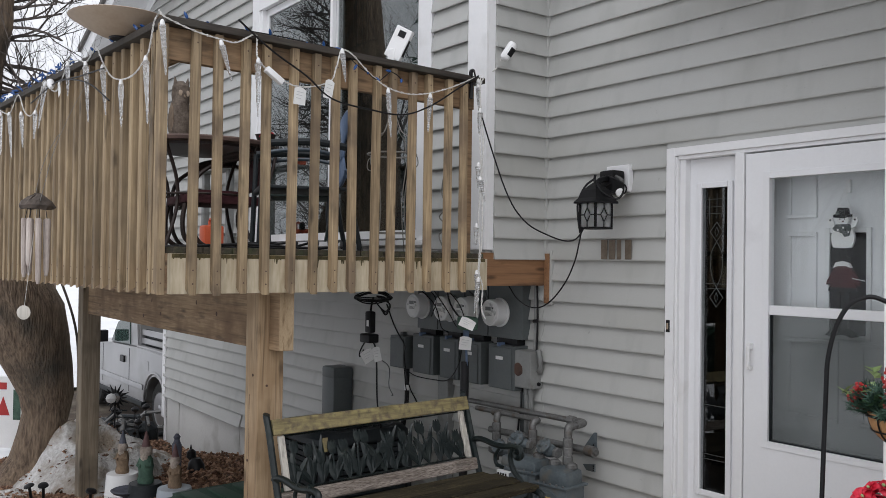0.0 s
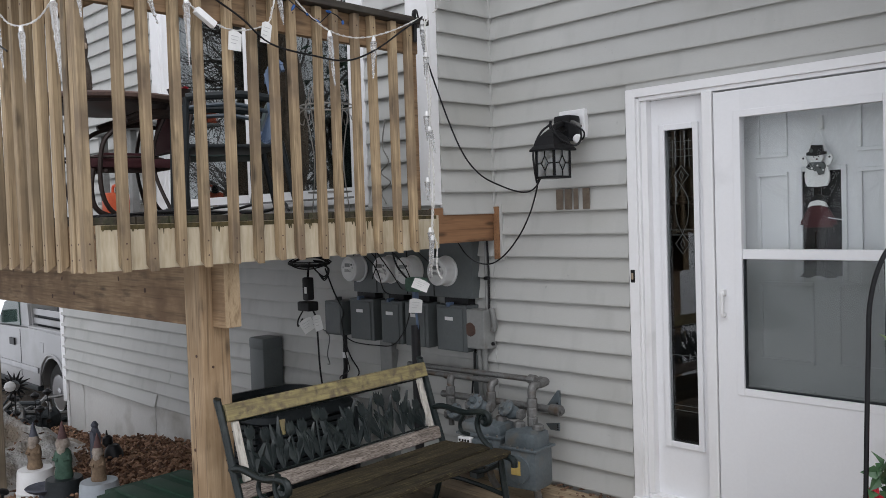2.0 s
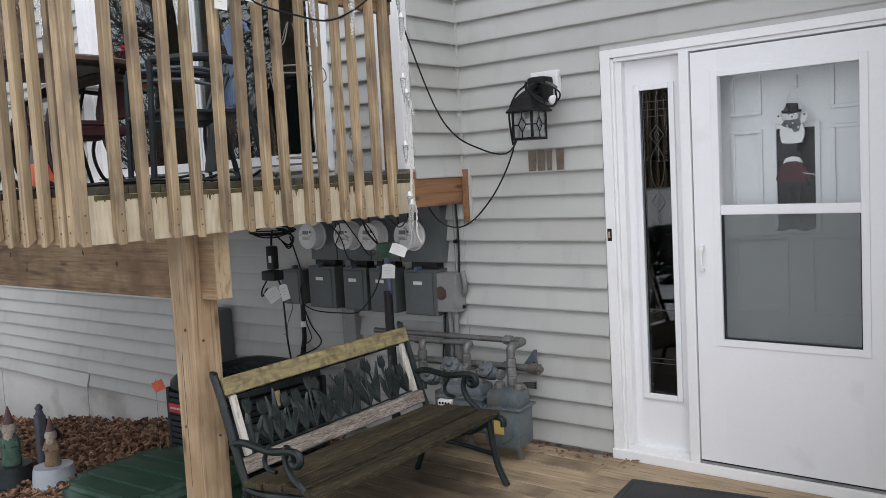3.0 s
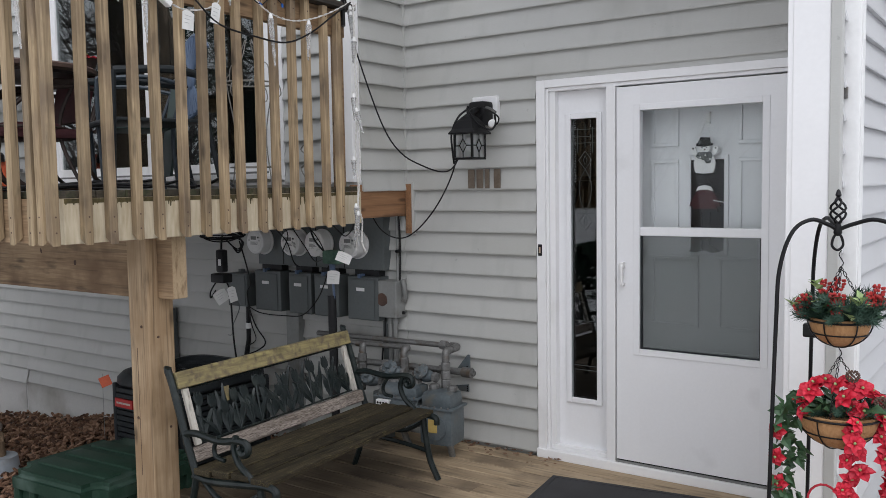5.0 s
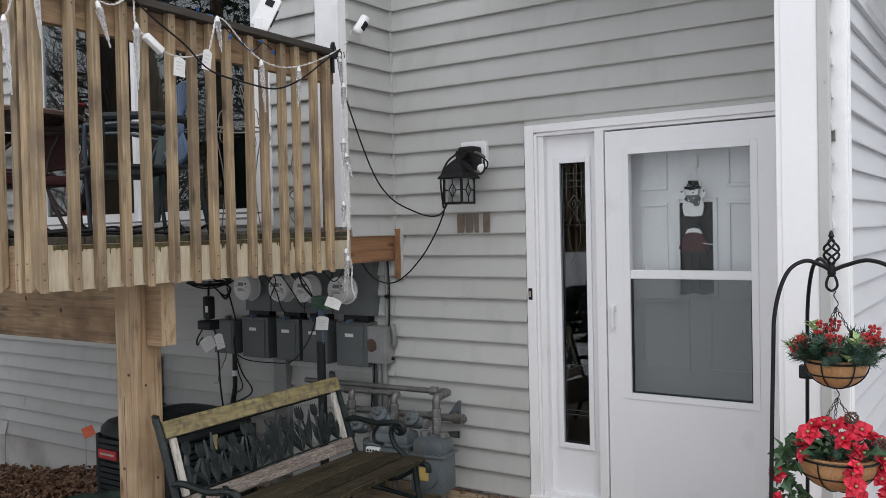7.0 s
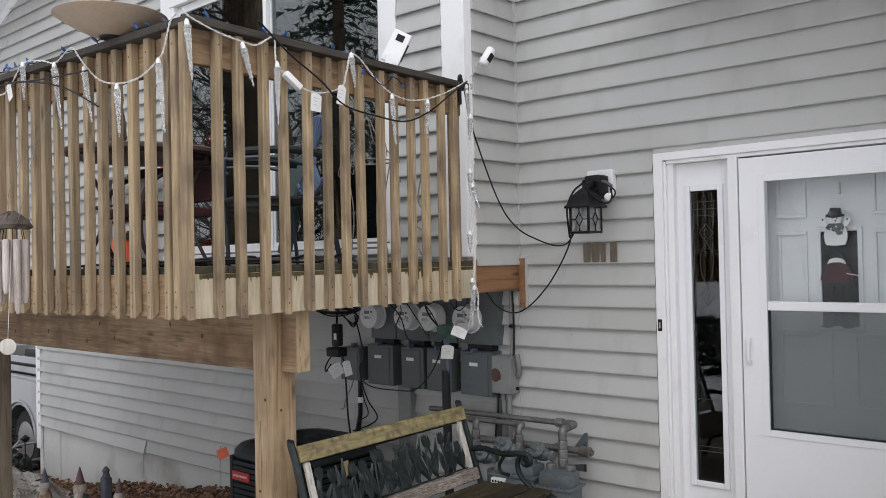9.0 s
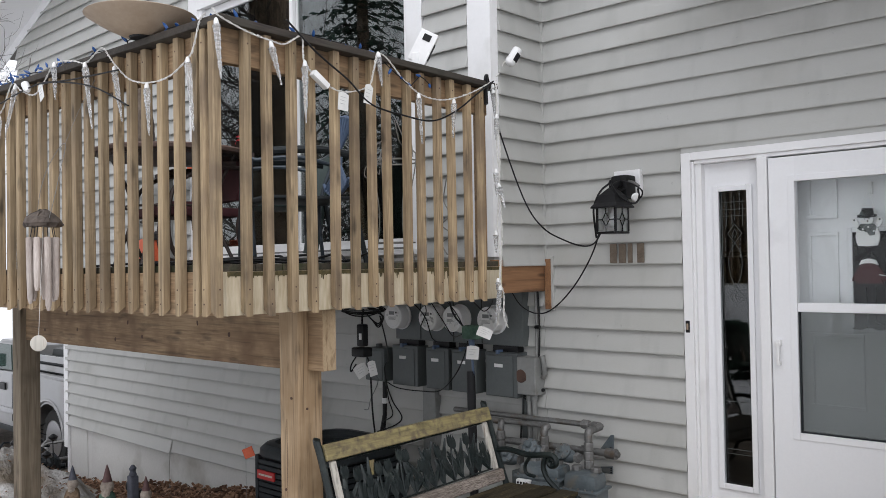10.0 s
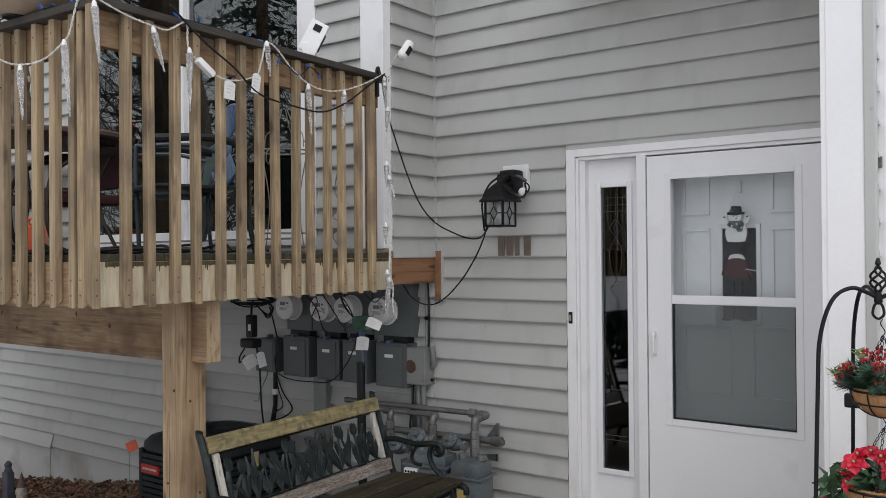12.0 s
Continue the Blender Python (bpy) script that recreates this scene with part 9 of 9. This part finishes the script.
lower = [(-1.05, 0.50), *arc(0, 0.42, 0.47, 170, 10, 8), (0.55, 0.40), (2.75, 0.36), *arc(3.3, 0.42, 0.47, 170, 10, 8), (4.0, 0.50), (4.05, 0.80), (3.95, 1.08), (2.55, 1.16), (0.75, 1.20), (-1.05, 1.20)]
part("body", extrude(lower, -1.9, 0.0), SILVER, TR, "", True)
cab = [(0.95, 1.16), (2.48, 1.14), (2.02, 1.54), (1.82, 1.62), (1.12, 1.62), (1.0, 1.54)]
part("cab", extrude(cab, -1.82, -0.06, 0.04), SILVER, TR, "", True)
for pts in ([(1.34, 1.20), (2.34, 1.18), (1.98, 1.51), (1.80, 1.56), (1.36, 1.56)],):
    part("side_window", extrude(pts, -0.065, -0.045, 0.004), TRUCKGLASS, TR, "green-tinted side window")
part("bed_rail", bx(-1.05, 0.93, -0.10, -0.02, 1.195, 1.23, 0.01), SILVER, TR)
for k in range(2):
    part("rack_slat", bx(-1.0, 0.96, -0.14, -0.11, 1.25 + 0.125 * k, 1.335 + 0.125 * k, 0.008), SILVER, TR, "side rack slat of the bed")
part("rack_back", bx(-1.0, 0.94, -0.19, -0.16, 1.20, 1.46, 0.006), ACDARK, TR, "dark inside of the bed")
part("load", bx(-0.2, 0.55, -0.9, -0.25, 1.2, 1.56, 0.12), ACDARK, TR, "dark covered load in the bed", True)
part("wheel_well", bx(-0.45, 0.45, -0.60, -0.34, 0.30, 0.93, 0.02), BLACK, TR, "black wheel well")
part("trim_strip", bx(0.52, 2.78, 0.0, 0.018, 0.60, 0.68, 0.006), CHROME, TR, "bright side strip")
part("door_seam", bx(1.20, 1.215, 0.0, 0.003, 0.50, 1.16), BLACK, TR)
part("door_seam", bx(2.62, 2.635, 0.0, 0.003, 0.50, 1.12), BLACK, TR)
part("door_handle", bx(1.42, 1.62, 0.0, 0.026, 0.92, 1.02, 0.008), BLACK, TR, "black door handle")
part("mirror", bx(2.26, 2.40, 0.02, 0.22, 1.17, 1.36, 0.02), BLACK, TR, "black wing mirror", True)
part("sill", bx(0.5, 2.8, -0.05, 0.03, 0.36, 0.43, 0.01), ACDARK, TR)
part("bumper", bx(-1.16, -1.05, -1.88, -0.02, 0.50, 0.72, 0.02), CHROME, TR)
part("fuel_flap", bx(0.30, 0.46, 0.0, 0.004, 0.90, 1.04, 0.002), SILVER, TR)
arch = bmesh.new()
tube(arch, [(x, 0.005, z) for x, z in arc(0, 0.42, 0.48, 178, 2, 14)], 0.018, 8)
part("arch_flare", arch, SILVER, TR, "silver wheel arch flare", True)
part("lamp", bx(-1.06, -0.98, -0.2, 0.004, 0.82, 1.10, 0.01), RED, TR, "red tail lamp")
for wx in (0.0, 3.3):
    for wy in (-0.20, -1.70):
        w = part("wheel", lathe(bmesh.new(), [(0.24, -0.12), (0.36, -0.12), (0.39, -0.09), (0.39, 0.09), (0.36, 0.12), (0.24, 0.12)], 30, Matrix.Translation((wx, wy, 0.39)) @ Matrix.Rotation(radians(90), 4, "X")), TYRE, TR, "black tyre", True)
        rm_ = bmesh.new()
        lathe(rm_, [(0.235, -0.125), (0.245, -0.13), (0.235, -0.10), (0.20, -0.06)], 26, Matrix.Translation((wx, wy, 0.39)) @ Matrix.Rotation(radians(90), 4, "X"))
        for k in range(6):
            a = k * 1.0472
            box_m = Matrix.Translation((wx, wy, 0.39)) @ Matrix.Rotation(a, 4, "Y")
            q = bx(-0.035, 0.035, 0.085, 0.12, 0.05, 0.22, 0.006)
            bmesh.ops.transform(q, matrix=box_m, verts=q.verts)
            tmp = bpy.data.meshes.new("spoke")
            q.to_mesh(tmp)
            q.free()
            rm_.from_mesh(tmp)
            bpy.data.meshes.remove(tmp)
        lathe(rm_, [(0.07, -0.13), (0.06, -0.14), (0.02, -0.145)], 14, Matrix.Translation((wx, wy, 0.39)) @ Matrix.Rotation(radians(90), 4, "X"))
        part("rim", rm_, CHROME, w, "bright alloy rim", False)

# yard sign beyond the tree
ys = thing("yard_sign", Matrix.Translation((-6.36, -1.90, gz(-6.36, -1.90))) @ Matrix.Rotation(radians(50), 4, "Z"), "white yard sign with red and green holiday shapes", "sign")
part("board", bx(-0.35, 0.30, -0.006, 0.006, 0.12, 0.95, 0.003), WHITEPL, ys)
part("leg", rod([(-0.25, 0, -0.05), (-0.25, 0, 0.15)], 0.008, 6), PIPE, ys)
part("leg", rod([(0.22, 0, -0.05), (0.22, 0, 0.15)], 0.008, 6), PIPE, ys)
tri_ = bmesh.new()
slab(tri_, [(0.0, 0.50), (0.16, 0.50), (0.08, 0.72)], 0.0065, 0.0085, Matrix.Rotation(radians(90), 4, "X"))
part("red_shape", tri_, RED, ys, "red triangle")
part("green_band", bx(0.20, 0.29, -0.0085, -0.0065, 0.45, 0.80), COATGREEN, ys, "green band")
part("red_band", bx(-0.1, 0.12, -0.0085, -0.0065, 0.80, 0.88), RED, ys, "red band")

# dark garden debris lying on the snow before the truck
rd = random.Random(41)
debris = bmesh.new()
for k in range(60):
    x, y = rd.uniform(-7.7, -6.2), rd.uniform(-0.75, -0.10)
    z, a = gz(x, y) + rd.uniform(0.04, 0.34), rd.uniform(0, 3.14)
    d = Vector((math.cos(a), math.sin(a), rd.uniform(0.0, 0.35))) * rd.uniform(0.15, 0.35)
    p = Vector((x, y, z))
    tube(debris, [p - d, p + Vector((0, 0, rd.uniform(0.02, 0.12))), p + d], rd.uniform(0.012, 0.035), 6, k % 2)
for k in range(12):
    x, y, s = rd.uniform(-7.6, -6.2), rd.uniform(-0.7, -0.15), rd.uniform(0.10, 0.22)
    b0 = len(debris.verts)
    bmesh.ops.create_icosphere(debris, subdivisions=2, radius=s, matrix=Matrix.Translation((x, y, gz(x, y) + s * 0.5)))
    debris.verts.ensure_lookup_table()
    for v in debris.verts[b0:]:
        c = Vector((x, y, gz(x, y) + s * 0.5))
        v.co = c + (v.co - c) * (1 + 0.4 * noise.noise(v.co * 8))
single("garden_debris", debris, [ACDARK, PIPE], Matrix.Identity(4), "dark tangled garden debris lying on the snow", "debris", "", "stuff")

siding(wall_lower, LEFT, 0.0, 0, CORNER - LEFT, 0.03 + COURSE * -2, 13, seams={0: [2.42], 1: [2.42], 2: [2.72], 3: [2.72], 4: [0.64], 6: [1.91], 7: [3.6], 8: [4.7], 10: [3.9]}, loose=0)
siding(wall_lower, CORNER, 0.0, 0, WING0 - 0.02 - CORNER, 0.03 + COURSE * 0, 34, [(1.775 - CORNER, 3.31 - CORNER, -1, 2.13)], None, False)
siding(wall_upper, LEFT - 0.1, OVER, 0, CORNER - 0.165 - LEFT + 0.1, 1.61, 24, [(-2.50 - LEFT + 0.1, 0.285 - LEFT + 0.1, 1.5, 3.9)],
       lambda z: (max(0.0, (z + 0.1 - 3.98) / 0.36 - 0.75), 99.0))
siding(wall_return, CORNER, OVER + 0.05, 90, -OVER - 0.05 - 0.024, 0.03 + COURSE * 12, 22, (), None, False)
siding(wall_wing, WING1, WINGY + 0.035, 90, 1.6 - WINGY - 0.035, -0.1, 22, (), None, True, LITPLANK)
siding(wall_side, WING1 + 0.1, 1.62, 0, 5.4, -0.1, 24, (), None, True, LITPLANK)

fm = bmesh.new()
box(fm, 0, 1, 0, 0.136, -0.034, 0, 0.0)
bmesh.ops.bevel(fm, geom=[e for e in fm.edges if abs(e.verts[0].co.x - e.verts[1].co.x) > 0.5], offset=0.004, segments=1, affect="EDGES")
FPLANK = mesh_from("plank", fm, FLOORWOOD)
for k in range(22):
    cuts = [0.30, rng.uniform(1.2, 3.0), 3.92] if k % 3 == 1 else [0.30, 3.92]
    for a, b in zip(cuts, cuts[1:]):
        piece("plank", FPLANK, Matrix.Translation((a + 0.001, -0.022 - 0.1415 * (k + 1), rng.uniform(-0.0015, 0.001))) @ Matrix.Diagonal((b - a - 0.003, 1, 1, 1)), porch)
